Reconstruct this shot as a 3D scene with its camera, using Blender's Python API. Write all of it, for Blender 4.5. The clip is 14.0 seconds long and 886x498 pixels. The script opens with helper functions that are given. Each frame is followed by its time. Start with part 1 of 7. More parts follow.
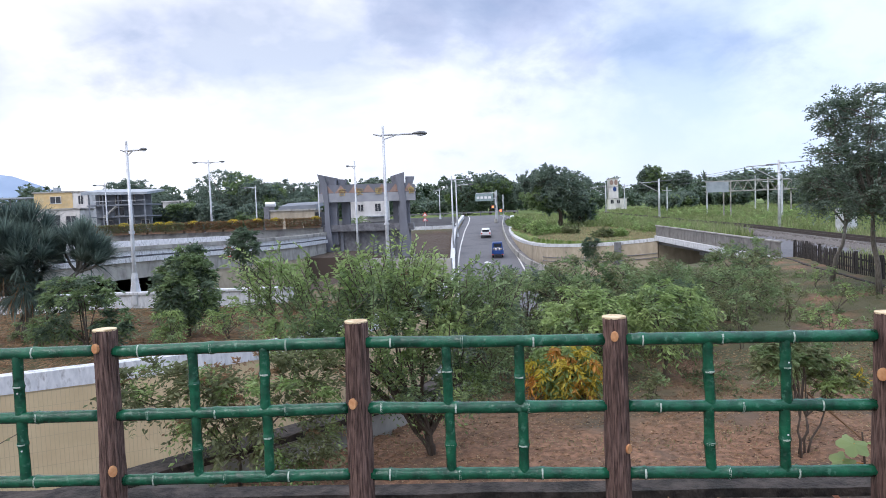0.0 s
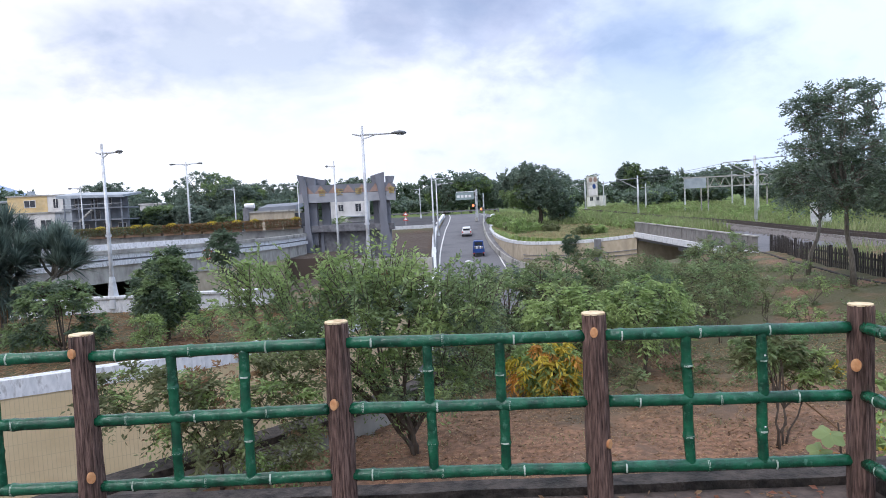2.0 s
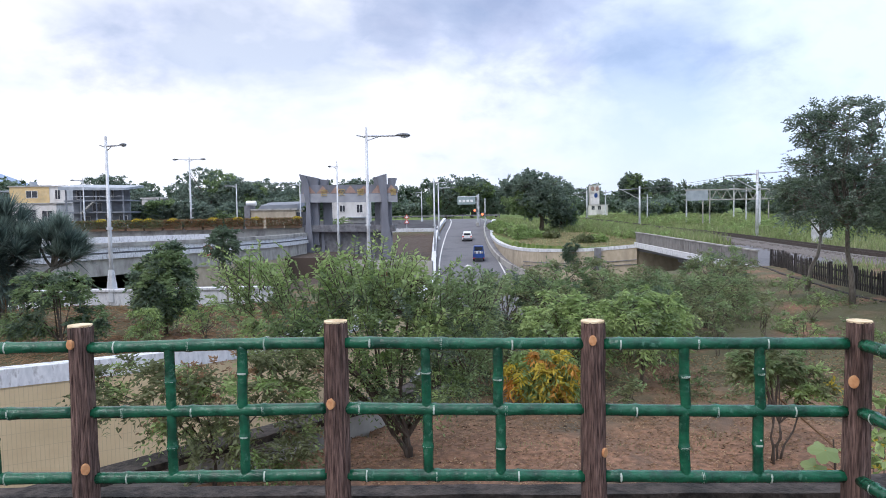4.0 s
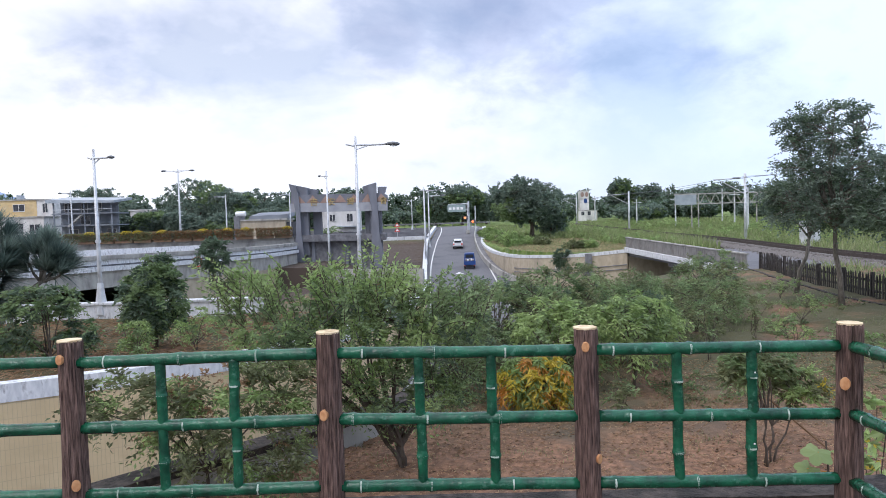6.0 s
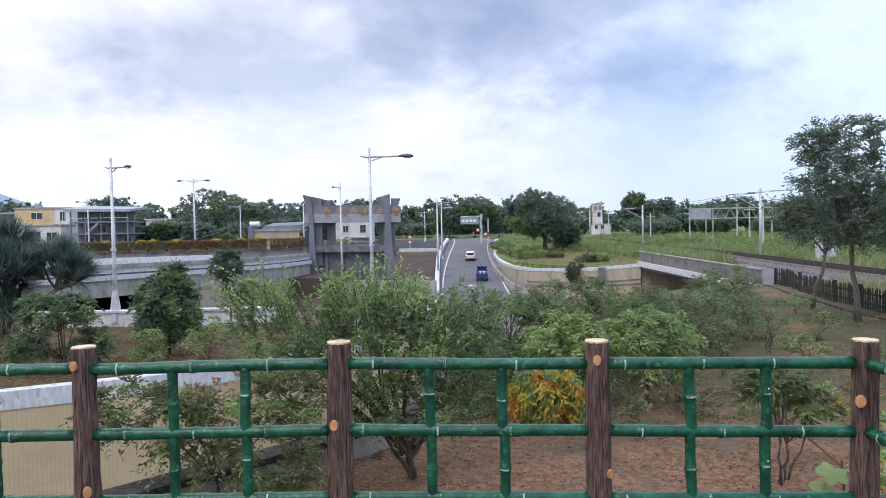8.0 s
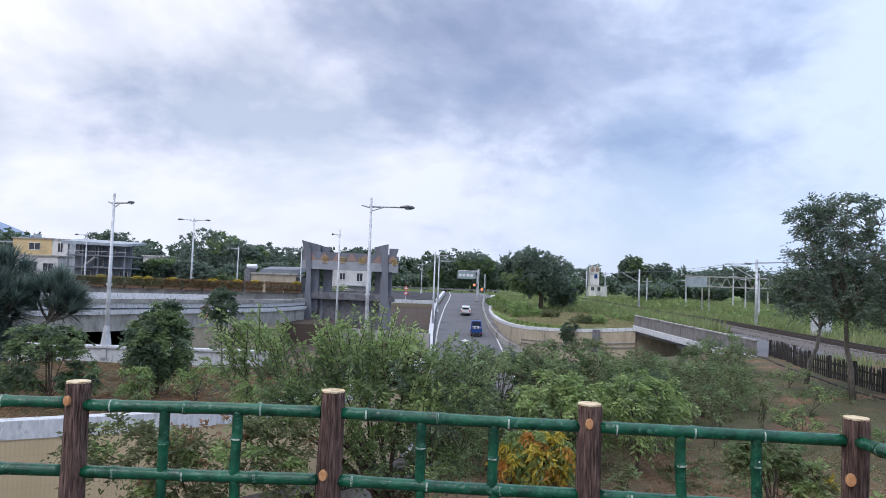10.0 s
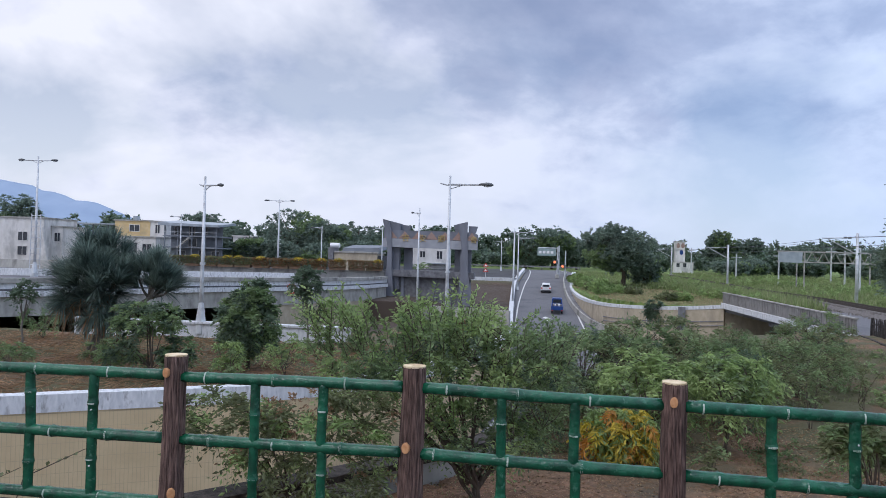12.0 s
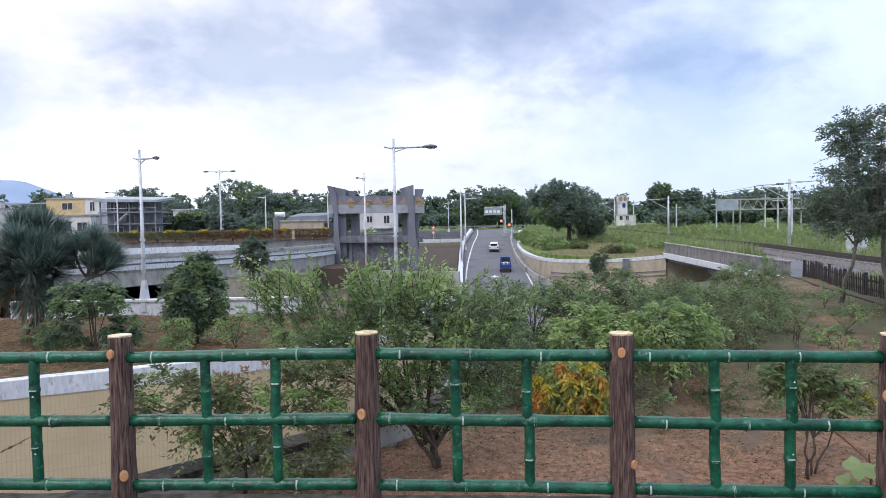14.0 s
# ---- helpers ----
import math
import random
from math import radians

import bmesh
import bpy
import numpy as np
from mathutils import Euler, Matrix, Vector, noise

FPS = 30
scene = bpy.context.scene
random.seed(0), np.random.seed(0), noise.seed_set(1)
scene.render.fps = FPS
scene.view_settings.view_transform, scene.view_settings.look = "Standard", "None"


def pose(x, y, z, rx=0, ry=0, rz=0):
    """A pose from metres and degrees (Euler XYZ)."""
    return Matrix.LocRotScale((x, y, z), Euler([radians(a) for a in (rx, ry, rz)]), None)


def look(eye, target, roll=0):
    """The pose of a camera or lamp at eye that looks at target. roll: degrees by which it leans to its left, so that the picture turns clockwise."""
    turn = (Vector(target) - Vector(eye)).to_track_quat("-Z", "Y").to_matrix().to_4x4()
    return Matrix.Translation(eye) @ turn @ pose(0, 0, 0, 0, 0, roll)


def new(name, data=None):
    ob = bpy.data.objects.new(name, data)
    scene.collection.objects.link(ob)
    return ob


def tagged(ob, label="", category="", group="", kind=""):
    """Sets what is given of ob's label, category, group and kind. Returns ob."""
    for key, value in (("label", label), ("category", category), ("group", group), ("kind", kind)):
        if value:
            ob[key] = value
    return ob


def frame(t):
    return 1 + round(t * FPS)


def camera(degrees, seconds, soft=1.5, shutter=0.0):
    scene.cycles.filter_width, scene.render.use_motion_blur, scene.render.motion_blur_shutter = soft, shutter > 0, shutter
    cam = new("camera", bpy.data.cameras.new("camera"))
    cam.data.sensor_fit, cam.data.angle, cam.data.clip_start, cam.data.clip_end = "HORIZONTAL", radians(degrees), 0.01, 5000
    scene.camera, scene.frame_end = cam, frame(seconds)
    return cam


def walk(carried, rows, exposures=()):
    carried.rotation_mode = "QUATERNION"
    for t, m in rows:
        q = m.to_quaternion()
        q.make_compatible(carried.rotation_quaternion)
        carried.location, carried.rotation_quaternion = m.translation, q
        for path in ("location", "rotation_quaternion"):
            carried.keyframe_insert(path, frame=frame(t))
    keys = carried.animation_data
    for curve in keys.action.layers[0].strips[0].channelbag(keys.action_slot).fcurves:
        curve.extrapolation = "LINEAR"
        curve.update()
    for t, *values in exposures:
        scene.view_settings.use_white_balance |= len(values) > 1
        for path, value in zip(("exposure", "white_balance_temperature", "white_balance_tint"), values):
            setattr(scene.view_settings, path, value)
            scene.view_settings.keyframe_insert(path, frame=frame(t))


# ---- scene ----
cam = camera(64.77, 14.0, soft=0.7)
EXPOSURES = [(0.0, 0.02, 6230, 15), (7.0, 0.0, 6250, 15), (8.5, -0.13, 6170, 15), (10.0, -0.27, 6080, 15), (10.5, -0.41, 5970, 15), (11.5, -0.42, 5950, 15), (12.0, -0.42, 6010, 15), (12.5, -0.26, 6100, 15), (13.0, -0.26, 6130, 15), (14.0, -0.04, 6190, 15)]
PATH = [
    (0.0, pose(0.000, 0.000, 1.750, 86.507, 2.115, -0.000)),
    (0.5, pose(-0.001, -0.002, 1.748, 86.614, 2.072, -0.142)),
    (1.0, pose(-0.002, 0.003, 1.751, 86.517, 2.241, -0.953)),
    (1.5, pose(0.003, 0.004, 1.747, 86.565, 2.439, -1.576)),
    (2.0, pose(0.010, -0.003, 1.749, 86.367, 2.819, -1.594)),
    (2.5, pose(0.008, -0.006, 1.749, 86.539, 2.610, -1.412)),
    (3.0, pose(-0.001, -0.008, 1.749, 86.734, 1.590, -1.711)),
    (3.2, pose(-0.001, -0.009, 1.742, 86.659, 0.541, -1.596)),
    (5.5, pose(0.002, -0.007, 1.752, 86.823, 1.964, -1.247)),
    (6.0, pose(-0.003, -0.006, 1.750, 87.307, 1.743, -2.275)),
    (6.5, pose(0.022, 0.001, 1.746, 88.821, 0.180, -6.158)),
    (7.0, pose(0.005, -0.013, 1.748, 88.301, 0.794, -4.371)),
    (7.5, pose(-0.000, -0.023, 1.747, 88.259, 1.206, -0.889)),
    (7.7, pose(-0.000, -0.012, 1.746, 88.280, 1.393, -1.152)),
    (9.8, pose(-0.013, -0.069, 1.758, 91.165, -1.929, -1.481)),
    (10.0, pose(-0.024, -0.081, 1.759, 92.670, -2.076, -1.503)),
    (10.5, pose(-0.019, -0.081, 1.755, 92.176, -2.211, 0.300)),
    (11.0, pose(-0.015, -0.084, 1.757, 92.081, -2.164, 0.390)),
    (11.5, pose(-0.021, -0.085, 1.753, 92.644, -1.123, 1.304)),
    (12.0, pose(-0.020, -0.079, 1.755, 90.613, -1.681, 5.020)),
    (12.5, pose(-0.015, -0.073, 1.760, 89.807, -1.366, 4.161)),
    (13.0, pose(-0.035, -0.072, 1.755, 90.565, -2.382, 5.257)),
    (13.5, pose(-0.034, -0.060, 1.750, 87.502, -1.123, 6.169)),
    (14.0, pose(-0.015, -0.063, 1.759, 87.597, 1.061, 0.702)),
]
walk(cam, PATH, EXPOSURES)

# ---- light ----
world = bpy.data.worlds.new("overcast_sky")
scene.world = world
world.use_nodes = True


def build_sky(w):
    nt = w.node_tree
    nt.nodes.clear()
    N, L = nt.nodes.new, nt.links.new
    out, bg = N("ShaderNodeOutputWorld"), N("ShaderNodeBackground")
    coord = N("ShaderNodeTexCoord")
    sky = N("ShaderNodeTexSky")
    sky.sky_type, sky.sun_disc = "NISHITA", False
    sky.sun_elevation, sky.sun_rotation = radians(50), radians(-145)
    clear = N("ShaderNodeVectorMath")
    clear.operation = "SCALE"
    clear.inputs["Scale"].default_value = 0.11
    L(sky.outputs[0], clear.inputs[0])
    # cloud layer: direction projected on a high flat sheet, so clouds flatten towards the horizon
    sep = N("ShaderNodeSeparateXYZ")
    L(coord.outputs["Generated"], sep.inputs[0])

    def math_node(op, a, b=None):
        m = N("ShaderNodeMath")
        m.operation = op
        for i, v in enumerate((a, b)):
            if v is None:
                continue
            if isinstance(v, (int, float)):
                m.inputs[i].default_value = v
            else:
                L(v, m.inputs[i])
        return m.outputs[0]

    up = math_node("MAXIMUM", sep.outputs[2], 0.0)
    den = math_node("ADD", up, 0.5)
    comb = N("ShaderNodeCombineXYZ")
    comb_x, comb_y = math_node("DIVIDE", sep.outputs[0], den), math_node("DIVIDE", sep.outputs[1], den)
    L(comb_x, comb.inputs[0])
    L(comb_y, comb.inputs[1])

    def noise_tex(scale, detail, offset, rough=0.55):
        mp = N("ShaderNodeMapping")
        mp.inputs["Location"].default_value = offset
        L(comb.outputs[0], mp.inputs[0])
        n = N("ShaderNodeTexNoise")
        n.inputs["Scale"].default_value, n.inputs["Detail"].default_value = scale, detail
        n.inputs["Roughness"].default_value = rough
        n.inputs["Distortion"].default_value = 0.25
        L(mp.outputs[0], n.inputs["Vector"])
        return n.outputs[0]

    def ramp(src, stops):
        r = N("ShaderNodeValToRGB")
        el = r.color_ramp.elements
        while len(el) < len(stops):
            el.new(0.5)
        for e, (p, c) in zip(el, stops):
            e.position, e.color = p, (*c, 1)
        L(src, r.inputs[0])
        return r.outputs[0]

    def mix(fac, a, b):
        m = N("ShaderNodeMix")
        m.data_type = "RGBA"
        L(fac, m.inputs[0])
        for i, v in ((6, a), (7, b)):
            if isinstance(v, tuple):
                m.inputs[i].default_value = (*v, 1)
            else:
                L(v, m.inputs[i])
        return m.outputs[2]

    # one broad grey cloud bank above the road, drawn out sideways, with ragged edges
    bx = math_node("MULTIPLY", math_node("SUBTRACT", comb_x, 0.12), 2.1)
    by = math_node("MULTIPLY", math_node("SUBTRACT", comb_y, 1.16), 3.6)
    dist = math_node("ADD", math_node("MULTIPLY", bx, bx), math_node("MULTIPLY", by, by))
    bank = math_node("POWER", 2.718, math_node("MULTIPLY", dist, -1.3))
    # grey undersides
    lump = math_node("ADD", math_node("MULTIPLY", noise_tex(2.3, 6, CLOUD_A, 0.5), 0.62), math_node("MULTIPLY", noise_tex(6.5, 9, CLOUD_B, 0.58), 0.38))
    big = math_node("ADD", lump, math_node("SUBTRACT", math_node("MULTIPLY", bank, 0.25), 0.085))
    shade = ramp(big, [(0.43, (1.02, 1.04, 1.07)), (0.50, (0.90, 0.93, 1.01)), (0.57, (0.68, 0.73, 0.85)), (0.70, (0.50, 0.55, 0.69))])
    # thin blue gaps
    cover = ramp(noise_tex(1.6, 6, CLOUD_B), [(0.38, (0.45, 0.45, 0.45)), (0.54, (1, 1, 1))])
    base = mix(cover, clear.outputs[0], shade)
    # haze near the horizon
    haze = ramp(up, [(0.0, (0.7, 0.7, 0.7)), (0.2, (0, 0, 0))])
    veiled = mix(haze, base, (0.88, 0.93, 0.99))
    # brighter and whiter towards the veiled sun, bluer towards the east
    side = math_node("ADD", math_node("MULTIPLY", sep.outputs[0], 0.95), 0.5)
    tint = ramp(side, [(0.0, (1.20, 1.19, 1.19)), (0.45, (1.09, 1.11, 1.15)), (0.93, (0.90, 1.03, 1.19))])
    mul = N("ShaderNodeMix")
    mul.data_type, mul.blend_type = "RGBA", "MULTIPLY"
    mul.inputs[0].default_value = 1.0
    L(veiled, mul.inputs[6])
    L(tint, mul.inputs[7])
    col = mul.outputs[2]
    L(col, bg.inputs[0])
    # an overcast sky is brighter towards the zenith
    rise = N("ShaderNodeMapRange")
    rise.interpolation_type = "SMOOTHSTEP"
    for i, v in enumerate((0.36, 0.95, 1.0, 1.65)):
        rise.inputs[i + 1].default_value = v
    L(sep.outputs[2], rise.inputs[0])
    L(rise.outputs[0], bg.inputs[1])
    L(bg.outputs[0], out.inputs[0])


CLOUD_A, CLOUD_B = (3.1, 7.4, 0.0), (1.7, 2.2, 5.0)
build_sky(world)
sun_data = bpy.data.lights.new("sun", "SUN")
sun_data.energy, sun_data.angle, sun_data.color = 1.0, radians(20), (1.0, 0.96, 0.90)
sun = new("sun", sun_data)
sun.matrix_world = look((-24, -34, 50), (0, 0, 0))


# ---- materials ----
def mat(name, c1, c2=None, rough=0.85, scale=6.0, detail=6, bump=0.3, bscale=None, metal=0.0, stain=None, stain_scale=0.7,
        stain_lo=0.5, stain_hi=0.68, stretch=(1, 1, 1), island=0.0, translucent=0.0, rand=0.0):
    """A procedural surface: two tones of fine grain, larger stains, and relief."""
    m = bpy.data.materials.new(name)
    m.use_nodes = True
    nt = m.node_tree
    N, L = nt.nodes.new, nt.links.new
    bsdf = nt.nodes["Principled BSDF"]
    geo = N("ShaderNodeNewGeometry")
    mp = N("ShaderNodeMapping")
    mp.inputs["Scale"].default_value = stretch
    L(geo.outputs["Position"], mp.inputs[0])
    n = N("ShaderNodeTexNoise")
    n.inputs["Scale"].default_value, n.inputs["Detail"].default_value = scale, detail
    L(mp.outputs[0], n.inputs["Vector"])
    r = N("ShaderNodeValToRGB")
    r.color_ramp.elements[0].position, r.color_ramp.elements[1].position = 0.33, 0.67
    r.color_ramp.elements[0].color = (*c1, 1)
    r.color_ramp.elements[1].color = (*(c2 or tuple(min(1, v * 1.3) for v in c1)), 1)
    L(n.outputs[0], r.inputs[0])
    col = r.outputs[0]
    if stain:
        s = N("ShaderNodeTexNoise")
        s.inputs["Scale"].default_value, s.inputs["Detail"].default_value = stain_scale, 7
        s.inputs["Roughness"].default_value = 0.62
        L(mp.outputs[0], s.inputs["Vector"])
        sr = N("ShaderNodeMapRange")
        sr.inputs[1].default_value, sr.inputs[2].default_value = stain_lo, stain_hi
        L(s.outputs[0], sr.inputs[0])
        mx = N("ShaderNodeMix")
        mx.data_type = "RGBA"
        L(sr.outputs[0], mx.inputs[0])
        L(col, mx.inputs[6])
        mx.inputs[7].default_value = (*stain, 1)
        col = mx.outputs[2]
    if island or rand:
        hsv = N("ShaderNodeHueSaturation")
        mr = N("ShaderNodeMapRange")
        a = island or rand
        mr.inputs[3].default_value, mr.inputs[4].default_value = 1 - a, 1 + a
        if island:
            L(geo.outputs["Random Per Island"], mr.inputs[0])
        else:
            L(N("ShaderNodeObjectInfo").outputs["Random"], mr.inputs[0])
        L(mr.outputs[0], hsv.inputs["Value"])
        L(col, hsv.inputs["Color"])
        col = hsv.outputs[0]
    L(col, bsdf.inputs["Base Color"])
    bsdf.inputs["Roughness"].default_value, bsdf.inputs["Metallic"].default_value = rough, metal
    if bump:
        bn = N("ShaderNodeTexNoise")
        bn.inputs["Scale"].default_value, bn.inputs["Detail"].default_value = bscale or scale * 2, 5
        L(mp.outputs[0], bn.inputs["Vector"])
        b = N("ShaderNodeBump")
        b.inputs["Strength"].default_value, b.inputs["Distance"].default_value = bump, 0.02
        L(bn.outputs[0], b.inputs["Height"])
        L(b.outputs[0], bsdf.inputs["Normal"])
    if translucent:
        t = N("ShaderNodeBsdfTranslucent")
        L(col, t.inputs[0])
        ms = N("ShaderNodeMixShader")
        ms.inputs[0].default_value = translucent
        L(bsdf.outputs[0], ms.inputs[1])
        L(t.outputs[0], ms.inputs[2])
        L(ms.outputs[0], nt.nodes["Material Output"].inputs[0])
    return m


def leaf_mat(name, c1, c2, var=0.35, rough=0.55):
    return mat(name, c1, c2, rough=rough, scale=1.1, detail=3, bump=0, island=var, translucent=0.48)


M = {
    "bark": mat("bark", (0.040, 0.018, 0.014), (0.27, 0.17, 0.14), 0.8, 13, 9, 1.0, 22, stretch=(8, 8, 0.7), stain=(0.028, 0.015, 0.012), stain_scale=3.0),
    "cut_wood": mat("cut_wood", (0.64, 0.49, 0.29), (0.78, 0.65, 0.44), 0.7, 30, 4, 0.3, stain=(0.42, 0.28, 0.13), stain_scale=9),
    "knot_wood": mat("knot_wood", (0.50, 0.22, 0.09), (0.62, 0.34, 0.16), 0.7, 40, 4, 0.3),
    "bamboo": mat("bamboo_green", (0.002, 0.046, 0.024), (0.010, 0.120, 0.060), 0.22, 10, 8, 0.4, 40, stain=(0.055, 0.175, 0.115), stain_scale=24, stain_lo=0.58, stain_hi=0.70),
    "node_white": mat("node_white", (0.32, 0.43, 0.36), (0.58, 0.64, 0.57), 0.7, 60, 4, 0.3, stain=(0.02, 0.12, 0.06), stain_scale=30),
    "kerb": mat("weathered_kerb", (0.018, 0.015, 0.014), (0.085, 0.070, 0.060), 0.95, 12, 10, 1.0, 40, stain=(0.012, 0.012, 0.010), stain_scale=3.5),
    "paving": mat("worn_paving", (0.065, 0.050, 0.044), (0.14, 0.105, 0.088), 0.9, 14, 8, 0.5, stain=(0.06, 0.05, 0.045), stain_scale=1.5),
    "concrete": mat("concrete", (0.33, 0.32, 0.30), (0.44, 0.43, 0.40), 0.9, 3, 9, 0.3, 20, stain=(0.17, 0.165, 0.155), stain_scale=0.8, stretch=(1, 1, 0.5)),
    "concrete_dark": mat("dark_concrete", (0.15, 0.15, 0.16), (0.23, 0.23, 0.245), 0.9, 3, 9, 0.3, 20, stain=(0.08, 0.08, 0.09), stain_scale=0.8),
    "white_wall": mat("streaked_white_paint", (0.55, 0.57, 0.60), (0.72, 0.73, 0.75), 0.8, 4, 8, 0.3, 25, stain=(0.30, 0.30, 0.31), stain_scale=2.6, stain_lo=0.53, stain_hi=0.70, stretch=(2.2, 2.2, 0.8)),
    "beige_wall": mat("beige_render", (0.40, 0.34, 0.25), (0.50, 0.43, 0.33), 0.9, 3, 8, 0.2, 25, stain=(0.30, 0.26, 0.20), stain_scale=0.5, stretch=(1, 1, 0.6)),
    "asphalt": mat("asphalt", (0.115, 0.115, 0.125), (0.16, 0.16, 0.17), 0.92, 10, 8, 0.3, 60, stain=(0.09, 0.09, 0.10), stain_scale=0.3),
    "road_paint": mat("road_paint", (0.55, 0.55, 0.53), (0.72, 0.72, 0.70), 0.8, 8, 6, 0.1, stain=(0.3, 0.3, 0.3), stain_scale=3),
    "yellow_paint": mat("yellow_paint", (0.50, 0.34, 0.06), (0.62, 0.44, 0.10), 0.8, 8, 6, 0.1),
    "soil": mat("brown_soil", (0.16, 0.105, 0.07), (0.24, 0.16, 0.11), 0.95, 3, 9, 0.5),
    "metal_pole": mat("galvanised_white", (0.55, 0.57, 0.60), (0.66, 0.68, 0.70), 0.5, 3, 5, 0.05, metal=0.3, stain=(0.36, 0.36, 0.37), stain_scale=1.2),
    "lamp_head": mat("lamp_head_grey", (0.12, 0.125, 0.13), (0.18, 0.19, 0.2), 0.5, 5, 4, 0.05, metal=0.4),
    "lens": mat("lamp_glass", (0.55, 0.58, 0.6), (0.65, 0.68, 0.7), 0.2, 5, 3, 0),
    "trunk": mat("grey_trunk", (0.11, 0.095, 0.08), (0.22, 0.20, 0.17), 0.95, 9, 8, 0.7, 30, stretch=(3, 3, 0.7)),
    "trunk_dark": mat("brown_trunk", (0.06, 0.045, 0.035), (0.12, 0.095, 0.075), 0.95, 9, 8, 0.7, 30, stretch=(3, 3, 0.7)),
    "leaf_main": leaf_mat("leaf_mid_green", (0.135, 0.206, 0.092), (0.275, 0.365, 0.165), rough=0.42),
    "leaf_bright": leaf_mat("leaf_bright_green", (0.20, 0.30, 0.10), (0.37, 0.47, 0.19), rough=0.45),
    "leaf_olive": leaf_mat("leaf_olive", (0.125, 0.15, 0.07), (0.225, 0.245, 0.12)),
    "leaf_dark": leaf_mat("leaf_dark_green", (0.080, 0.125, 0.078), (0.16, 0.22, 0.14), rough=0.45),
    # distance haze is painted into this foliage as a paler, bluer green
    "leaf_hazed": leaf_mat("leaf_hazed_green", (0.125, 0.182, 0.145), (0.23, 0.29, 0.225)),
    "leaf_rail": leaf_mat("leaf_greyish_green", (0.125, 0.18, 0.142), (0.24, 0.30, 0.235), rough=0.42),
    "leaf_pandan": leaf_mat("leaf_blue_green", (0.105, 0.155, 0.14), (0.215, 0.28, 0.235), 0.35, rough=0.42),
    "leaf_yellow": leaf_mat("leaf_yellow", (0.46, 0.37, 0.04), (0.62, 0.48, 0.08)),
    "leaf_orange": leaf_mat("leaf_orange", (0.55, 0.25, 0.05), (0.64, 0.38, 0.10)),
    "leaf_red": leaf_mat("leaf_red", (0.28, 0.11, 0.07), (0.36, 0.17, 0.1)),
    "leaf_rust": leaf_mat("leaf_rust", (0.20, 0.115, 0.06), (0.32, 0.19, 0.095)),
    "leaf_straw": leaf_mat("leaf_straw", (0.33, 0.24, 0.14), (0.50, 0.38, 0.24)),
    "leaf_mould": leaf_mat("leaf_mould", (0.07, 0.045, 0.03), (0.13, 0.08, 0.055)),
    "leaf_dry": leaf_mat("leaf_dry", (0.23, 0.135, 0.075), (0.40, 0.26, 0.15)),
    "grass": leaf_mat("grass_green", (0.17, 0.235, 0.085), (0.29, 0.35, 0.14)),
    "grass_pale": leaf_mat("grass_pale", (0.24, 0.26, 0.13), (0.36, 0.37, 0.2)),
    "ballast": mat("ballast", (0.085, 0.076, 0.072), (0.185, 0.165, 0.15), 0.95, 14, 6, 0.8, 25),
    "rail_steel": mat("rail_steel", (0.05, 0.038, 0.032), (0.09, 0.07, 0.06), 0.6, 6, 5, 0.1, metal=0.5),
    "sleeper": mat("sleeper", (0.20, 0.19, 0.18), (0.30, 0.28, 0.27), 0.9, 8, 5, 0.3),
    "picket": mat("dark_timber", (0.024, 0.021, 0.020), (0.058, 0.050, 0.046), 0.9, 8, 7, 0.5, 30, stretch=(3, 3, 0.5), rand=0.3),
    "ribbed": mat("grey_ribbed_panel", (0.20, 0.195, 0.19), (0.27, 0.26, 0.25), 0.7, 3, 7, 0.15, stain=(0.15, 0.14, 0.135), stain_scale=0.8),
    "cream": mat("cream_render", (0.62, 0.60, 0.57), (0.74, 0.72, 0.70), 0.85, 1.2, 8, 0.1, stain=(0.42, 0.41, 0.40), stain_scale=0.5, stretch=(1, 1, 0.5)),
    "ochre": mat("ochre_render", (0.62, 0.44, 0.20), (0.66, 0.52, 0.30), 0.85, 1.2, 8, 0.1, stain=(0.46, 0.35, 0.20), stain_scale=0.5),
    "grey_render": mat("grey_render", (0.17, 0.19, 0.22), (0.25, 0.27, 0.30), 0.9, 1.0, 8, 0.1, stain=(0.16, 0.17, 0.19), stain_scale=0.5),
    "tin_roof": mat("tin_roof", (0.30, 0.34, 0.38), (0.42, 0.46, 0.50), 0.55, 1.0, 6, 0.1, metal=0.2),
    "dark_void": mat("dark_window", (0.03, 0.035, 0.045), (0.06, 0.065, 0.075), 0.25, 2, 3, 0),
    "brick_box": mat("terracotta_planter", (0.17, 0.105, 0.065), (0.25, 0.155, 0.10), 0.9, 3, 6, 0.3, stain=(0.10, 0.11, 0.055), stain_scale=1.0, stain_lo=0.5, stain_hi=0.7, rand=0.2),
    "portal": mat("grey_tiled_concrete", (0.155, 0.162, 0.19), (0.21, 0.22, 0.255), 0.85, 1.2, 8, 0.1, stain=(0.14, 0.145, 0.16), stain_scale=0.4, stretch=(1, 1, 0.4)),
    "portal_light": mat("pale_grey_concrete", (0.30, 0.31, 0.34), (0.38, 0.39, 0.42), 0.85, 1.2, 8, 0.1),
    "salmon": mat("salmon_tile", (0.30, 0.20, 0.165), (0.37, 0.26, 0.22), 0.8, 3, 4, 0.1),
    "gold": mat("gold_letters", (0.42, 0.31, 0.12), (0.54, 0.42, 0.20), 0.5, 4, 3, 0, metal=0.3),
    "white_car": mat("white_car_paint", (0.72, 0.73, 0.74), (0.80, 0.81, 0.82), 0.3, 2, 2, 0),
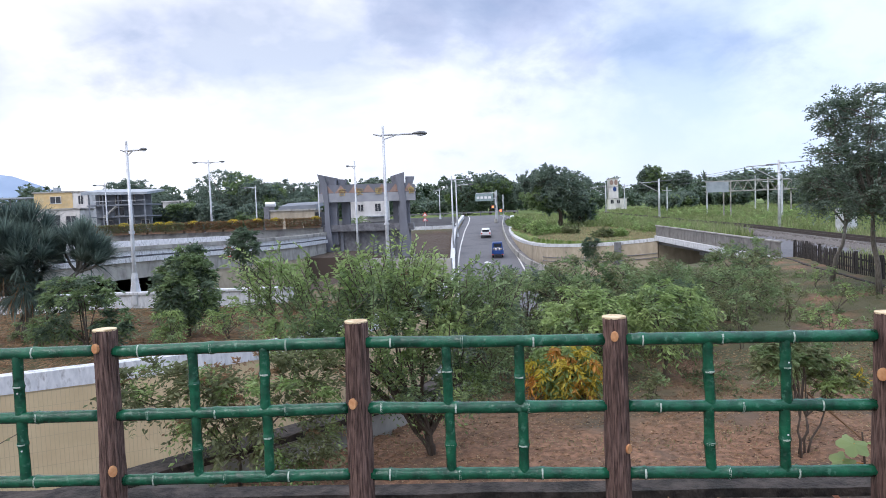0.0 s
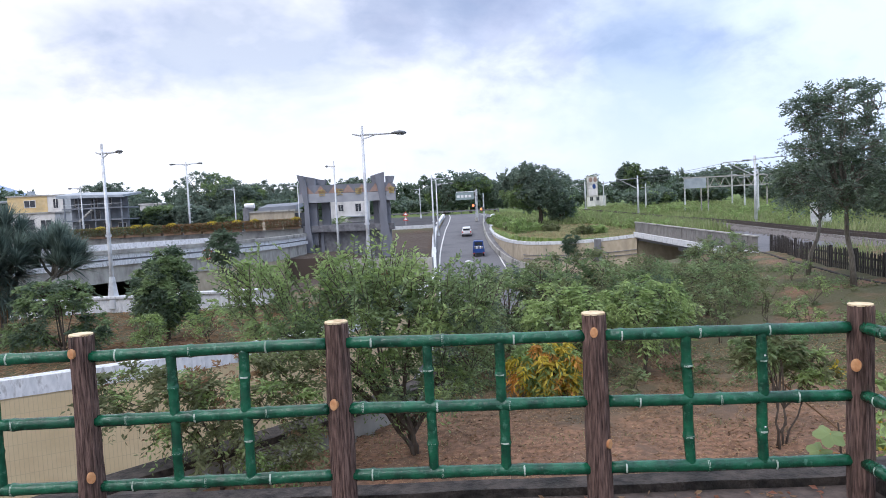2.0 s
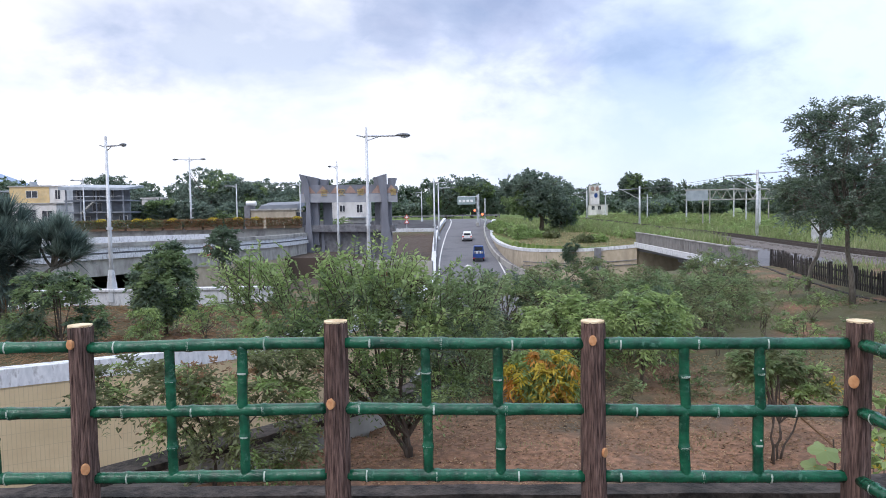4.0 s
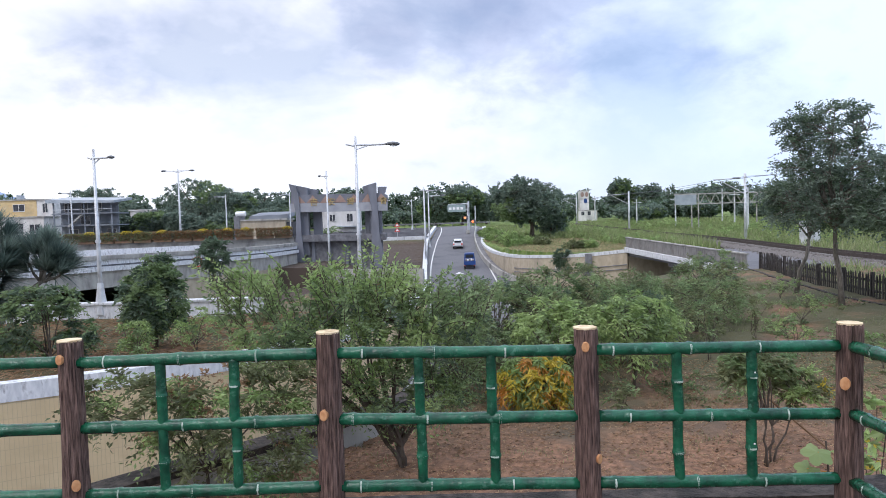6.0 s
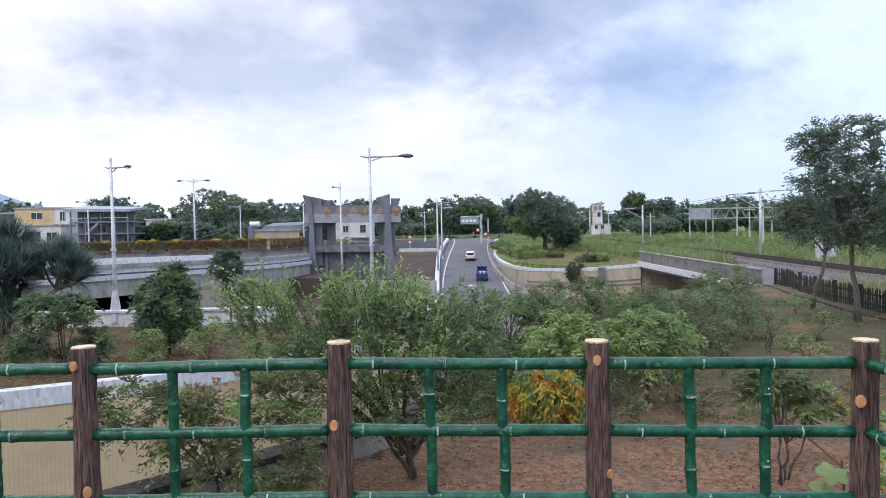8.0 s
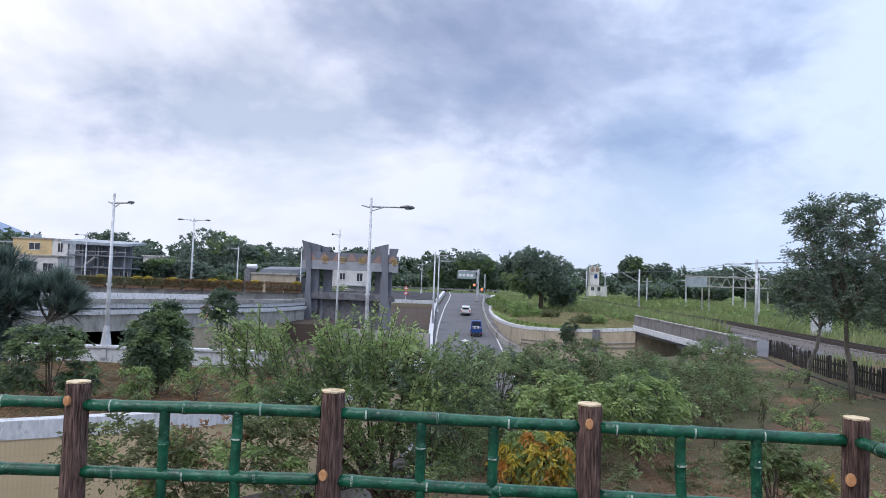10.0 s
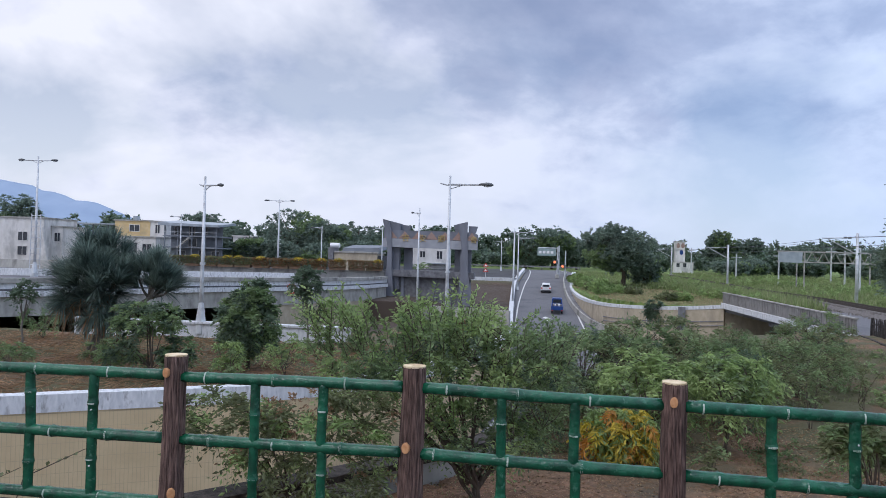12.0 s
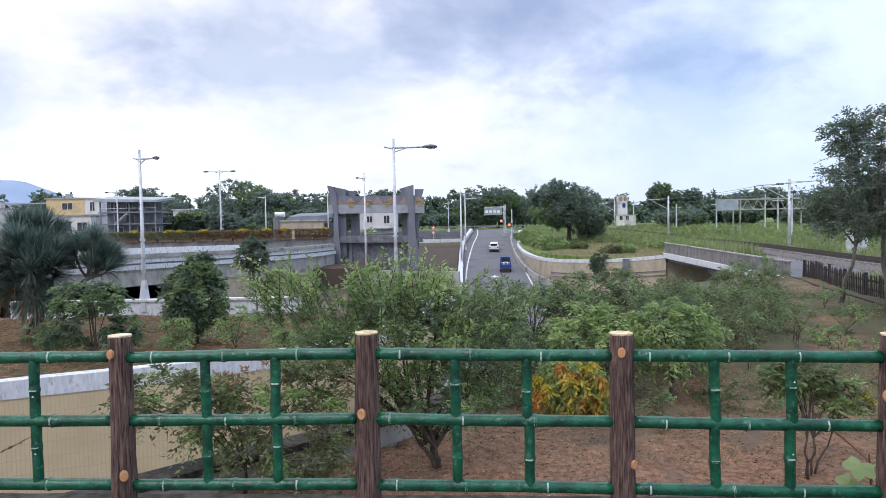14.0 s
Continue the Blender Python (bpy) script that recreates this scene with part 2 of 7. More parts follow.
    "blue_car": mat("blue_car_paint", (0.015, 0.05, 0.20), (0.02, 0.07, 0.26), 0.35, 2, 2, 0),
    "glass_dark": mat("vehicle_glass", (0.02, 0.025, 0.03), (0.04, 0.045, 0.05), 0.12, 2, 2, 0),
    "rubber": mat("rubber", (0.02, 0.02, 0.02), (0.035, 0.035, 0.035), 0.9, 6, 3, 0),
    "signal_red": mat("signal_red_lens", (0.8, 0.12, 0.05), (0.9, 0.2, 0.08), 0.4, 3, 2, 0),
    "red_sign": mat("red_enamel", (0.55, 0.05, 0.04), (0.65, 0.08, 0.06), 0.5, 3, 2, 0),
    "white_sign": mat("white_enamel", (0.75, 0.75, 0.75), (0.82, 0.82, 0.82), 0.5, 3, 2, 0),
    "green_sign": mat("green_enamel", (0.25, 0.33, 0.33), (0.32, 0.40, 0.40), 0.5, 3, 2, 0),
    # the slope's pale blue is distance haze put into its colour
    "mountain": mat("hazy_slope", (0.25, 0.33, 0.46), (0.29, 0.37, 0.50), 1.0, 0.01, 5, 0),
    "wire": mat("cable", (0.10, 0.11, 0.12), (0.16, 0.17, 0.18), 0.6, 3, 2, 0),
}


def tile_mat():
    """Beige wall of narrow upright tiles with recessed joints."""
    m = mat("beige_tile", (0.58, 0.45, 0.27), (0.66, 0.53, 0.33), 0.6, 2.0, 8, 0, stain=(0.49, 0.38, 0.22), stain_scale=0.5)
    nt = m.node_tree
    N, L = nt.nodes.new, nt.links.new
    bsdf = nt.nodes["Principled BSDF"]
    uv = N("ShaderNodeUVMap")
    br = N("ShaderNodeTexBrick")
    br.offset = 0.0
    br.inputs["Scale"].default_value = 1.0
    br.inputs["Mortar Size"].default_value, br.inputs["Mortar Smooth"].default_value = 0.008, 0.4
    br.inputs["Brick Width"].default_value, br.inputs["Row Height"].default_value = 0.11, 0.42
    L(uv.outputs[0], br.inputs["Vector"])
    old = bsdf.inputs["Base Color"].links[0].from_socket
    mx = N("ShaderNodeMix")
    mx.data_type = "RGBA"
    L(br.outputs["Fac"], mx.inputs[0])
    L(old, mx.inputs[6])
    mx.inputs[7].default_value = (0.49, 0.395, 0.25, 1)
    L(mx.outputs[2], bsdf.inputs["Base Color"])
    b = N("ShaderNodeBump")
    b.inputs["Strength"].default_value, b.inputs["Distance"].default_value = 0.5, 0.01
    b.invert = True
    L(br.outputs["Fac"], b.inputs["Height"])
    L(b.outputs[0], bsdf.inputs["Normal"])
    return m


M["tile"] = tile_mat()
lens_bsdf = M["signal_red"].node_tree.nodes["Principled BSDF"]
lens_bsdf.inputs["Emission Color"].default_value, lens_bsdf.inputs["Emission Strength"].default_value = (1.0, 0.18, 0.05, 1), 2.5


def ground_mat():
    """Dry needle litter near the garden, green growth over the railway field, patchy turf between."""
    m = mat("ground_litter", (0.125, 0.068, 0.040), (0.31, 0.170, 0.102), 0.97, 9.0, 12, 1.0, 45, stain=(0.100, 0.072, 0.050), stain_scale=0.45, stain_lo=0.48, stain_hi=0.62)
    nt = m.node_tree
    N, L = nt.nodes.new, nt.links.new
    bsdf = nt.nodes["Principled BSDF"]
    old = bsdf.inputs["Base Color"].links[0].from_socket
    geo = N("ShaderNodeNewGeometry")
    sep = N("ShaderNodeSeparateXYZ")
    L(geo.outputs["Position"], sep.inputs[0])

    def noise_tex(scale, detail=8):
        n = N("ShaderNodeTexNoise")
        n.inputs["Scale"].default_value, n.inputs["Detail"].default_value = scale, detail
        L(geo.outputs["Position"], n.inputs["Vector"])
        return n.outputs[0]

    def rng(src, a, b, c=0.0, d=1.0):
        r = N("ShaderNodeMapRange")
        for i, v in enumerate((a, b, c, d)):
            r.inputs[i + 1].default_value = v
        L(src, r.inputs[0])
        return r.outputs[0]

    def op(kind, a, b):
        k = N("ShaderNodeMath")
        k.operation, k.use_clamp = kind, True
        for i, v in enumerate((a, b)):
            if isinstance(v, (int, float)):
                k.inputs[i].default_value = v
            else:
                L(v, k.inputs[i])
        return k.outputs[0]

    def mix(fac, a, b):
        x = N("ShaderNodeMix")
        x.data_type = "RGBA"
        L(fac, x.inputs[0])
        for i, v in ((6, a), (7, b)):
            if isinstance(v, tuple):
                x.inputs[i].default_value = (*v, 1)
            else:
                L(v, x.inputs[i])
        return x.outputs[2]

    green = N("ShaderNodeValToRGB")
    green.color_ramp.elements[0].color, green.color_ramp.elements[1].color = (0.085, 0.145, 0.03, 1), (0.20, 0.26, 0.075, 1)
    green.color_ramp.elements[0].position, green.color_ramp.elements[1].position = 0.35, 0.65
    L(noise_tex(1.5), green.inputs[0])
    # turf in the garden grows in patches, thicker away from the railing; its dark tone also paints in the slope's shade
    turf = op("MULTIPLY", rng(noise_tex(0.5, 9), 0.33, 0.50), op("MAXIMUM", rng(sep.outputs[1], 10.5, 16.0, 0.0, 0.95), rng(sep.outputs[0], 6.5, 10.5, 0.0, 0.95)))
    col = mix(turf, old, (0.088, 0.088, 0.042))
    # darker bare soil of the bank beside the ramp
    dark_bank = op("MULTIPLY", op("MULTIPLY", rng(sep.outputs[1], 55.0, 57.0), rng(sep.outputs[1], 97.0, 99.0, 1.0, 0.0)), op("MULTIPLY", rng(sep.outputs[0], -15.0, -13.0), rng(sep.outputs[0], 4.0, 5.0, 1.0, 0.0)))
    col = mix(op("MULTIPLY", dark_bank, rng(noise_tex(0.35, 8), 0.3, 0.5, 0.75, 1.0)), col, (0.075, 0.055, 0.043))
    far = op("MAXIMUM", op("MULTIPLY", rng(sep.outputs[1], 52.0, 60.0), rng(sep.outputs[0], 6.0, 8.0)), rng(sep.outputs[1], 128.0, 136.0))
    col = mix(far, col, green.outputs[0])
    L(col, bsdf.inputs["Base Color"])
    return m


M["ground"] = ground_mat()


# ---- mesh helpers ----
def obj(name, bm, material, parent=None, label="", smooth=False):
    me = bpy.data.meshes.new(name)
    bm.to_mesh(me)
    bm.free()
    for mm in material if isinstance(material, (list, tuple)) else [material]:
        me.materials.append(mm)
    if smooth:
        me.polygons.foreach_set("use_smooth", [True] * len(me.polygons))
    ob = new(name, me)
    ob.parent = parent
    if label:
        ob["label"] = label
    return ob


def part(name, bm, material, parent, label="", smooth=False):
    return obj(name, bm, material, parent, label, smooth)


def thing(name, label, category, group="", m=None, kind=""):
    e = new(name)
    e.empty_display_size = 0.2
    if m is not None:
        e.matrix_world = m
    return tagged(e, label, category, group, kind)


def box(bm, x0, x1, y0, y1, z0, z1, bevel=0.0, m=None):
    r = bmesh.ops.create_cube(bm, size=1)
    bmesh.ops.scale(bm, vec=(x1 - x0, y1 - y0, z1 - z0), verts=r["verts"])
    bmesh.ops.translate(bm, vec=((x0 + x1) / 2, (y0 + y1) / 2, (z0 + z1) / 2), verts=r["verts"])
    if m is not None:
        bmesh.ops.transform(bm, matrix=m, verts=r["verts"])
    if bevel:
        es = list({e for v in r["verts"] for e in v.link_edges})
        bmesh.ops.bevel(bm, geom=es, offset=bevel, segments=2, affect="EDGES", profile=0.6)
    return bm


def boxed(*a, **k):
    return box(bmesh.new(), *a, **k)


def tube(bm, pts, radii, seg=8, caps=True):
    """A round, tapered tube along points."""
    pts = [Vector(p) for p in pts]
    rings = []
    ref = Vector((0.31, 0.17, 0.93))
    for i, p in enumerate(pts):
        d = (pts[min(i + 1, len(pts) - 1)] - pts[max(i - 1, 0)]).normalized()
        a = d.cross(ref if abs(d.dot(ref)) < 0.95 else Vector((1, 0, 0))).normalized()
        b = d.cross(a)
        r = radii[i] if isinstance(radii, (list, tuple)) else radii
        rings.append([bm.verts.new(p + (a * math.cos(2 * math.pi * k / seg) + b * math.sin(2 * math.pi * k / seg)) * r) for k in range(seg)])
    for u, v in zip(rings, rings[1:]):
        for k in range(seg):
            bm.faces.new((u[k], u[(k + 1) % seg], v[(k + 1) % seg], v[k]))
    if caps:
        bm.faces.new(rings[0][::-1])
        bm.faces.new(rings[-1])
    return bm


def prism(bm, poly, m0, m1):
    """A solid between two copies of a flat outline, given by functions from outline points to space."""
    a = [bm.verts.new(m0(*p)) for p in poly]
    b = [bm.verts.new(m1(*p)) for p in poly]
    n = len(poly)
    bm.faces.new(a[::-1])
    bm.faces.new(b)
    for i in range(n):
        bm.faces.new((a[i], a[(i + 1) % n], b[(i + 1) % n], b[i]))
    bmesh.ops.recalc_face_normals(bm, faces=bm.faces[:])
    return bm


def smooth_path(pts, step=1.5):
    """Catmull-Rom through points of any dimension."""
    P = [np.array(p, float) for p in pts]
    P = [2 * P[0] - P[1], *P, 2 * P[-1] - P[-2]]
    out = []
    for a, b, c, d in zip(P, P[1:], P[2:], P[3:]):
        n = max(2, int(np.linalg.norm((c - b)[:2]) / step))
        for i in range(n):
            t = i / n
            out.append(0.5 * (2 * b + (c - a) * t + (2 * a - 5 * b + 4 * c - d) * t * t + (3 * b - a - 3 * c + d) * t**3))
    out.append(P[-2])
    return out


def side_normals(path):
    xy = np.array([p[:2] for p in path])
    d = np.gradient(xy, axis=0)
    d /= np.linalg.norm(d, axis=1)[:, None]
    return np.stack([-d[:, 1], d[:, 0]], 1)


def sweep(bm, path, section):
    """Carries a closed section along a path of (x, y, ...); section(p) gives (offset to the left, z) pairs."""
    nn = side_normals(path)
    rings, dist = [], 0.0
    uvl = bm.loops.layers.uv.verify()
    ds = []
    for i, (p, n) in enumerate(zip(path, nn)):
        if i:
            dist += float(np.hypot(*(np.array(p[:2]) - np.array(path[i - 1][:2]))))
        ds.append(dist)
        rings.append([bm.verts.new((p[0] + n[0] * o, p[1] + n[1] * o, z)) for o, z in section(p)])
    for i, (u, v) in enumerate(zip(rings, rings[1:])):
        k = len(u)
        for j in range(k):
            f = bm.faces.new((u[j], v[j], v[(j + 1) % k], u[(j + 1) % k]))
            for loop in f.loops:
                loop[uvl].uv = (ds[i] if loop.vert in u else ds[i + 1], loop.vert.co.z)
    bm.faces.new(rings[0])
    bm.faces.new(rings[-1][::-1])
    bmesh.ops.recalc_face_normals(bm, faces=bm.faces[:])
    return bm


def raw_mesh(name, verts, faces, materials, parent=None, label="", index=None, smooth=False):
    me = bpy.data.meshes.new(name)
    me.from_pydata(verts.tolist() if hasattr(verts, "tolist") else verts, [], faces.tolist() if hasattr(faces, "tolist") else faces)
    for mm in materials:
        me.materials.append(mm)
    if index is not None:
        me.polygons.foreach_set("material_index", np.asarray(index, np.int32))
    if smooth:
        me.polygons.foreach_set("use_smooth", [True] * len(me.polygons))
    ob = new(name, me)
    ob.parent = parent
    if label:
        ob["label"] = label
    return ob


# ---- the lie of the land ----
LEFT_WALL = smooth_path([(3.4, 122, 0.1), (1.6, 100, -1.35), (0.95, 79, -3.0), (0.6, 60, -3.7), (0.0, 45, -3.2), (-1.5, 32, -2.6), (-5.4, 22.9, -2.4), (-13.3, 18.2, -2.4), (-26, 11.5, -2.4), (-40, 2, -2.4)])
NEAR_WALL = smooth_path([(9.6, 34, -2.5), (5.2, 26.5, -2.1), (2.4, 21, -1.8), (1.2, 17, -1.6), (0.1, 13.4, -1.55), (-1.85, 11.0, -1.55), (-3.25, 9.7, -1.55), (-4.1, 8.9, -1.55), (-6.4, 6.6, -1.55), (-9.6, 3.2, -1.55), (-16, -4.0, -1.6), (-30, -12.0, -1.6)])
RIGHT_WALL = smooth_path([(12.2, 124, -0.3), (9.9, 105, -1.55), (8.8, 84, -2.2), (9.3, 69, -2.2), (11.6, 62, -2.0), (14.5, 58.6, -1.75), (17.3, 56.3, -1.38)])


def ramp_z(y):
    return float(np.interp(y, (-20, 25, 40, 60, 79, 100, 120, 135), (-7.2, -7.0, -6.4, -5.0, -3.65, -2.0, -0.62, -0.5)))


BASIN = [tuple(p[:2]) for p in LEFT_WALL[::-1]] + [tuple(p[:2]) for p in RIGHT_WALL] + [(30, 56.3), (30, 37), (17.4, 37), (12.5, 36.2)] + [tuple(p[:2]) for p in NEAR_WALL]


def inside(px, py, poly):
    r = np.zeros(px.shape, bool)
    for (x0, y0), (x1, y1) in zip(poly, poly[1:] + poly[:1]):
        if y0 == y1:
            continue
        c = ((y0 > py) != (y1 > py)) & (px < (x1 - x0) * (py - y0) / (y1 - y0) + x0)
        r ^= c
    return r


def lift(v, a, b):
    t = np.clip((v - a) / (b - a), 0, 1)
    return t * t * (3 - 2 * t)


def land(x, y):
    """The natural ground level."""
    x, y = np.asarray(x, float), np.asarray(y, float)
    near = -2.0 + 0.45 * lift(x, 8, 16) * lift(y, 10, 22) + 0.05 * np.sin(x * 0.9 + 1) * np.sin(y * 0.7)
    right = -1.75 + 1.15 * lift(y, 90, 170)
    z = np.where(x > 9, near + (right - near) * lift(y, 34, 52), near + (-0.7 - near) * lift(y, 110, 135))
    beyond = -2.65 + 1.25 * lift(y, 78, 104) + 0.06 * np.sin(x * 0.7) * np.sin(y * 0.6)
    west = x < np.interp(y, [p[1] for p in LEFT_WALL[::-1]], [p[0] for p in LEFT_WALL[::-1]]) + 0.2
    z = np.where(west & (y < 125), beyond, z)
    # sunken lane behind the white garden wall
    lane = west & (y > 33.9) & (y < 66) & (x < -7)
    z = np.where(lane, -4.6, z)
    # earth bank beside the ramp, lower
    bank = lift(x, -10, -5) * (1 - lift(y, 96, 99)) * lift(y, 34, 55)
    z = np.where(west, z - 0.5 * bank - 1.0 * bank * (1 - lift(y, 85, 98)) * 0.4, z)
    z = z + lift(y, 150, 400) * 0.5
    return z


def stations(a, b, fine, lo, hi, grow=1.18):
    mid = list(np.arange(a, b + 1e-6, fine))
    out, s = [], fine
    v = a
    while v > lo:
        s *= grow
        v -= s
        out.append(v)
    tail, s, v = [], fine, b
    while v < hi:
        s *= grow
        v += s
        tail.append(v)
    return np.array(out[::-1] + mid + tail)


def build_ground():
    xs = stations(-28, 31, 0.27, -2500, 2500)
    ys = stations(4.4, 126, 0.27, -800, 3500)
    X, Y = np.meshgrid(xs, ys)
    Z = land(X, Y)
    rough = np.random.RandomState(4).normal(0, 0.018, Z.shape)
    Z = Z + rough * (np.abs(X) < 40) * (Y < 130)
    dig = inside(X, Y, BASIN)
    floor_z = np.interp(Y, (-20, 25, 40, 60, 79, 100, 120, 135), (-7.2, -7.0, -6.4, -5.0, -3.65, -2.0, -0.62, -0.5)) - 0.25
    Z = np.where(dig, np.minimum(Z, floor_z), Z)
    under = (Y < 4.4) & (X > -9) & (X < 9)
    Z = np.where(under, np.minimum(Z, -2.0), Z)
    n, mcol = X.shape
    V = np.stack([X, Y, Z], -1).reshape(-1, 3)
    idx = np.arange(n * mcol).reshape(n, mcol)
    F = np.stack([idx[:-1, :-1], idx[:-1, 1:], idx[1:, 1:], idx[1:, :-1]], -1).reshape(-1, 4)
    g = raw_mesh("ground", V, F, [M["ground"]])
    tagged(g, "dry brown garden soil with needle litter and patches of grass", "ground", kind="structure")


build_ground()


# road down the ramp into the cutting
ROAD = smooth_path([(8.6, 150), (7.7, 120), (6.2, 100), (4.9, 79), (4.3, 60), (3.8, 45), (2.4, 33), (-2, 23), (-8.5, 14.5), (-18, 5.0), (-34, -6)], 2.0)


def strip(name, path, o0, o1, dz, material, label, category):
    bm = bmesh.new()
    nn = side_normals(path)
    prev = None
    for p, n in zip(path, nn):
        z = ramp_z(p[1]) + dz
        pair = [bm.verts.new((p[0] + n[0] * o, p[1] + n[1] * o, z)) for o in (o0, o1)]
        if prev:
            bm.faces.new((prev[0], prev[1], pair[1], pair[0]))
        prev = pair
    bmesh.ops.recalc_face_normals(bm, faces=bm.faces[:])
    for f in bm.faces:
        if f.normal.z < 0:
            f.normal_flip()
    r = bmesh.ops.extrude_face_region(bm, geom=bm.faces[:])
    bmesh.ops.translate(bm, vec=(0, 0, -0.12 if "line" not in name else -0.003), verts=[v for v in r["geom"] if isinstance(v, bmesh.types.BMVert)])
    bmesh.ops.recalc_face_normals(bm, faces=bm.faces[:])
    return tagged(obj(name, bm, material), label, category, kind="structure")


strip("road", ROAD, -4.3, 4.3, 0.0, M["asphalt"], "grey asphalt road sloping down into a cutting", "road")
RAMP = [p for p in ROAD if p[1] > 30]
strip("road_line_left", RAMP, 3.02, 3.17, 0.012, M["road_paint"], "worn white edge line on the ramp", "road marking")
strip("road_line_right", RAMP, -3.32, -3.17, 0.012, M["road_paint"], "worn white edge line on the ramp", "road marking")


def wall_run(name, path, thick, material, top_off=0.0, bottom=None, label="", off=0.0):
    bm = bmesh.new()
    sweep(bm, path, lambda p: [(off - thick / 2, p[2] + top_off), (off + thick / 2, p[2] + top_off), (off + thick / 2, bottom(p)), (off - thick / 2, bottom(p))])
    return tagged(obj(name, bm, material), label, "wall", kind="structure")


def wall_base(p):
    return min(ramp_z(p[1]), p[2] - 0.3) - 0.4


wall_run("wall_cutting_left", LEFT_WALL, 0.40, M["tile"], -0.5, wall_base, "beige tiled retaining wall of the road cutting")
wall_run("coping_cutting_left", LEFT_WALL, 0.46, M["white_wall"], 0.0, lambda p: p[2] - 0.5, "white painted parapet with dark drip stains")
wall_run("wall_cutting_near", NEAR_WALL, 0.40, M["concrete"], -0.10, wall_base, "stained grey concrete retaining wall beside the garden")
wall_run("coping_cutting_near", NEAR_WALL, 0.46, M["kerb"], 0.0, lambda p: p[2] - 0.10, "dark weathered concrete coping beside the garden")
wall_run("wall_cutting_right", RIGHT_WALL, 0.56, M["beige_wall"], -0.28, wall_base, "beige rendered retaining wall beside the ramp")
wall_run("coping_cutting_right", RIGHT_WALL, 0.64, M["white_wall"], 0.0, lambda p: p[2] - 0.28, "streaked white coping on the ramp wall")
# raised footpath along the foot of the right wall
FOOT = [(p[0] - 0.62, p[1], ramp_z(p[1]) + 0.30) for p in RIGHT_WALL if 62 < p[1] < 118]
wall_run("pavement", FOOT, 0.85, M["concrete_dark"], 0.0, lambda p: p[2] - 1.4, "narrow raised footpath along the ramp wall")
tagged(bpy.data.objects["pavement"], category="pavement")
wall_run("kerb_ramp", [(p[0] - 0.42, p[1], p[2] + 0.30) for p in FOOT], 0.16, M["concrete"], 0.0, lambda p: p[2] - 1.0, "pale concrete kerb along the raised footpath")
tagged(bpy.data.objects["kerb_ramp"], category="kerb")


# ---- viewing terrace ----
def build_terrace():
    bm = boxed(-8.6, 2.6, -9, 4.02, -0.3, 0.0)
    tagged(obj("floor", bm, M["paving"]), "worn reddish grey terrace paving", "paving", kind="structure")
    bm = bmesh.new()
    sweep(bm, [(x, 4.13 - 0.0487 * x + 0.012 * math.sin(x * 5) * 0.4, 0) for x in np.arange(-6.0, 2.75, 0.12)],
          lambda p: [(-0.09, 0.052 + 0.006 * noise.noise(Vector((p[0] * 2.1, 0, 0)))), (0.07, 0.050 + 0.008 * noise.noise(Vector((p[0] * 2.7, 4, 0)))), (0.09, -2.2), (-0.11, -2.2)])
    tagged(obj("terrace_kerb", bm, M["kerb"]), "dark weathered concrete kerb under the bamboo railing", "kerb", kind="structure")
    bm = bmesh.new()
    sweep(bm, [(2.62, y, 0) for y in np.arange(-7.0, 4.1, 0.5)], lambda p: [(-0.12, 0.13), (0.12, 0.12), (0.12, -2.2), (-0.12, -2.2)])
    tagged(obj("terrace_kerb_side", bm, M["kerb"]), "dark weathered concrete kerb at the terrace side", "kerb", kind="structure")


build_terrace()


# ---- the railing ----
POST_H, RAILS = 1.115, (0.991, 0.616, 0.235)


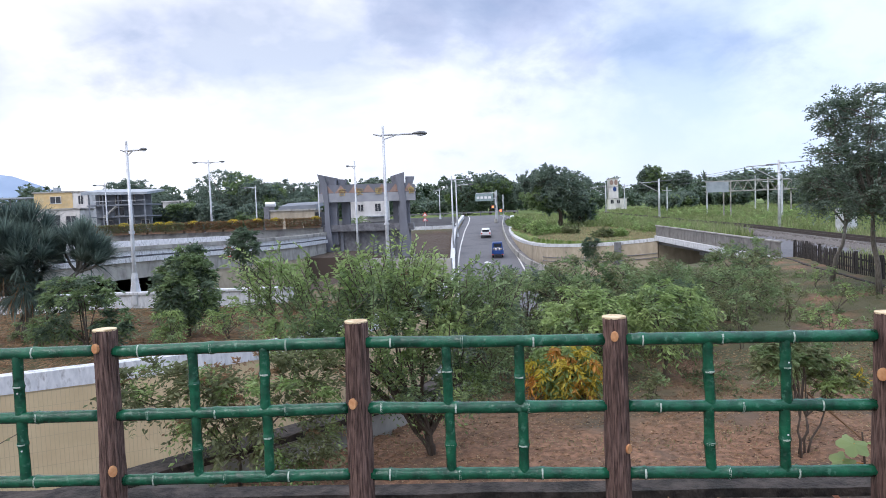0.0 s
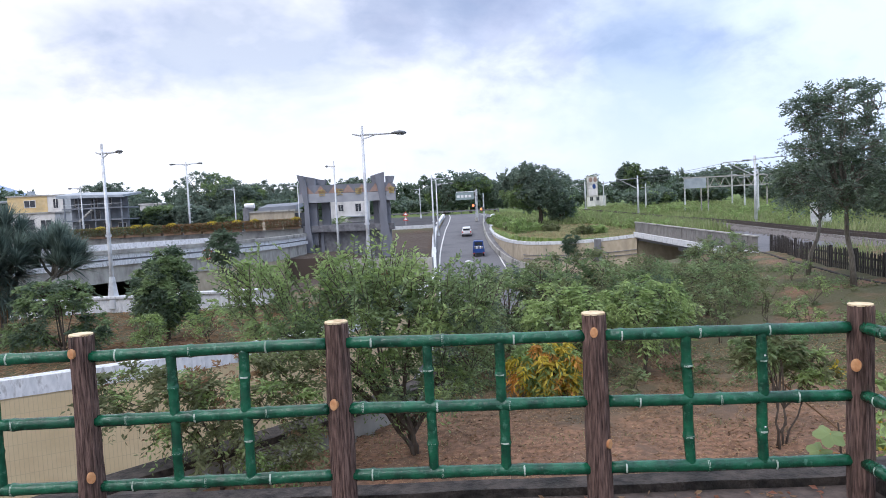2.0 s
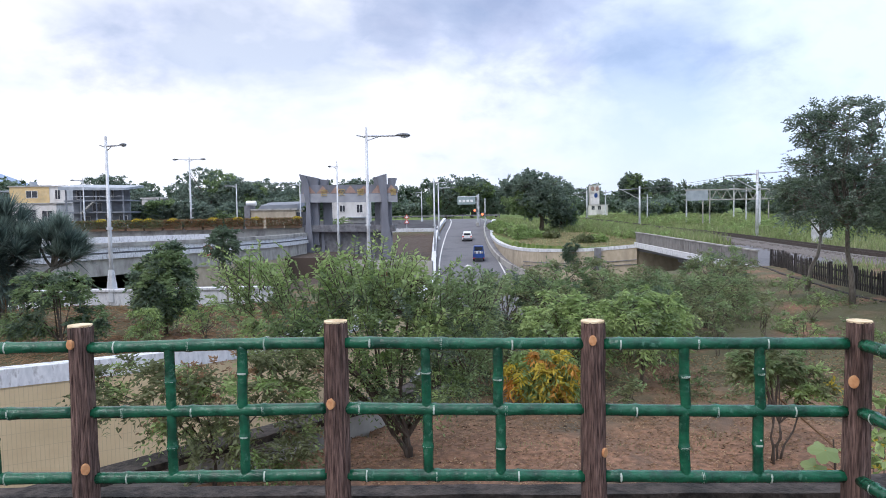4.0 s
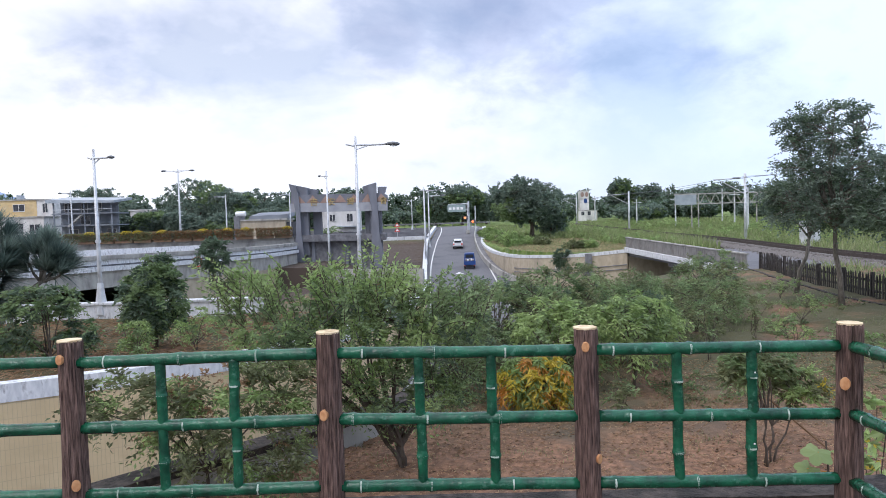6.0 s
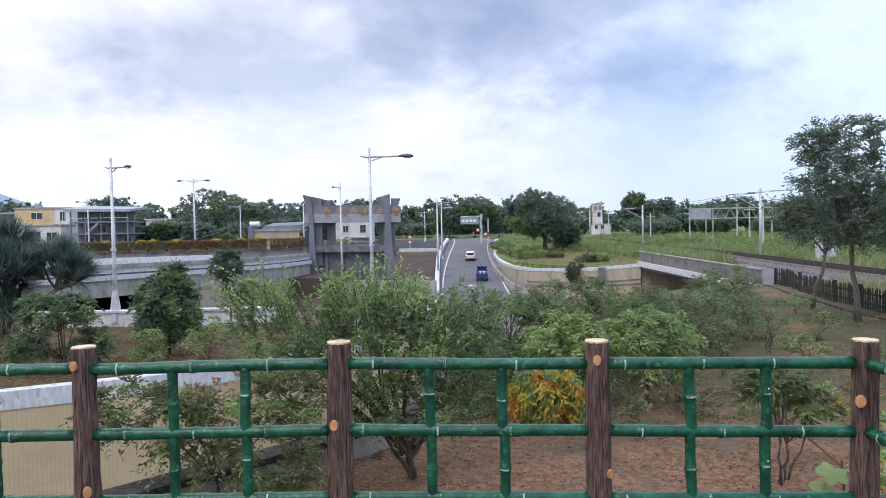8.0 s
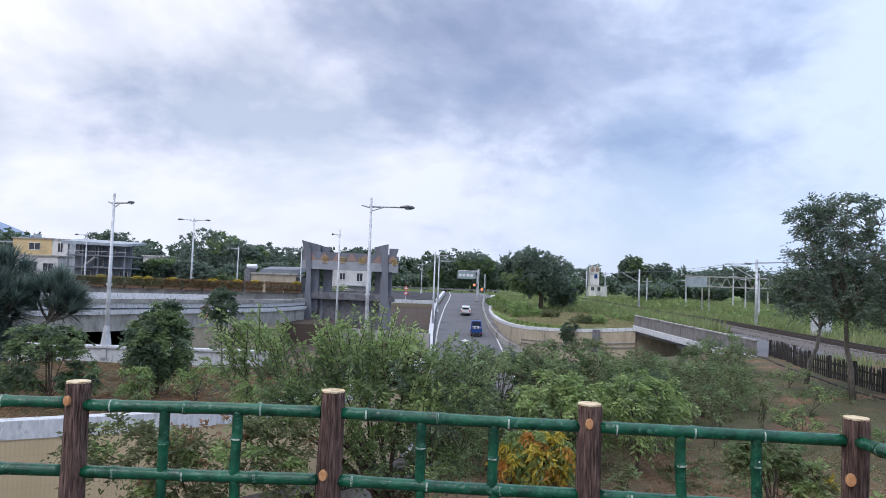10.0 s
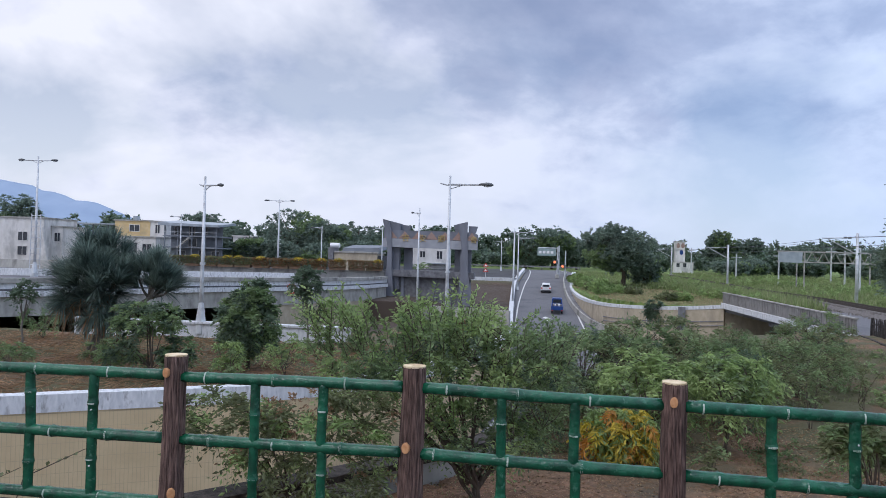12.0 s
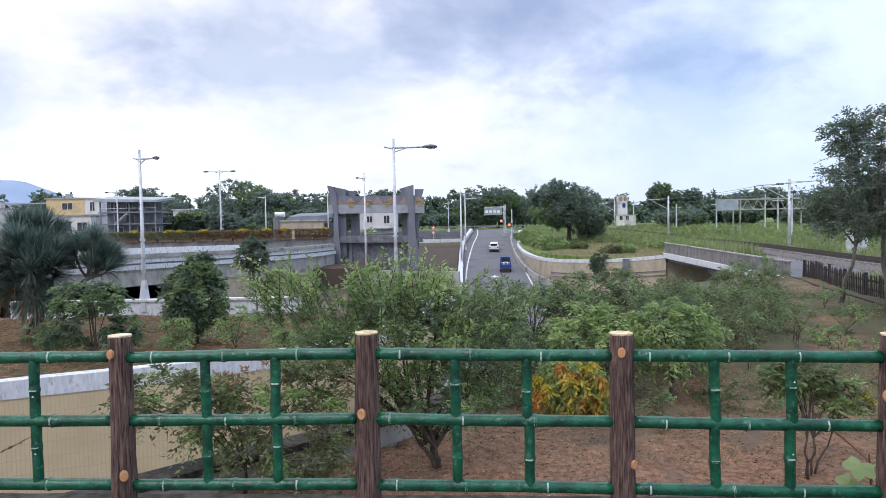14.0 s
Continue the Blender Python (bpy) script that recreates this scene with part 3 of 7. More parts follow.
def log_post(seed, m, knots, group):
    rnd = random.Random(seed)
    e = thing("log_post", "dark brown log-shaped concrete post with pale sawn top", "fence post", group, m)
    bm = bmesh.new()
    seg, rings = 72, 30
    lean = (rnd.uniform(-0.008, 0.008), rnd.uniform(-0.006, 0.006))
    vs = []
    ph = rnd.uniform(0, 50)
    for i in range(rings):
        z = POST_H * i / (rings - 1)
        row = []
        for k in range(seg):
            a = 2 * math.pi * k / seg
            ridge = noise.noise(Vector((math.cos(a) * 6.5 + ph, math.sin(a) * 6.5, z * 1.3)))
            fine = noise.noise(Vector((math.cos(a) * 11 + ph, math.sin(a) * 11, z * 3.5 + 9)))
            r = 0.066 + 0.0100 * ridge + 0.0065 * fine + 0.003 * math.sin(z * 4 + ph)
            row.append(bm.verts.new((math.cos(a) * r + lean[0] * z, math.sin(a) * r + lean[1] * z, z)))
        vs.append(row)
    for u, v in zip(vs, vs[1:]):
        for k in range(seg):
            bm.faces.new((u[k], u[(k + 1) % seg], v[(k + 1) % seg], v[k]))
    bm.faces.new(vs[0][::-1])
    bm.faces.new(vs[-1])
    part("post", bm, M["bark"], e, smooth=True)
    bm = bmesh.new()
    tube(bm, [(lean[0] * POST_H, lean[1] * POST_H, POST_H - 0.004), (lean[0] * POST_H, lean[1] * POST_H, POST_H + 0.006)], 0.0645, 32)
    part("sawn_top", bm, M["cut_wood"], e, "pale yellow sawn end")
    for kx, kz, size in knots:
        bm = bmesh.new()
        y = -math.sqrt(max(0.0, 0.066**2 - kx * kx))
        d = Vector((kx, y, 0)).normalized()
        c = Vector((kx, y, kz))
        tube(bm, [c - d * 0.02, c + d * 0.012, c + d * 0.014], [size, size, size * 0.85], 18)
        bmesh.ops.scale(bm, vec=(1, 1, 1.35), space=Matrix.Translation((0, 0, -kz)), verts=bm.verts[:])
        part("knot", bm, M["knot_wood"], e, "orange sawn branch stub")
    return e


def bamboo(name, a, b, r, nodes, parent, face=(0, -1, 0), seed=0):
    """One bamboo length with swollen joints, each with a worn pale ring mark."""
    a, b = Vector(a), Vector(b)
    rnd = random.Random(seed)
    n = 25
    L = (b - a).length
    pts, radii = [], []
    ts = sorted({i / n for i in range(n + 1)} | {t + o for t in nodes for o in (-0.012 / L, 0, 0.012 / L)})
    side = Vector((rnd.uniform(-1, 1), rnd.uniform(-1, 1), rnd.uniform(-1, 1))) * 0.0018
    for t in ts:
        swell = sum(math.exp(-(((t - q) * L / 0.014) ** 2)) for q in nodes)
        pts.append(a.lerp(b, t) + side * math.sin(t * math.pi * 2 + seed))
        radii.append(r * (1 + 0.17 * swell + 0.025 * math.sin(t * 9 + seed)))
    bm = tube(bmesh.new(), pts, radii, 20, caps=True)
    ob = part(name, bm, M["bamboo"], parent, smooth=True)
    d = (b - a).normalized()
    f = Vector(face)
    up = d.cross(f)
    for q in nodes:
        c = a.lerp(b, q) + side * math.sin(q * math.pi * 2 + seed)
        bm = bmesh.new()
        a0, a1 = rnd.uniform(-1.2, -0.6), rnd.uniform(0.5, 1.2)
        cols = []
        for k in range(9):
            an = a0 + (a1 - a0) * k / 8
            w = 0.0045 * (0.7 + 0.6 * rnd.random())
            out = (f * math.cos(an) + up * math.sin(an))
            cols.append([bm.verts.new(c + out * (r * 1.165) + d * s * w) for s in (-1, 1)] + [bm.verts.new(c + out * (r * 0.98) + d * s * w) for s in (1, -1)])
        for u, v in zip(cols, cols[1:]):
            for k in range(4):
                bm.faces.new((u[k], u[(k + 1) % 4], v[(k + 1) % 4], v[k]))
        bm.faces.new(cols[0])
        bm.faces.new(cols[-1][::-1])
        bmesh.ops.recalc_face_normals(bm, faces=bm.faces[:])
        part("joint_mark", bm, M["node_white"], ob, "worn pale joint ring")
        if name == "baluster" and rnd.random() < 0.6:
            dot = bmesh.new()
            bmesh.ops.create_icosphere(dot, subdivisions=1, radius=0.006, matrix=Matrix.Translation(c + f * (r * 1.02) + d * rnd.choice((-0.035, 0.03)) + up * rnd.uniform(-0.01, 0.01)))
            part("bolt", dot, M["white_sign"], ob, "small white bolt head")
    return ob


def build_railing():
    d = Vector((1.448, -0.0705, 0))
    p2 = Vector((-0.521, 3.896, 0))
    drop = {-1: 0.0, 0: 0.006, 1: -0.01, 2: -0.027}
    posts = [p2 + d * i + Vector((0, 0, drop.get(i, 0.0))) for i in range(-3, 3)]
    knots = {-1: [(-0.02, 1.02, 0.021), (0.028, 0.31, 0.024)], 0: [(-0.02, 0.665, 0.023)], 1: [(-0.02, 1.02, 0.021), (0.042, 0.39, 0.02)], 2: [(-0.045, 0.79, 0.026)]}
    for i, p in zip(range(-3, 3), posts):
        log_post(20 + i, Matrix.Translation(p), knots.get(i, [(0.02, 0.5, 0.022)]), "posts of the terrace railing")
    corner = posts[-1]
    side = [corner + Vector((0.012, -1.45, 0)) * k for k in (1, 2, 3, 4)]
    for i, p in enumerate(side):
        log_post(60 + i, Matrix.Translation(p), [(-0.02, 0.7, 0.022)], "posts of the terrace railing")
    spans = list(zip(posts, posts[1:])) + list(zip([corner] + side, side))
    for s, (a, b) in enumerate(spans):
        rnd = random.Random(90 + s)
        u = (b - a).normalized()
        face = Vector((u.y, -u.x, 0)) if s < 5 else Vector((-1, 0, 0))
        e = thing("bamboo_rail_panel", "glossy green bamboo-shaped rail panel with pale joints", "railing", "panels of the terrace railing", Matrix.Translation(a))
        span = (b - a).length
        sag = rnd.uniform(-0.006, 0.006)
        for z in RAILS:
            base = rnd.uniform(0.07, 0.14)
            nodes = [base + k * 0.31 + rnd.uniform(-0.03, 0.03) for k in range(3)]
            nodes = [q for q in nodes if q < 0.95]
            bamboo("rail", u * 0.055 + Vector((0, 0, z + sag)), u * (span - 0.055) + Vector((0, 0, z + rnd.uniform(-0.008, 0.008))), 0.0335, nodes, e, face, seed=s * 7 + int(z * 10))
        for q in (0.349, 0.634):
            for z0, z1 in ((RAILS[1], RAILS[0]), (RAILS[2], RAILS[1])):
                jit = rnd.uniform(-0.012, 0.012)
                bamboo("baluster", u * (q * span + jit) + Vector((0, 0, z0 + 0.004)), u * (q * span + rnd.uniform(-0.01, 0.01)) + Vector((0, 0, z1 - 0.004)), 0.0292, [0.5 + rnd.uniform(-0.08, 0.12)], e, face, seed=s * 13 + int(q * 10))


build_railing()


# ---- raised road and its walls ----
DECK_Z = -0.95
EDGE = smooth_path([(-62, 20, -0.15), (-44, 27, -0.18), (-33, 33, -0.2), (-27, 39, -0.2), (-22.3, 46.5, -0.2), (-17.5, 56, -0.35), (-14.0, 64, -0.45), (-12.4, 72, -0.5)])


def build_raised_road():
    bm = bmesh.new()
    edge = [(p[0], p[1]) for p in EDGE]
    poly = edge + [(-12.4, 100), (-200, 112), (-200, 20)]
    vs = [bm.verts.new((x, y, DECK_Z)) for x, y in poly]
    f = bm.faces.new(vs)
    if f.normal.z < 0:
        f.normal_flip()
    r = bmesh.ops.extrude_face_region(bm, geom=[f])
    bmesh.ops.translate(bm, vec=(0, 0, -0.45), verts=[v for v in r["geom"] if isinstance(v, bmesh.types.BMVert)])
    bmesh.ops.recalc_face_normals(bm, faces=bm.faces[:])
    tagged(obj("road_deck", bm, M["asphalt"]), "grey asphalt deck of the raised road", "road", kind="structure")
    bands = [("parapet_cap", 0.36, 0.0, -0.28, "concrete", "grey concrete cap of the raised road parapet"),
             ("parapet", 0.24, -0.28, -0.62, "white_wall", "white painted parapet with dark drip stains"),
             # the recess shadow is painted in with the dark concrete
             ("parapet_groove", 0.10, -0.62, -0.74, "concrete_dark", "groove below the parapet, its shadow painted as dark concrete"),
             ("deck_edge", 0.40, -0.74, -1.06, "white_wall", "white painted deck edge of the raised road"),
             ("girder", 0.20, -1.06, -2.2, "concrete", "pale concrete edge girder of the raised road")]
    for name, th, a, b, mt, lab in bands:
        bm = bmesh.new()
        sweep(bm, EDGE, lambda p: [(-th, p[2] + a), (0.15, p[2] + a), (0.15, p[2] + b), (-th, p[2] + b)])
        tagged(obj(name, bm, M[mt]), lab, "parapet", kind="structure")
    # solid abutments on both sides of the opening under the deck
    # the west wall's shade is painted in as dark concrete
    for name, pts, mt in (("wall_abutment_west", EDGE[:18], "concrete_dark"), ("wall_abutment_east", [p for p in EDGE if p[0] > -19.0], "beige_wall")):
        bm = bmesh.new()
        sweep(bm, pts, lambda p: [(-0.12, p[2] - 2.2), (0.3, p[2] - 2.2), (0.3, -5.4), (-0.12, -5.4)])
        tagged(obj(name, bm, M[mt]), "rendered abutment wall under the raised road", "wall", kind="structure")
    # added back wall, its dark colour stands for the shade under the deck
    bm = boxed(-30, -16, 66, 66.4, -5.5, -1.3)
    tagged(obj("wall_under_deck", bm, M["concrete_dark"]), "added wall behind the opening under the raised road, painted dark as shade", "wall", kind="structure")
    # median barrier that carries the planters
    bm = bmesh.new()
    sweep(bm, smooth_path([(-120, 88), (-60, 76), (-36, 72.4), (-22, 72.0), (-12.6, 74.6)]), lambda p: [(-0.25, 0.0), (0.25, 0.0), (0.4, DECK_Z - 0.05), (-0.4, DECK_Z - 0.05)])
    tagged(obj("median_barrier", bm, M["concrete"]), "pale concrete median barrier of the raised road", "barrier", kind="structure")
    bm = bmesh.new()
    sweep(bm, smooth_path([(-120, 76), (-60, 62), (-44, 57), (-36, 60), (-26, 66), (-20, 69)]), lambda p: [(-0.15, -0.35), (0.15, -0.35), (0.2, DECK_Z - 0.05), (-0.2, DECK_Z - 0.05)])
    tagged(obj("lane_barrier", bm, M["white_wall"]), "long white painted barrier between the raised lanes", "barrier", kind="structure")
    # white garden wall beyond the cutting
    bm = boxed(-21.5, -7.4, 33.4, 33.75, -3.6, -1.95, 0.02)
    tagged(obj("wall_garden", bm, M["white_wall"]), "low white garden wall with grey stains", "wall", kind="structure")
    bm = boxed(-21.55, -7.35, 33.32, 33.83, -1.95, -1.83, 0.02)
    tagged(obj("coping_garden", bm, M["white_wall"]), "white coping of the low garden wall", "wall", kind="structure")
    # wall with the earth bank beside the ramp
    bm = boxed(-12.2, 1.2, 99.6, 100.0, -3.9, -1.0, 0.03)
    tagged(obj("wall_bank", bm, M["white_wall"]), "white retaining wall behind the earth bank", "wall", kind="structure")
    bm = bmesh.new()
    vs = [bm.verts.new(p) for p in ((-12, 100.2, -1.15), (1.6, 100.2, -1.15), (4.0, 124, -0.50), (5, 140, -0.42), (-60, 150, -0.42), (-60, 112, -0.9))]
    bm.faces.new(vs)
    bmesh.ops.solidify(bm, geom=bm.faces[:], thickness=0.2)
    tagged(obj("road_side", bm, M["asphalt"]), "wide grey asphalt road joining the ramp", "road", kind="structure")
    # low bank wall nearer, across the foot of the bank
    bm = bmesh.new()
    sweep(bm, [(-7.2, 56.2, 0), (-3.4, 54.6, 0), (0.5, 53.0, 0)], lambda p: [(-0.15, -2.2), (0.15, -2.2), (0.15, -4.6), (-0.15, -4.6)])
    tagged(obj("wall_bank_foot", bm, M["concrete"]), "pale grey retaining wall at the foot of the bank", "wall", kind="structure")


build_raised_road()


# ---- rail bridge over the cutting ----
def build_rail_bridge():
    bm = boxed(17.3, 30.5, 36.5, 56.3, -1.95, -1.62)
    tagged(obj("bridge_deck", bm, M["asphalt"]), "concrete deck of the rail bridge over the cutting", "bridge", kind="structure")
    tilt = pose(17.12, 45.95, -1.355, 0.71, 0, 0)
    bm = boxed(-0.17, 0.18, -10.3, 10.4, -0.42, 0.0, 0.03, m=tilt)
    tagged(obj("bridge_edge", bm, M["white_wall"]), "streaked white edge beam of the rail bridge", "bridge", kind="structure")
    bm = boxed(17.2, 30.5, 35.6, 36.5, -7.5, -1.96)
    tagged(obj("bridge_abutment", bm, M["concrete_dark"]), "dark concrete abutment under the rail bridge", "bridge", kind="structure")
    bm = boxed(17.2, 30.5, 56.3, 57.2, -7.5, -1.7)
    tagged(obj("bridge_abutment_far", bm, M["beige_wall"]), "beige abutment under the rail bridge", "bridge", kind="structure")
    # added end wall, its dark colour stands for the shade inside the underpass
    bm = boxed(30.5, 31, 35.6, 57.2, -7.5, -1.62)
    tagged(obj("bridge_back", bm, M["concrete_dark"]), "added wall closing the underpass, painted dark as shade", "wall", kind="structure")
    e = thing("bridge_parapet", "grey ribbed metal screen along the rail bridge", "parapet", m=tilt)
    part("screen", boxed(-0.03, 0.03, -10.4, 10.4, 0.0, 0.76), M["ribbed"], e)
    part("cap", boxed(-0.08, 0.08, -10.45, 10.45, 0.76, 0.84, 0.015), M["concrete"], e, "pale capping rail")
    n = 70
    me = None
    for i in range(n):
        if me is None:
            o = part("rib", boxed(-0.055, -0.031, -0.03, 0.03, 0.02, 0.75), M["ribbed"], e)
            me = o.data
        else:
            o = new("rib", me)
            o.parent = e
        o.location = (0, -10.25 + i * 20.5 / (n - 1), 0)
    for k in range(3):
        q = thing("bridge_pier", "dark round concrete pier under the rail bridge", "pier", "piers of the rail bridge", Matrix.Translation((18.4 + 4 * k, 45.5, -6.9)))
        part("column", tube(bmesh.new(), [(0, 0, 0), (0, 0, 4.65)], 0.45, 16), M["concrete_dark"], q)
        part("cap_beam", boxed(-0.6, 0.6, -3.2, 3.2, 4.62, 4.94), M["concrete_dark"], q)


build_rail_bridge()


# ---- railway ----
TRACK = smooth_path([(27.2, 14), (26.2, 24), (25.7, 33), (26.3, 42), (28.2, 56), (30.4, 72), (31.8, 92), (32.2, 130), (32.2, 300)], 3.0)


def rail_z(y):
    return float(np.interp(y, (0, 60, 90, 170, 400), (-1.5, -1.5, -1.55, -0.55, -0.1)))


def build_railway():
    bm = bmesh.new()
    sweep(bm, TRACK, lambda p: [(-2.6, rail_z(p[1]) - 0.35), (-1.6, rail_z(p[1]) + 0.08), (1.6, rail_z(p[1]) + 0.08), (2.6, rail_z(p[1]) - 0.35)])
    tagged(obj("track_bed", bm, M["ballast"]), "grey brown stone ballast under the railway track", "track bed", kind="structure")
    e = thing("railway_track", "rusty steel rails on concrete sleepers", "railway track")
    for off in (-0.53, 0.53):
        bm = bmesh.new()
        sweep(bm, TRACK, lambda p: [(off - 0.035, rail_z(p[1]) + 0.36), (off + 0.035, rail_z(p[1]) + 0.36), (off + 0.05, rail_z(p[1]) + 0.15), (off - 0.05, rail_z(p[1]) + 0.15)])
        part("rail", bm, M["rail_steel"], e)
    dense = smooth_path([p for p in TRACK if p[1] < 135], 0.8)
    nn = side_normals(dense)
    me = None
    for p, n in zip(dense[::1], nn[::1]):
        if p[1] > 130:
            break
        m = Matrix.Translation((p[0], p[1], rail_z(p[1]))) @ Matrix.Rotation(math.atan2(n[1], n[0]), 4, "Z")
        if me is None:
            o = part("sleeper", boxed(-1.1, 1.1, -0.11, 0.11, 0.02, 0.16), M["sleeper"], e)
            me = o.data
        else:
            o = new("sleeper", me)
            o.parent = e
        o.matrix_local = m
    # loose ballast stones near the garden
    rs = np.random.RandomState(8)
    k = 5200
    i = rs.randint(0, len([p for p in TRACK if p[1] < 75]), k)
    c = np.array([p[:2] for p in TRACK])[i] + np.stack([rs.uniform(-2.7, 2.7, k), rs.uniform(-1.6, 1.6, k)], 1)
    zz = np.array([rail_z(y) for y in c[:, 1]])
    zz = zz + np.where(np.abs(c[:, 0] - np.interp(c[:, 1], [p[1] for p in TRACK], [p[0] for p in TRACK])) < 1.6, 0.08, -0.12)
    s = rs.uniform(0.05, 0.12, k)
    oct_ = np.array([(1, 0, 0), (0, 1, 0), (-1, 0, 0), (0, -1, 0), (0, 0, 0.8), (0, 0, -0.8)], float)
    V = (oct_[None] * (1 + rs.uniform(-0.35, 0.35, (k, 6, 1)))) * s[:, None, None] + np.concatenate([c, zz[:, None]], 1)[:, None]
    tri = np.array([(0, 1, 4), (1, 2, 4), (2, 3, 4), (3, 0, 4), (1, 0, 5), (2, 1, 5), (3, 2, 5), (0, 3, 5)])
    F = (tri[None] + 6 * np.arange(k)[:, None, None]).reshape(-1, 3)
    tagged(raw_mesh("ballast_stones", V.reshape(-1, 3), F, [M["ballast"]]), "loose grey brown ballast stones beside the rails", "ballast", kind="stuff")


build_railway()


def mast(x, y, h, reach, side=-1):
    z = float(land(x, y))
    e = thing("catenary_mast", "pale concrete overhead line mast with a steel cantilever", "mast", "overhead line masts", Matrix.Translation((x, y, z)))
    part("pole", tube(bmesh.new(), [(0, 0, -0.3), (0, 0, h)], [0.17, 0.125], 10), M["metal_pole"], e, smooth=True)
    part("footing", boxed(-0.5, 0.5, -0.5, 0.5, -0.3, 0.2, 0.04), M["concrete"], e)
    part("top_arm", tube(bmesh.new(), [(0, 0, h - 0.45), (side * reach, 0, h - 0.55)], 0.045, 6), M["metal_pole"], e)
    part("brace_arm", tube(bmesh.new(), [(0, 0, h - 2.1), (side * reach * 0.85, 0, h - 0.6)], 0.045, 6), M["metal_pole"], e)
    for t in (0.18, 0.3):
        part("insulator", tube(bmesh.new(), [(side * reach * t, 0, h - 0.46), (side * reach * (t + 0.09), 0, h - 0.47)], 0.10, 8), M["lamp_head"], e, "dark ribbed insulator")
    return Vector((x + side * reach * 0.9, y, z + h - 0.6)), Vector((x, y, z + h))


def wire(a, b, sag, r=0.022, n=14, name="overhead_wire", label="thin dark overhead wire above the railway"):
    pts = [a.lerp(b, i / n) - Vector((0, 0, sag * 4 * (i / n) * (1 - i / n))) for i in range(n + 1)]
    return tagged(obj(name, tube(bmesh.new(), pts, r, 4), M["wire"]), label, "wire", "overhead wires")


def build_masts():
    tips = []
    for x, y, h, reach in ((34.3, 30, 7.0, 3.4), (34.1, 71, 6.95, 3.3), (34.3, 111, 6.4, 3.3), (34.9, 150, 5.9, 3.3), (35.2, 195, 5.6, 3.3)):
        tips.append(mast(x, y, h, reach))
    for (a, c), (b, d) in zip(tips, tips[1:]):
        wire(a, b, 0.25, 0.02)
        wire(a - Vector((0, 0, 0.9)), b - Vector((0, 0, 0.9)), 0.03, 0.018)
        wire(c - Vector((0, 0, 0.3)), d - Vector((0, 0, 0.3)), 0.4, 0.02)
    for x, y, h in ((46, 95, 6.2), (52, 112, 6.0), (44.5, 118, 5.5), (58, 130, 6.5), (41, 128, 5.0), (63, 118, 5.6), (29.5, 152, 5.2), (41.5, 160, 6.0)):
        z = float(land(x, y))
        e = thing("slim_pole", "slim pale line pole standing in tall grass", "pole", "slim poles in the field", Matrix.Translation((x, y, z)))
        part("pole", tube(bmesh.new(), [(0, 0, -0.2), (0, 0, h)], [0.14, 0.10], 8), M["metal_pole"], e)
        part("crossarm", boxed(-0.9, 0.9, -0.05, 0.05, h - 0.7, h - 0.6), M["metal_pole"], e)
    # signal gantry
    z0 = float(land(45, 105))
    e = thing("signal_gantry", "grey steel truss gantry spanning the tracks", "gantry", m=Matrix.Translation((45.0, 105, z0)))
    for x in (-2.9, -1.85, 7.2):
        part("leg", tube(bmesh.new(), [(x, 0, -0.2), (x, 0, 5.6)], 0.11, 6), M["concrete"], e)
    for z in (4.1, 5.6):
        part("chord", boxed(-5.6, 8.0, -0.09, 0.09, z - 0.09, z + 0.09), M["concrete"], e)
    for i in range(17):
        x0, x1 = -5.6 + i * 0.8, -4.8 + i * 0.8
        za, zb = (4.1, 5.6) if i % 2 else (5.6, 4.1)
        part("lattice", tube(bmesh.new(), [(x0, 0, za), (x1, 0, zb)], 0.055, 5), M["concrete"], e)
    part("sign_panel", boxed(-5.5, -2.2, -0.16, -0.1, 4.0, 5.5), M["tin_roof"], e, "blank grey back of a sign panel")
    # equipment cabinet beside the track
    e = thing("equipment_cabinet", "pale grey metal cabinet beside the railway track", "cabinet", m=Matrix.Translation((33.4, 58.0, -1.68)) @ Matrix.Rotation(0.35, 4, "Z"))
    part("body", boxed(-0.75, 0.75, -0.4, 0.4, 0.12, 2.0, 0.03), M["metal_pole"], e)
    part("plinth", boxed(-0.8, 0.8, -0.45, 0.45, -0.1, 0.12), M["concrete"], e)
    for x in (-0.72, 0.02):
        part("door", boxed(x, x + 0.7, -0.425, -0.4, 0.2, 1.92, 0.01), M["metal_pole"], e)
    part("roof", boxed(-0.85, 0.85, -0.5, 0.5, 2.0, 2.1, 0.02), M["tin_roof"], e)


build_masts()


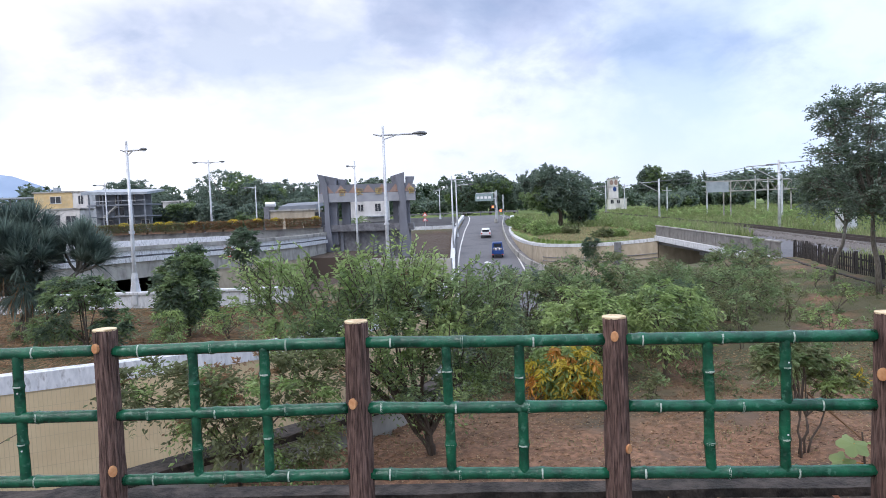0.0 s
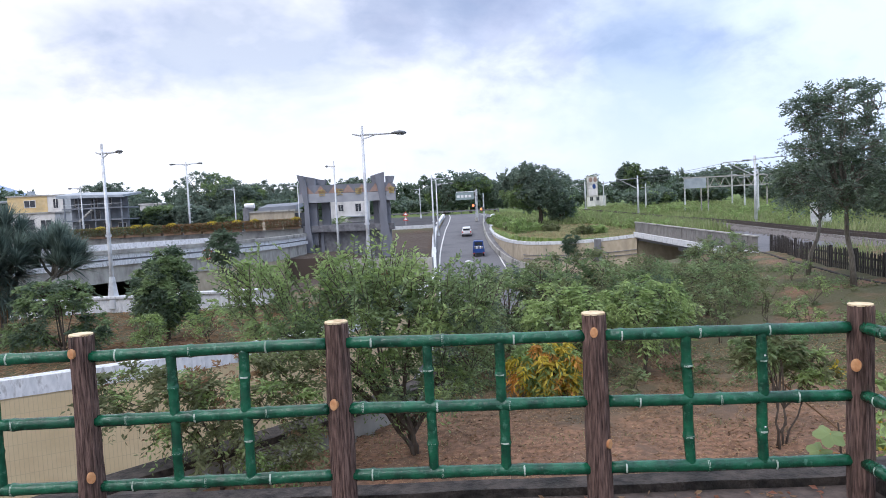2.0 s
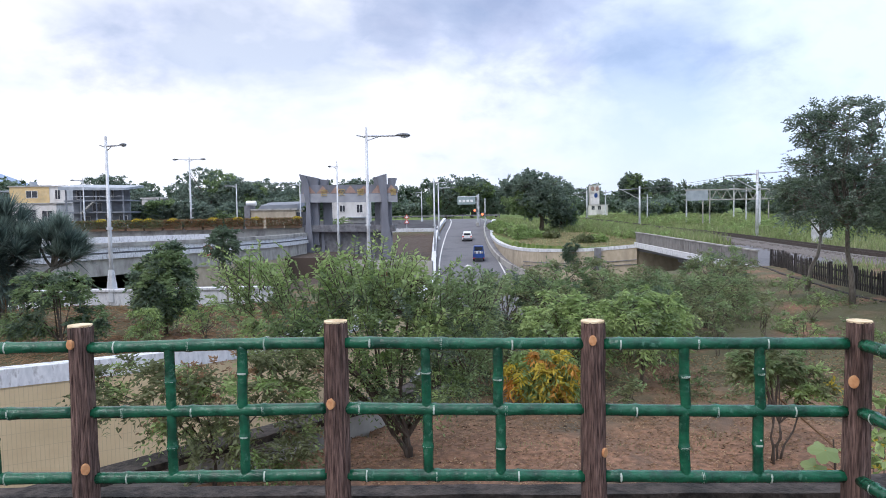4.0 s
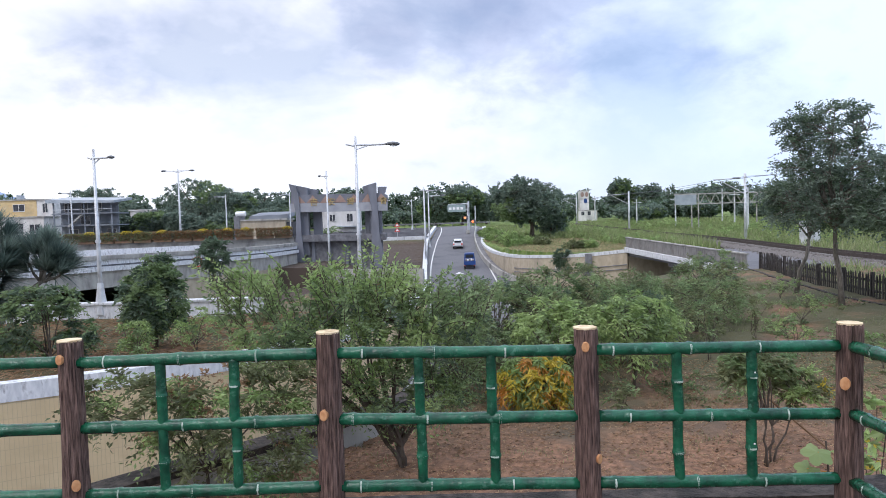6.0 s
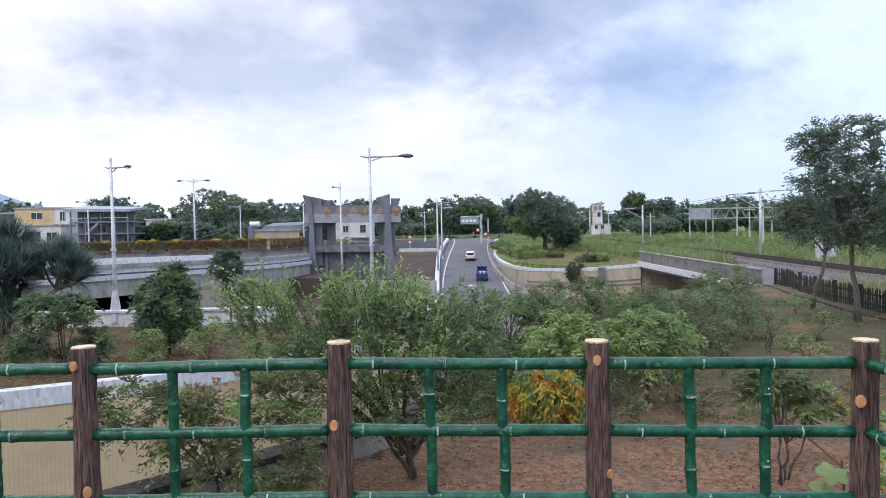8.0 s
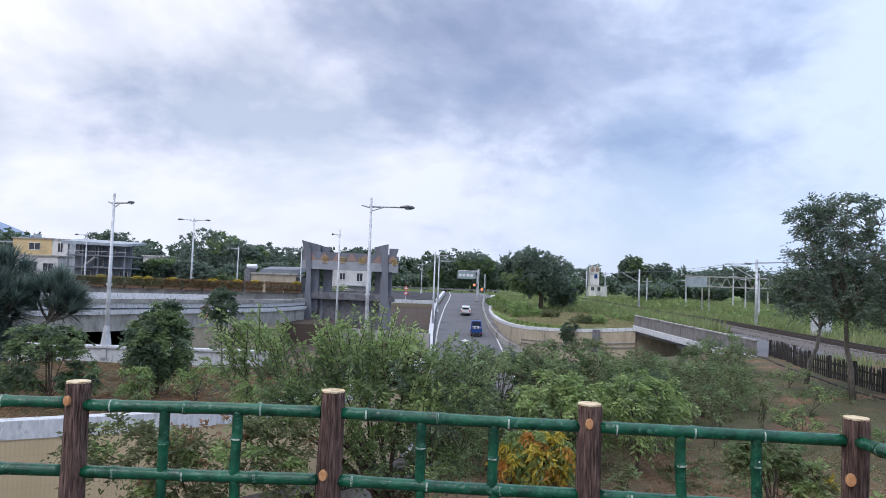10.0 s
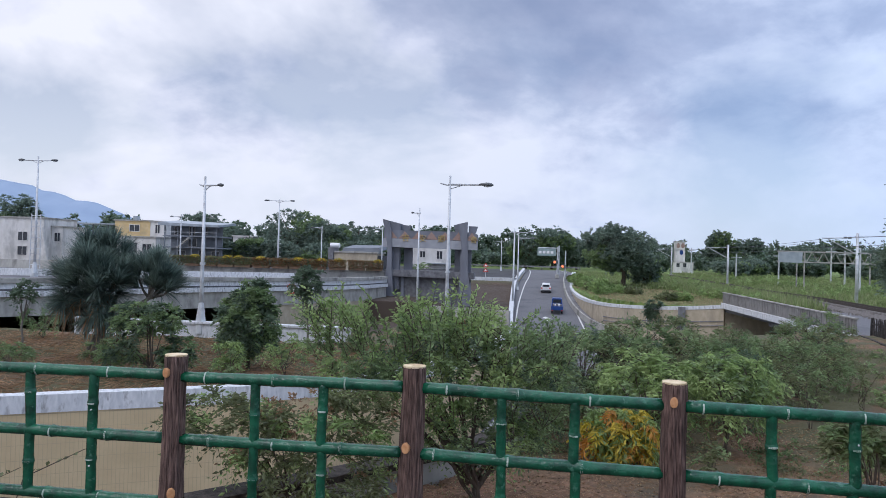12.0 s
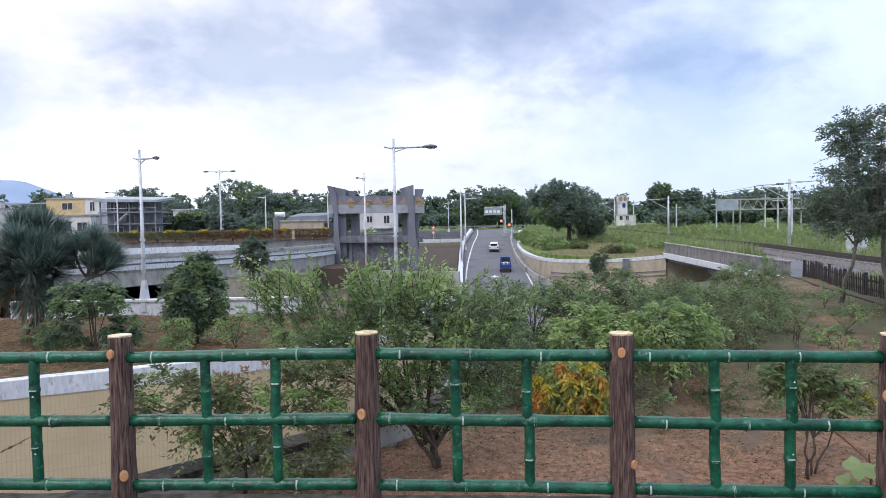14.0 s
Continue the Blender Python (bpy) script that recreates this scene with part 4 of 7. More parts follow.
# ---- street lamps ----
def street_lamp(x, y, z, h, arms, pedestal=0.0, extra=0.45, r=0.10, ladder=False, steps=False):
    e = thing("street_lamp", "tall pale metal street lamp with drooping grey head" if len(arms) == 1 else "tall pale metal street lamp with two arms", "street lamp", "street lamps along the roads", Matrix.Translation((x, y, z)))
    part("pole", tube(bmesh.new(), [(0, 0, pedestal), (0, 0, h * 0.35), (0, 0, h)], [r, r * 0.85, r * 0.5], 10), M["metal_pole"], e, smooth=True)
    part("foot", tube(bmesh.new(), [(0, 0, pedestal - 0.6), (0, 0, pedestal), (0, 0, pedestal + 0.9)], [r * 2.5, r * 2.2, r * 1.15], 8), M["metal_pole"], e, "flared pole foot")
    part("collar", tube(bmesh.new(), [(0, 0, h * 0.42), (0, 0, h * 0.42 + 0.12)], r * 1.25, 10), M["metal_pole"], e)
    for ang, length in arms:
        c, s = math.cos(radians(ang)), math.sin(radians(ang))
        z1 = h - extra
        if length < 0.6:
            part("stub_arm", tube(bmesh.new(), [(0, 0, z1 - 0.06), (c * length, s * length, z1 + 0.05)], [0.05, 0.035], 6), M["metal_pole"], e)
            continue
        arm = part("arm", tube(bmesh.new(), [(-c * 0.1, -s * 0.1, z1), (c * length * 0.75, s * length * 0.75, z1 + 0.02)], [0.06, 0.04], 7), M["metal_pole"], e)
        bm = bmesh.new()
        pts = [(c * length * f, s * length * f, z1 + 0.03 + dz) for f, dz in ((0.66, 0), (0.74, 0.03), (0.84, 0.035), (0.95, 0.0), (1.0, -0.03))]
        k = 1.0 if length > 1.4 else 0.66
        tube(bm, pts, [0.05 * k, 0.12 * k, 0.17 * k, 0.15 * k, 0.05 * k], 12)
        for v in bm.verts:
            v.co.z = z1 + 0.03 + (v.co.z - z1 - 0.03) * 0.62
        head = part("head", bm, M["lamp_head"], e, "dark grey lamp head", smooth=True)
        bm = tube(bmesh.new(), [(c * length * f, s * length * f, z1 - 0.02) for f in (0.78, 0.86, 0.95)], [0.06 * k, 0.12 * k, 0.06 * k], 10)
        for v in bm.verts:
            v.co.z = z1 - 0.045 * k + (v.co.z - z1 + 0.02) * 0.45
        part("lens", bm, M["lens"], head, "pale lamp glass", smooth=True)
        part("bracket", tube(bmesh.new(), [(c * 0.04, s * 0.04, z1 - 0.22), (c * length * 0.28, s * length * 0.28, z1 - 0.03)], 0.028, 6), M["metal_pole"], e)
    if ladder:
        for sx in (-0.45, 0.45):
            part("cage_rail", tube(bmesh.new(), [(sx, 0, 0.4), (sx * 0.9, 0, 5.0)], 0.04, 5), M["metal_pole"], e)
        for k in range(10):
            part("cage_rung", tube(bmesh.new(), [(-0.44, 0, 0.7 + k * 0.46), (0.44, 0, 0.7 + k * 0.46)], 0.03, 5), M["metal_pole"], e)
    if steps:
        for k in range(9):
            part("step_bolt", tube(bmesh.new(), [(0, 0, 1.0 + k * 0.55), (0.34, 0, 1.0 + k * 0.55)], 0.035, 5), M["metal_pole"], e)
    return e


def build_lamps():
    street_lamp(-2.93, 36.0, -2.75, 8.7, [(4, 2.25), (180, 0.5)], r=0.11)
    street_lamp(-15.0, 33.58, -2.2, 7.6, [(-6, 1.0), (174, 0.3)], pedestal=0.38, r=0.11)
    street_lamp(-29.5, 89.0, DECK_Z, 9.6, [(0, 2.05), (180, 2.05)], extra=0.25, r=0.14, steps=True)
    street_lamp(1.05, 79.0, -4.0, 9.15, [(8, 2.3), (180, 0.45)], r=0.13)
    street_lamp(1.85, 95.0, -2.9, 7.9, [(4, 2.4)], r=0.13)
    street_lamp(-7.45, 60.0, -3.2, 9.1, [(165, 0.75)], r=0.10)
    street_lamp(-36.3, 75.5, DECK_Z, 6.6, [(180, 1.3)], extra=0.3)
    street_lamp(-39.45, 55.6, DECK_Z + 0.3, 9.9, [(0, 1.75), (180, 1.75)], extra=0.4, r=0.12, ladder=True)
    street_lamp(-25.6, 96, DECK_Z, 6.5, [(180, 1.6)], extra=0.3)
    street_lamp(-17.0, 96, DECK_Z, 6.6, [(180, 1.6)], extra=0.3)
    street_lamp(-0.6, 131, -0.5, 5.6, [(180, 1.2)], extra=0.3)


build_lamps()


# ---- portal ----
def build_portal():
    e = thing("gateway_portal", "grey concrete gateway portal with flared pylons and salmon triangles", "gateway", m=Matrix.Translation((-8.0, 75.0, -0.9)))
    Y0, Y1 = -0.9, 1.6

    def slab(name, outline, y0, y1, mt, label=""):
        bm = prism(bmesh.new(), outline, lambda x, z: (x + 8.0, y0, z + 0.9), lambda x, z: (x + 8.0, y1, z + 0.9))
        return part(name, bm, M[mt], e, label)

    slab("beam", [(-13.0, 2.65), (-2.95, 2.55), (-2.95, 4.2), (-3.4, 4.4), (-13.0, 4.45)], Y0, Y1, "portal")
    slab("beam_band", [(-13.06, 2.62), (-2.9, 2.52), (-2.9, 3.42), (-13.06, 3.55)], Y0 - 0.07, Y0 + 0.02, "portal_light", "pale lower band of the beam")
    for side in "lr":
        if side == "l":
            out = [(-13.5, -3.6), (-12.8, -1.9), (-12.55, 0.2), (-12.5, 2.5), (-12.75, 4.0), (-13.12, 5.6), (-12.5, 5.45), (-12.15, 4.4), (-12.05, 2.5), (-12.0, 0.3), (-11.8, -1.9), (-11.75, -3.6)]
            back = [(-12.6, 4.4), (-12.6, 5.47), (-11.3, 5.18), (-11.3, 4.4)]
        else:
            out = [(-4.8, -3.6), (-4.75, -1.9), (-4.6, 0.3), (-4.55, 2.5), (-4.8, 4.2), (-4.95, 5.25), (-4.0, 5.5), (-4.0, 4.3), (-3.9, 2.5), (-3.85, 0.3), (-3.5, -1.9), (-3.2, -3.6)]
            back = [(-5.35, 4.4), (-5.45, 5.15), (-4.3, 5.42), (-4.3, 4.4)]
        slab("pylon_fin", out, Y0 - 0.25, Y0 + 0.35, "portal")
        slab("pylon_horn", back, -0.6, 1.3, "portal")
        x0 = -11.25 if side == "l" else -3.95
        slab("rear_horn", [(x0, 4.4), (x0, 5.12), (x0 + 0.95, 4.98 if side == "l" else 5.1), (x0 + 0.75, 4.4)], 0.5, 1.6, "portal")
    for x0, x1, y0, y1 in ((-12.35, -11.3, -0.5, 0.5), (-10.95, -10.1, 0.6, 1.6), (-4.75, -3.55, -0.5, 0.5), (-5.4, -4.85, 0.6, 1.6)):
        slab("column", [(x0, -1.9), (x1, -1.9), (x1, 2.7), (x0, 2.7)], y0, y1, "portal")
    slab("base_wall", [(-12.4, -3.7), (-3.9, -3.7), (-3.9, -0.5), (-12.4, -0.5)], -0.1, 1.7, "concrete_dark", "grey concrete wall below the platform")
    for x in (-10.9, -9.2, -7.4, -5.6):
        slab("base_rib", [(x - 0.16, -3.7), (x + 0.16, -3.7), (x + 0.16, -0.5), (x - 0.16, -0.5)], -0.35, -0.09, "portal")
    slab("platform", [(-12.8, -0.5), (-3.2, -0.6), (-3.2, 0.1), (-12.8, 0.2)], -0.95, 1.85, "concrete_dark", "dark base platform")
    slab("plinth", [(-13.2, -3.9), (-3.0, -3.9), (-3.2, -3.4), (-13.0, -3.4)], -1.2, 2.0, "concrete_dark")
    for i in range(7):
        x = -12.15 + i * 1.44
        slab("triangle_tile", [(x - 0.68, 3.56 - 0.012 * i), (x + 0.68, 3.56 - 0.012 * i), (x, 4.36)], Y0 - 0.03, Y0 + 0.01, "salmon", "salmon triangular tile panel")
    for ch, x in (("吉", -10.6), ("安", -8.75), ("鄉", -6.75), ("會", -3.3)):
        cu = bpy.data.curves.new("letter", "FONT")
        cu.body, cu.size, cu.extrude, cu.align_x = ch, 0.84, 0.04, "CENTER"
        tmp = new("letter_curve", cu)
        me = bpy.data.meshes.new_from_object(tmp.evaluated_get(bpy.context.evaluated_depsgraph_get()))
        bpy.data.objects.remove(tmp)
        me.materials.clear()
        me.materials.append(M["gold"])
        o = new("character", me)
        o.parent = e
        o["label"] = "raised gold character"
        o.matrix_local = pose(x + 8.0, Y0 - 0.1, 3.32 + 0.9, 90, 0, 0)


build_portal()


# ---- planters on the median ----
def blob_leaves(rs, centre, radius, n, size, squash=0.7):
    d = rs.normal(size=(n, 3))
    d /= np.linalg.norm(d, axis=1)[:, None]
    d[:, 2] = np.abs(d[:, 2]) * 0.9 - 0.1
    p = np.array(centre) + d * np.array([radius, radius, radius * squash]) * rs.uniform(0.75, 1.05, (n, 1))
    return leaf_quads(rs, p, d + rs.normal(0, 0.6, (n, 3)), size)


def leaf_quads(rs, p, direction, size, aspect=0.42, fold=0.25, droop=0.0):
    """Folded diamond leaves at p, along direction."""
    n = len(p)
    d = np.array(direction, float)
    d[:, 2] -= droop
    d /= np.linalg.norm(d, axis=1)[:, None] + 1e-9
    r = rs.normal(size=(n, 3))
    s = np.cross(d, r)
    s /= np.linalg.norm(s, axis=1)[:, None] + 1e-9
    u = np.cross(s, d)
    L = size * rs.uniform(0.65, 1.3, (n, 1))
    w = L * aspect * rs.uniform(0.8, 1.2, (n, 1))
    V = np.stack([p, p + d * L * 0.45 + s * w * 0.5 + u * w * fold, p + d * L, p + d * L * 0.45 - s * w * 0.5 + u * w * fold], 1)
    F = np.arange(4 * n).reshape(n, 4)
    return V.reshape(-1, 3), F


def join_leaves(name, sets, materials, parent=None, label=""):
    V, F, I, o = [], [], [], 0
    for (v, f), k in sets:
        V.append(v)
        F.append(f + o)
        I.append(np.full(len(f), k))
        o += len(v)
    return raw_mesh(name, np.concatenate(V), np.concatenate(F), materials, parent, label, np.concatenate(I))


def build_planters():
    path = smooth_path([(-37.0, 71.9), (-22, 71.4), (-12.9, 73.9)], 0.2)
    acc, nxt, k = 0.0, 0.0, 0
    for a, b in zip(path, path[1:]):
        acc += float(np.hypot(*(b - a)))
        if acc < nxt:
            continue
        nxt = acc + 1.86
        rs = np.random.RandomState(300 + k)
        e = thing("median_planter", "terracotta median planter with clipped plants and yellow flowers" if k % 2 == 0 else "terracotta median planter with clipped reddish plants", "planter", "planters on the median", Matrix.Translation((a[0], a[1], 0.0)) @ Matrix.Rotation(math.atan2(b[1] - a[1], b[0] - a[0]), 4, "Z"))
        bm = bmesh.new()
        prism(bm, [(-0.82, 0.0), (0.82, 0.0), (0.88, 0.3), (-0.88, 0.3)], lambda x, z: (x, -0.35, z), lambda x, z: (x, 0.35, z))
        part("box", bm, M["brick_box"], e)
        n = 1500
        p = np.stack([rs.uniform(-0.9, 0.9, n), rs.uniform(-0.42, 0.42, n), rs.uniform(0.22, 0.95, n)], 1)
        face = rs.randint(0, 3, n)
        p[face == 0, 1] = -0.42
        p[face == 1, 2] = 0.95
        p = p + rs.normal(0, 0.035, p.shape)
        d = rs.normal(0, 0.6, (n, 3)) + np.array([0, -0.3, 0.5])
        v, f = leaf_quads(rs, p, d, 0.15, 0.5)
        cut = int(n * (0.25 if k > 5 else 0.75))
        sets = [((v[:4 * cut], f[:cut]), 0), ((v[4 * cut:], f[:n - cut]), 1)]
        if k % 2 == 0 or rs.rand() < 0.3:
            sets.append((blob_leaves(rs, (rs.uniform(-0.5, 0.5), -0.1, 0.95), 0.5, 300, 0.13, 0.55), 2))
        pl = join_leaves("planting", sets, [M["leaf_olive"], M["leaf_rust"], M["leaf_yellow"]], e)
        pl["kind"] = "stuff"
        k += 1


build_planters()


def build_palm():
    rs = np.random.RandomState(61)
    e = thing("palm", "small feathery palm behind the gateway platform", "palm", m=Matrix.Translation((-10.3, 84.0, float(land(-10.3, 84.0)))))
    h = 2.6
    part("trunk", tube(bmesh.new(), [(0, 0, -0.2), (0.05, 0, h * 0.6), (0, 0, h)], [0.2, 0.15, 0.13], 8), M["trunk"], e)
    for k in range(13):
        an, rise = k * 2.4, rs.uniform(0.5, 1.5)
        t = np.linspace(0.05, 1, 26)
        spine = np.stack([np.cos(an) * 1.5 * t, np.sin(an) * 1.5 * t, h + rise * t * 1.3 - 1.0 * t**2.2], 1)
        q = np.repeat(spine, 2, 0)
        side = np.array([-np.sin(an), np.cos(an), 0.0])
        d = np.tile(np.stack([side, -side]), (26, 1)) * 0.8 + np.array([np.cos(an) * 0.5, np.sin(an) * 0.5, -0.25])
        V, F = leaf_quads(rs, q, d, 0.42, 0.13)
        raw_mesh("frond", V, F, [M["leaf_main"]], e)


build_palm()


# ---- buildings ----
def window(e, x0, x1, z0, z1, y, depth=0.25):
    w = part("window", boxed(x0, x1, y - 0.02, y + depth, z0, z1), M["dark_void"], e, "dark window")
    for a, b, c, d in ((x0 - 0.08, x1 + 0.08, z0 - 0.1, z0), (x0 - 0.06, x1 + 0.06, z1, z1 + 0.07), (x0 - 0.06, x0, z0, z1), (x1, x1 + 0.06, z0, z1), ((x0 + x1) / 2 - 0.03, (x0 + x1) / 2 + 0.03, z0, z1)):
        part("frame", boxed(a, b, y - 0.1, y + 0.05, c, d), M["cream"], w)
    return w


def block(e, x0, x1, y0, y1, z0, z1, mt, wins=(), roof="concrete"):
    wall = part("wall", boxed(x0, x1, y0, y1, z0, z1), M[mt], e)
    part("roof", boxed(x0 - 0.2, x1 + 0.2, y0 - 0.2, y1 + 0.2, z1, z1 + 0.22), M[roof], e)
    for a, b, c, d in wins:
        window(e, a, b, c, d, y0)


def build_buildings():
    T = Matrix.Translation
    e = thing("ochre_house", "ochre and white flat-roofed house behind the raised road", "house", m=T((-65, 118, -0.8)))
    block(e, -5.0, 1.6, 2.0, 10, 0.0, 7.3, "ochre", [(-2.2, -0.4, 5.5, 6.6)])
    block(e, 1.6, 4.2, 2.05, 10, 0.0, 7.25, "cream", [(2.6, 3.4, 5.2, 6.7)])
    block(e, -5.4, 5.3, -3.0, 1.95, 0.0, 4.3, "cream", [(-4.4, -2.6, 1.6, 3.3), (-0.8, 2.0, 1.8, 3.4), (3.0, 4.6, 1.8, 3.2)])
    part("water_tank", tube(bmesh.new(), [(-2.6, 5, 7.5), (-2.6, 5, 8.3)], 0.6, 12), M["tin_roof"], e)
    e = thing("open_frame_house", "grey three-storey house with open galleries and a tin roof", "house", m=T((-50.2, 108, -0.8)) @ Matrix.Diagonal((0.84, 0.7, 1.0, 1.0)))
    for z in (0.0, 2.7, 4.5):
        part("floor_slab", boxed(-5.4, 5.4, -0.5, 8, z, z + 0.2), M["grey_render"], e)
    bm = bmesh.new()
    prism(bm, [(-6.0, 6.35), (6.0, 6.2), (6.0, 6.55), (-6.0, 6.85)], lambda x, z: (x, -1.4, z - 0.1), lambda x, z: (x, 8.5, z + 0.5))
    part("roof", bm, M["tin_roof"], e, "pale tin roof")
    for x in (-5.2, -2.6, 0.2, 2.8, 5.0):
        part("post", boxed(x, x + 0.22, -0.4, -0.18, 0, 6.4), M["grey_render"], e)
    part("back_wall", boxed(-5.2, 5.2, 3.0, 3.3, 0, 6.4), M["grey_render"], e)
    for a, b, c, d in ((-4.4, -3.2, 4.9, 6.2), (-1.4, -0.4, 4.8, 6.2), (0.9, 2.2, 5.1, 6.2), (-3.8, -2.2, 0.6, 2.2), (0.6, 1.9, 0.4, 2.4), (3.2, 4.6, 0.8, 2.2), (-1.6, 0, 3.0, 4.2)):
        window(e, a, b, c, d, 2.98)
    bm = bmesh.new()
    for k in range(8):
        box(bm, -2.3 + k * 0.3, -1.95 + k * 0.3, -1.3, -0.5, 2.9 + k * 0.22 - 0.22, 2.9 + k * 0.22)
    part("stair", bm, M["concrete"], e)
    part("gallery_rail", boxed(-5.3, 5.3, -0.48, -0.42, 5.2, 5.28), M["metal_pole"], e)
    e = thing("beige_shed", "low beige shed with a dark tin roof and water tank", "shed", m=T((-21.5, 100.5, -0.8)))
    block(e, -3.4, 3.0, 0, 6, 0, 2.7, "beige_wall", [])
    bm = prism(bmesh.new(), [(-2.4, 2.9), (3.4, 2.9), (3.2, 3.5), (-2.0, 3.4)], lambda x, z: (x, 0.3, z), lambda x, z: (x, 6.2, z + 0.5))
    part("tin_roof", bm, M["grey_render"], e)
    part("side_block", boxed(-4.2, -3.42, -0.3, 3, 0, 3.4), M["concrete_dark"], e)
    part("water_tank", tube(bmesh.new(), [(-4.2, 1, 3.75), (-2.8, 1, 3.75)], 0.36, 12), M["white_car"], e)
    part("door", boxed(3.05, 4.4, 0.5, 4, 0, 2.4), M["dark_void"], e, "dark doorway lean-to")
    e = thing("white_house", "white two-storey house seen behind the portal", "house", m=T((-8.5, 128, -0.6)))
    block(e, -8.6, -1.9, 0, 8, 0, 4.1, "cream", [(-7.0, -6.1, 2.1, 3.2), (-3.9, -2.9, 1.9, 3.3)])
    part("canopy", boxed(-5.6, -2.2, -1.3, 0, 0.95, 1.1), M["tin_roof"], e)
    e = thing("white_apartment", "white three-storey apartment house with small windows", "house", m=T((-79.1, 109, -0.8)))
    block(e, -9, 3.2, 0, 9, 0, 6.9, "cream", [(-6.4, -5.4, 3.6, 4.6), (-1.2, 0.4, 3.2, 4.6), (-1.2, 0.4, 0.8, 2.2), (-6.6, -5.0, 0.8, 2.2)])
    block(e, 3.25, 5.2, 2, 9, 0, 5.6, "cream", [(3.8, 4.8, 3.2, 4.6)])
    bm = prism(bmesh.new(), [(2.6, 0.0), (4.2, 0.0), (3.2, 5.4), (2.6, 5.6)], lambda x, z: (x, -0.4, z), lambda x, z: (x, -0.05, z))
    part("buttress", bm, M["cream"], e)
    e = thing("grey_house", "grey house with rooftop sheds", "house", m=T((-81, 128, -0.6)))
    block(e, -6, 9.5, 0, 9, 0, 4.4, "grey_render", [(-4.4, -3, 2.0, 3.4), (-0.6, 0.8, 2.0, 3.4), (3.0, 4.5, 2.2, 3.2), (6.5, 8.0, 2.2, 3.2)])
    for x in (-1.5, 1.5, 4.5, 7.5):
        part("roof_post", boxed(x, x + 0.2, 0.5, 0.7, 4.6, 6.6), M["concrete_dark"], e)
    part("roof_canopy", boxed(-2.2, 8.4, -0.4, 6, 6.6, 6.85), M["tin_roof"], e, "pale tin roof shed")
    e = thing("lean_to", "small pale house half hidden by trees", "house", m=T((-49.4, 129, -0.8)))
    block(e, -2.2, 1.6, 0, 4, 0, 5.2, "cream", [], "cream")
    e = thing("tower_building", "distant pale tower with round marks on top", "tower", m=T((40.6, 166, -0.4)) @ Matrix.Diagonal((0.5, 0.5, 0.74, 1.0)))
    block(e, -2.1, 2.1, 0, 4, 0, 9.6, "cream", [])
    block(e, -3.4, 5.2, -3, -0.05, 0, 3.2, "cream", [(-2.4, -1.0, 1.8, 3.0), (0.6, 2.0, 1.8, 3.0)])
    for x, z, mt in ((-1.1, 8.5, "salmon"), (1.0, 8.5, "salmon"), (0.4, 6.4, "blue_car")):
        part("round_mark", tube(bmesh.new(), [(x, -0.16, z), (x, 0.0, z)], 0.8, 14), M[mt], e)


build_buildings()


# ---- mountain ----
def build_mountain():
    rs = np.random.RandomState(2)
    xs = np.linspace(-4200, -1180, 70)
    ridge = np.interp(xs, (-4200, -3000, -2300, -1880, -1640, -1530, -1440, -1180), (480, 420, 325, 240, 186, 166, 124, -30))
    ridge = ridge + rs.normal(0, 5, len(xs))
    rows = []
    for k, (t, y) in enumerate(zip((0, 0.35, 0.7, 1.0, 0.6), (2050, 2200, 2350, 2500, 2900))):
        rows.append(np.stack([xs, np.full_like(xs, y), -20 + (ridge + 20) * t + rs.normal(0, 8, len(xs)) * (0 < t < 1)], 1))
    V = np.concatenate(rows)
    n = len(xs)
    idx = np.arange(5 * n).reshape(5, n)
    F = np.stack([idx[:-1, :-1], idx[:-1, 1:], idx[1:, 1:], idx[1:, :-1]], -1).reshape(-1, 4)
    tagged(raw_mesh("backdrop", V, F, [M["mountain"]], smooth=True), "hazy blue mountain slope on the horizon", "mountain", kind="structure")


build_mountain()


def build_wall_pipes():
    """Two thin service pipes clipped along the beige ramp wall."""
    run = [p for p in RIGHT_WALL if p[1] < 68]
    nn = side_normals(run)
    for dz in (1.25, 1.6):
        e = thing("service_pipe", "thin grey service pipe along the beige wall", "pipe", "service pipes on the ramp wall")
        pts = [(p[0] - n[0] * 0.36, p[1] - n[1] * 0.36, p[2] - dz) for p, n in zip(run, nn)]
        part("pipe", tube(bmesh.new(), pts, 0.035, 6), M["concrete_dark"], e)
        for q, n in list(zip(pts, nn))[::3]:
            part("clip", boxed(-0.05, 0.05, -0.05, 0.12, -0.05, 0.05, m=Matrix.Translation(q)), M["concrete_dark"], e)


build_wall_pipes()


# ---- trees and shrubs ----
def ellipsoid_points(rs, n, centre, radii, shell=0.55):
    d = rs.normal(size=(n, 3))
    d /= np.linalg.norm(d, axis=1)[:, None]
    r = shell + (1 - shell) * rs.uniform(0, 1, (n, 1)) ** 0.7
    return np.array(centre) + d * r * np.array(radii)


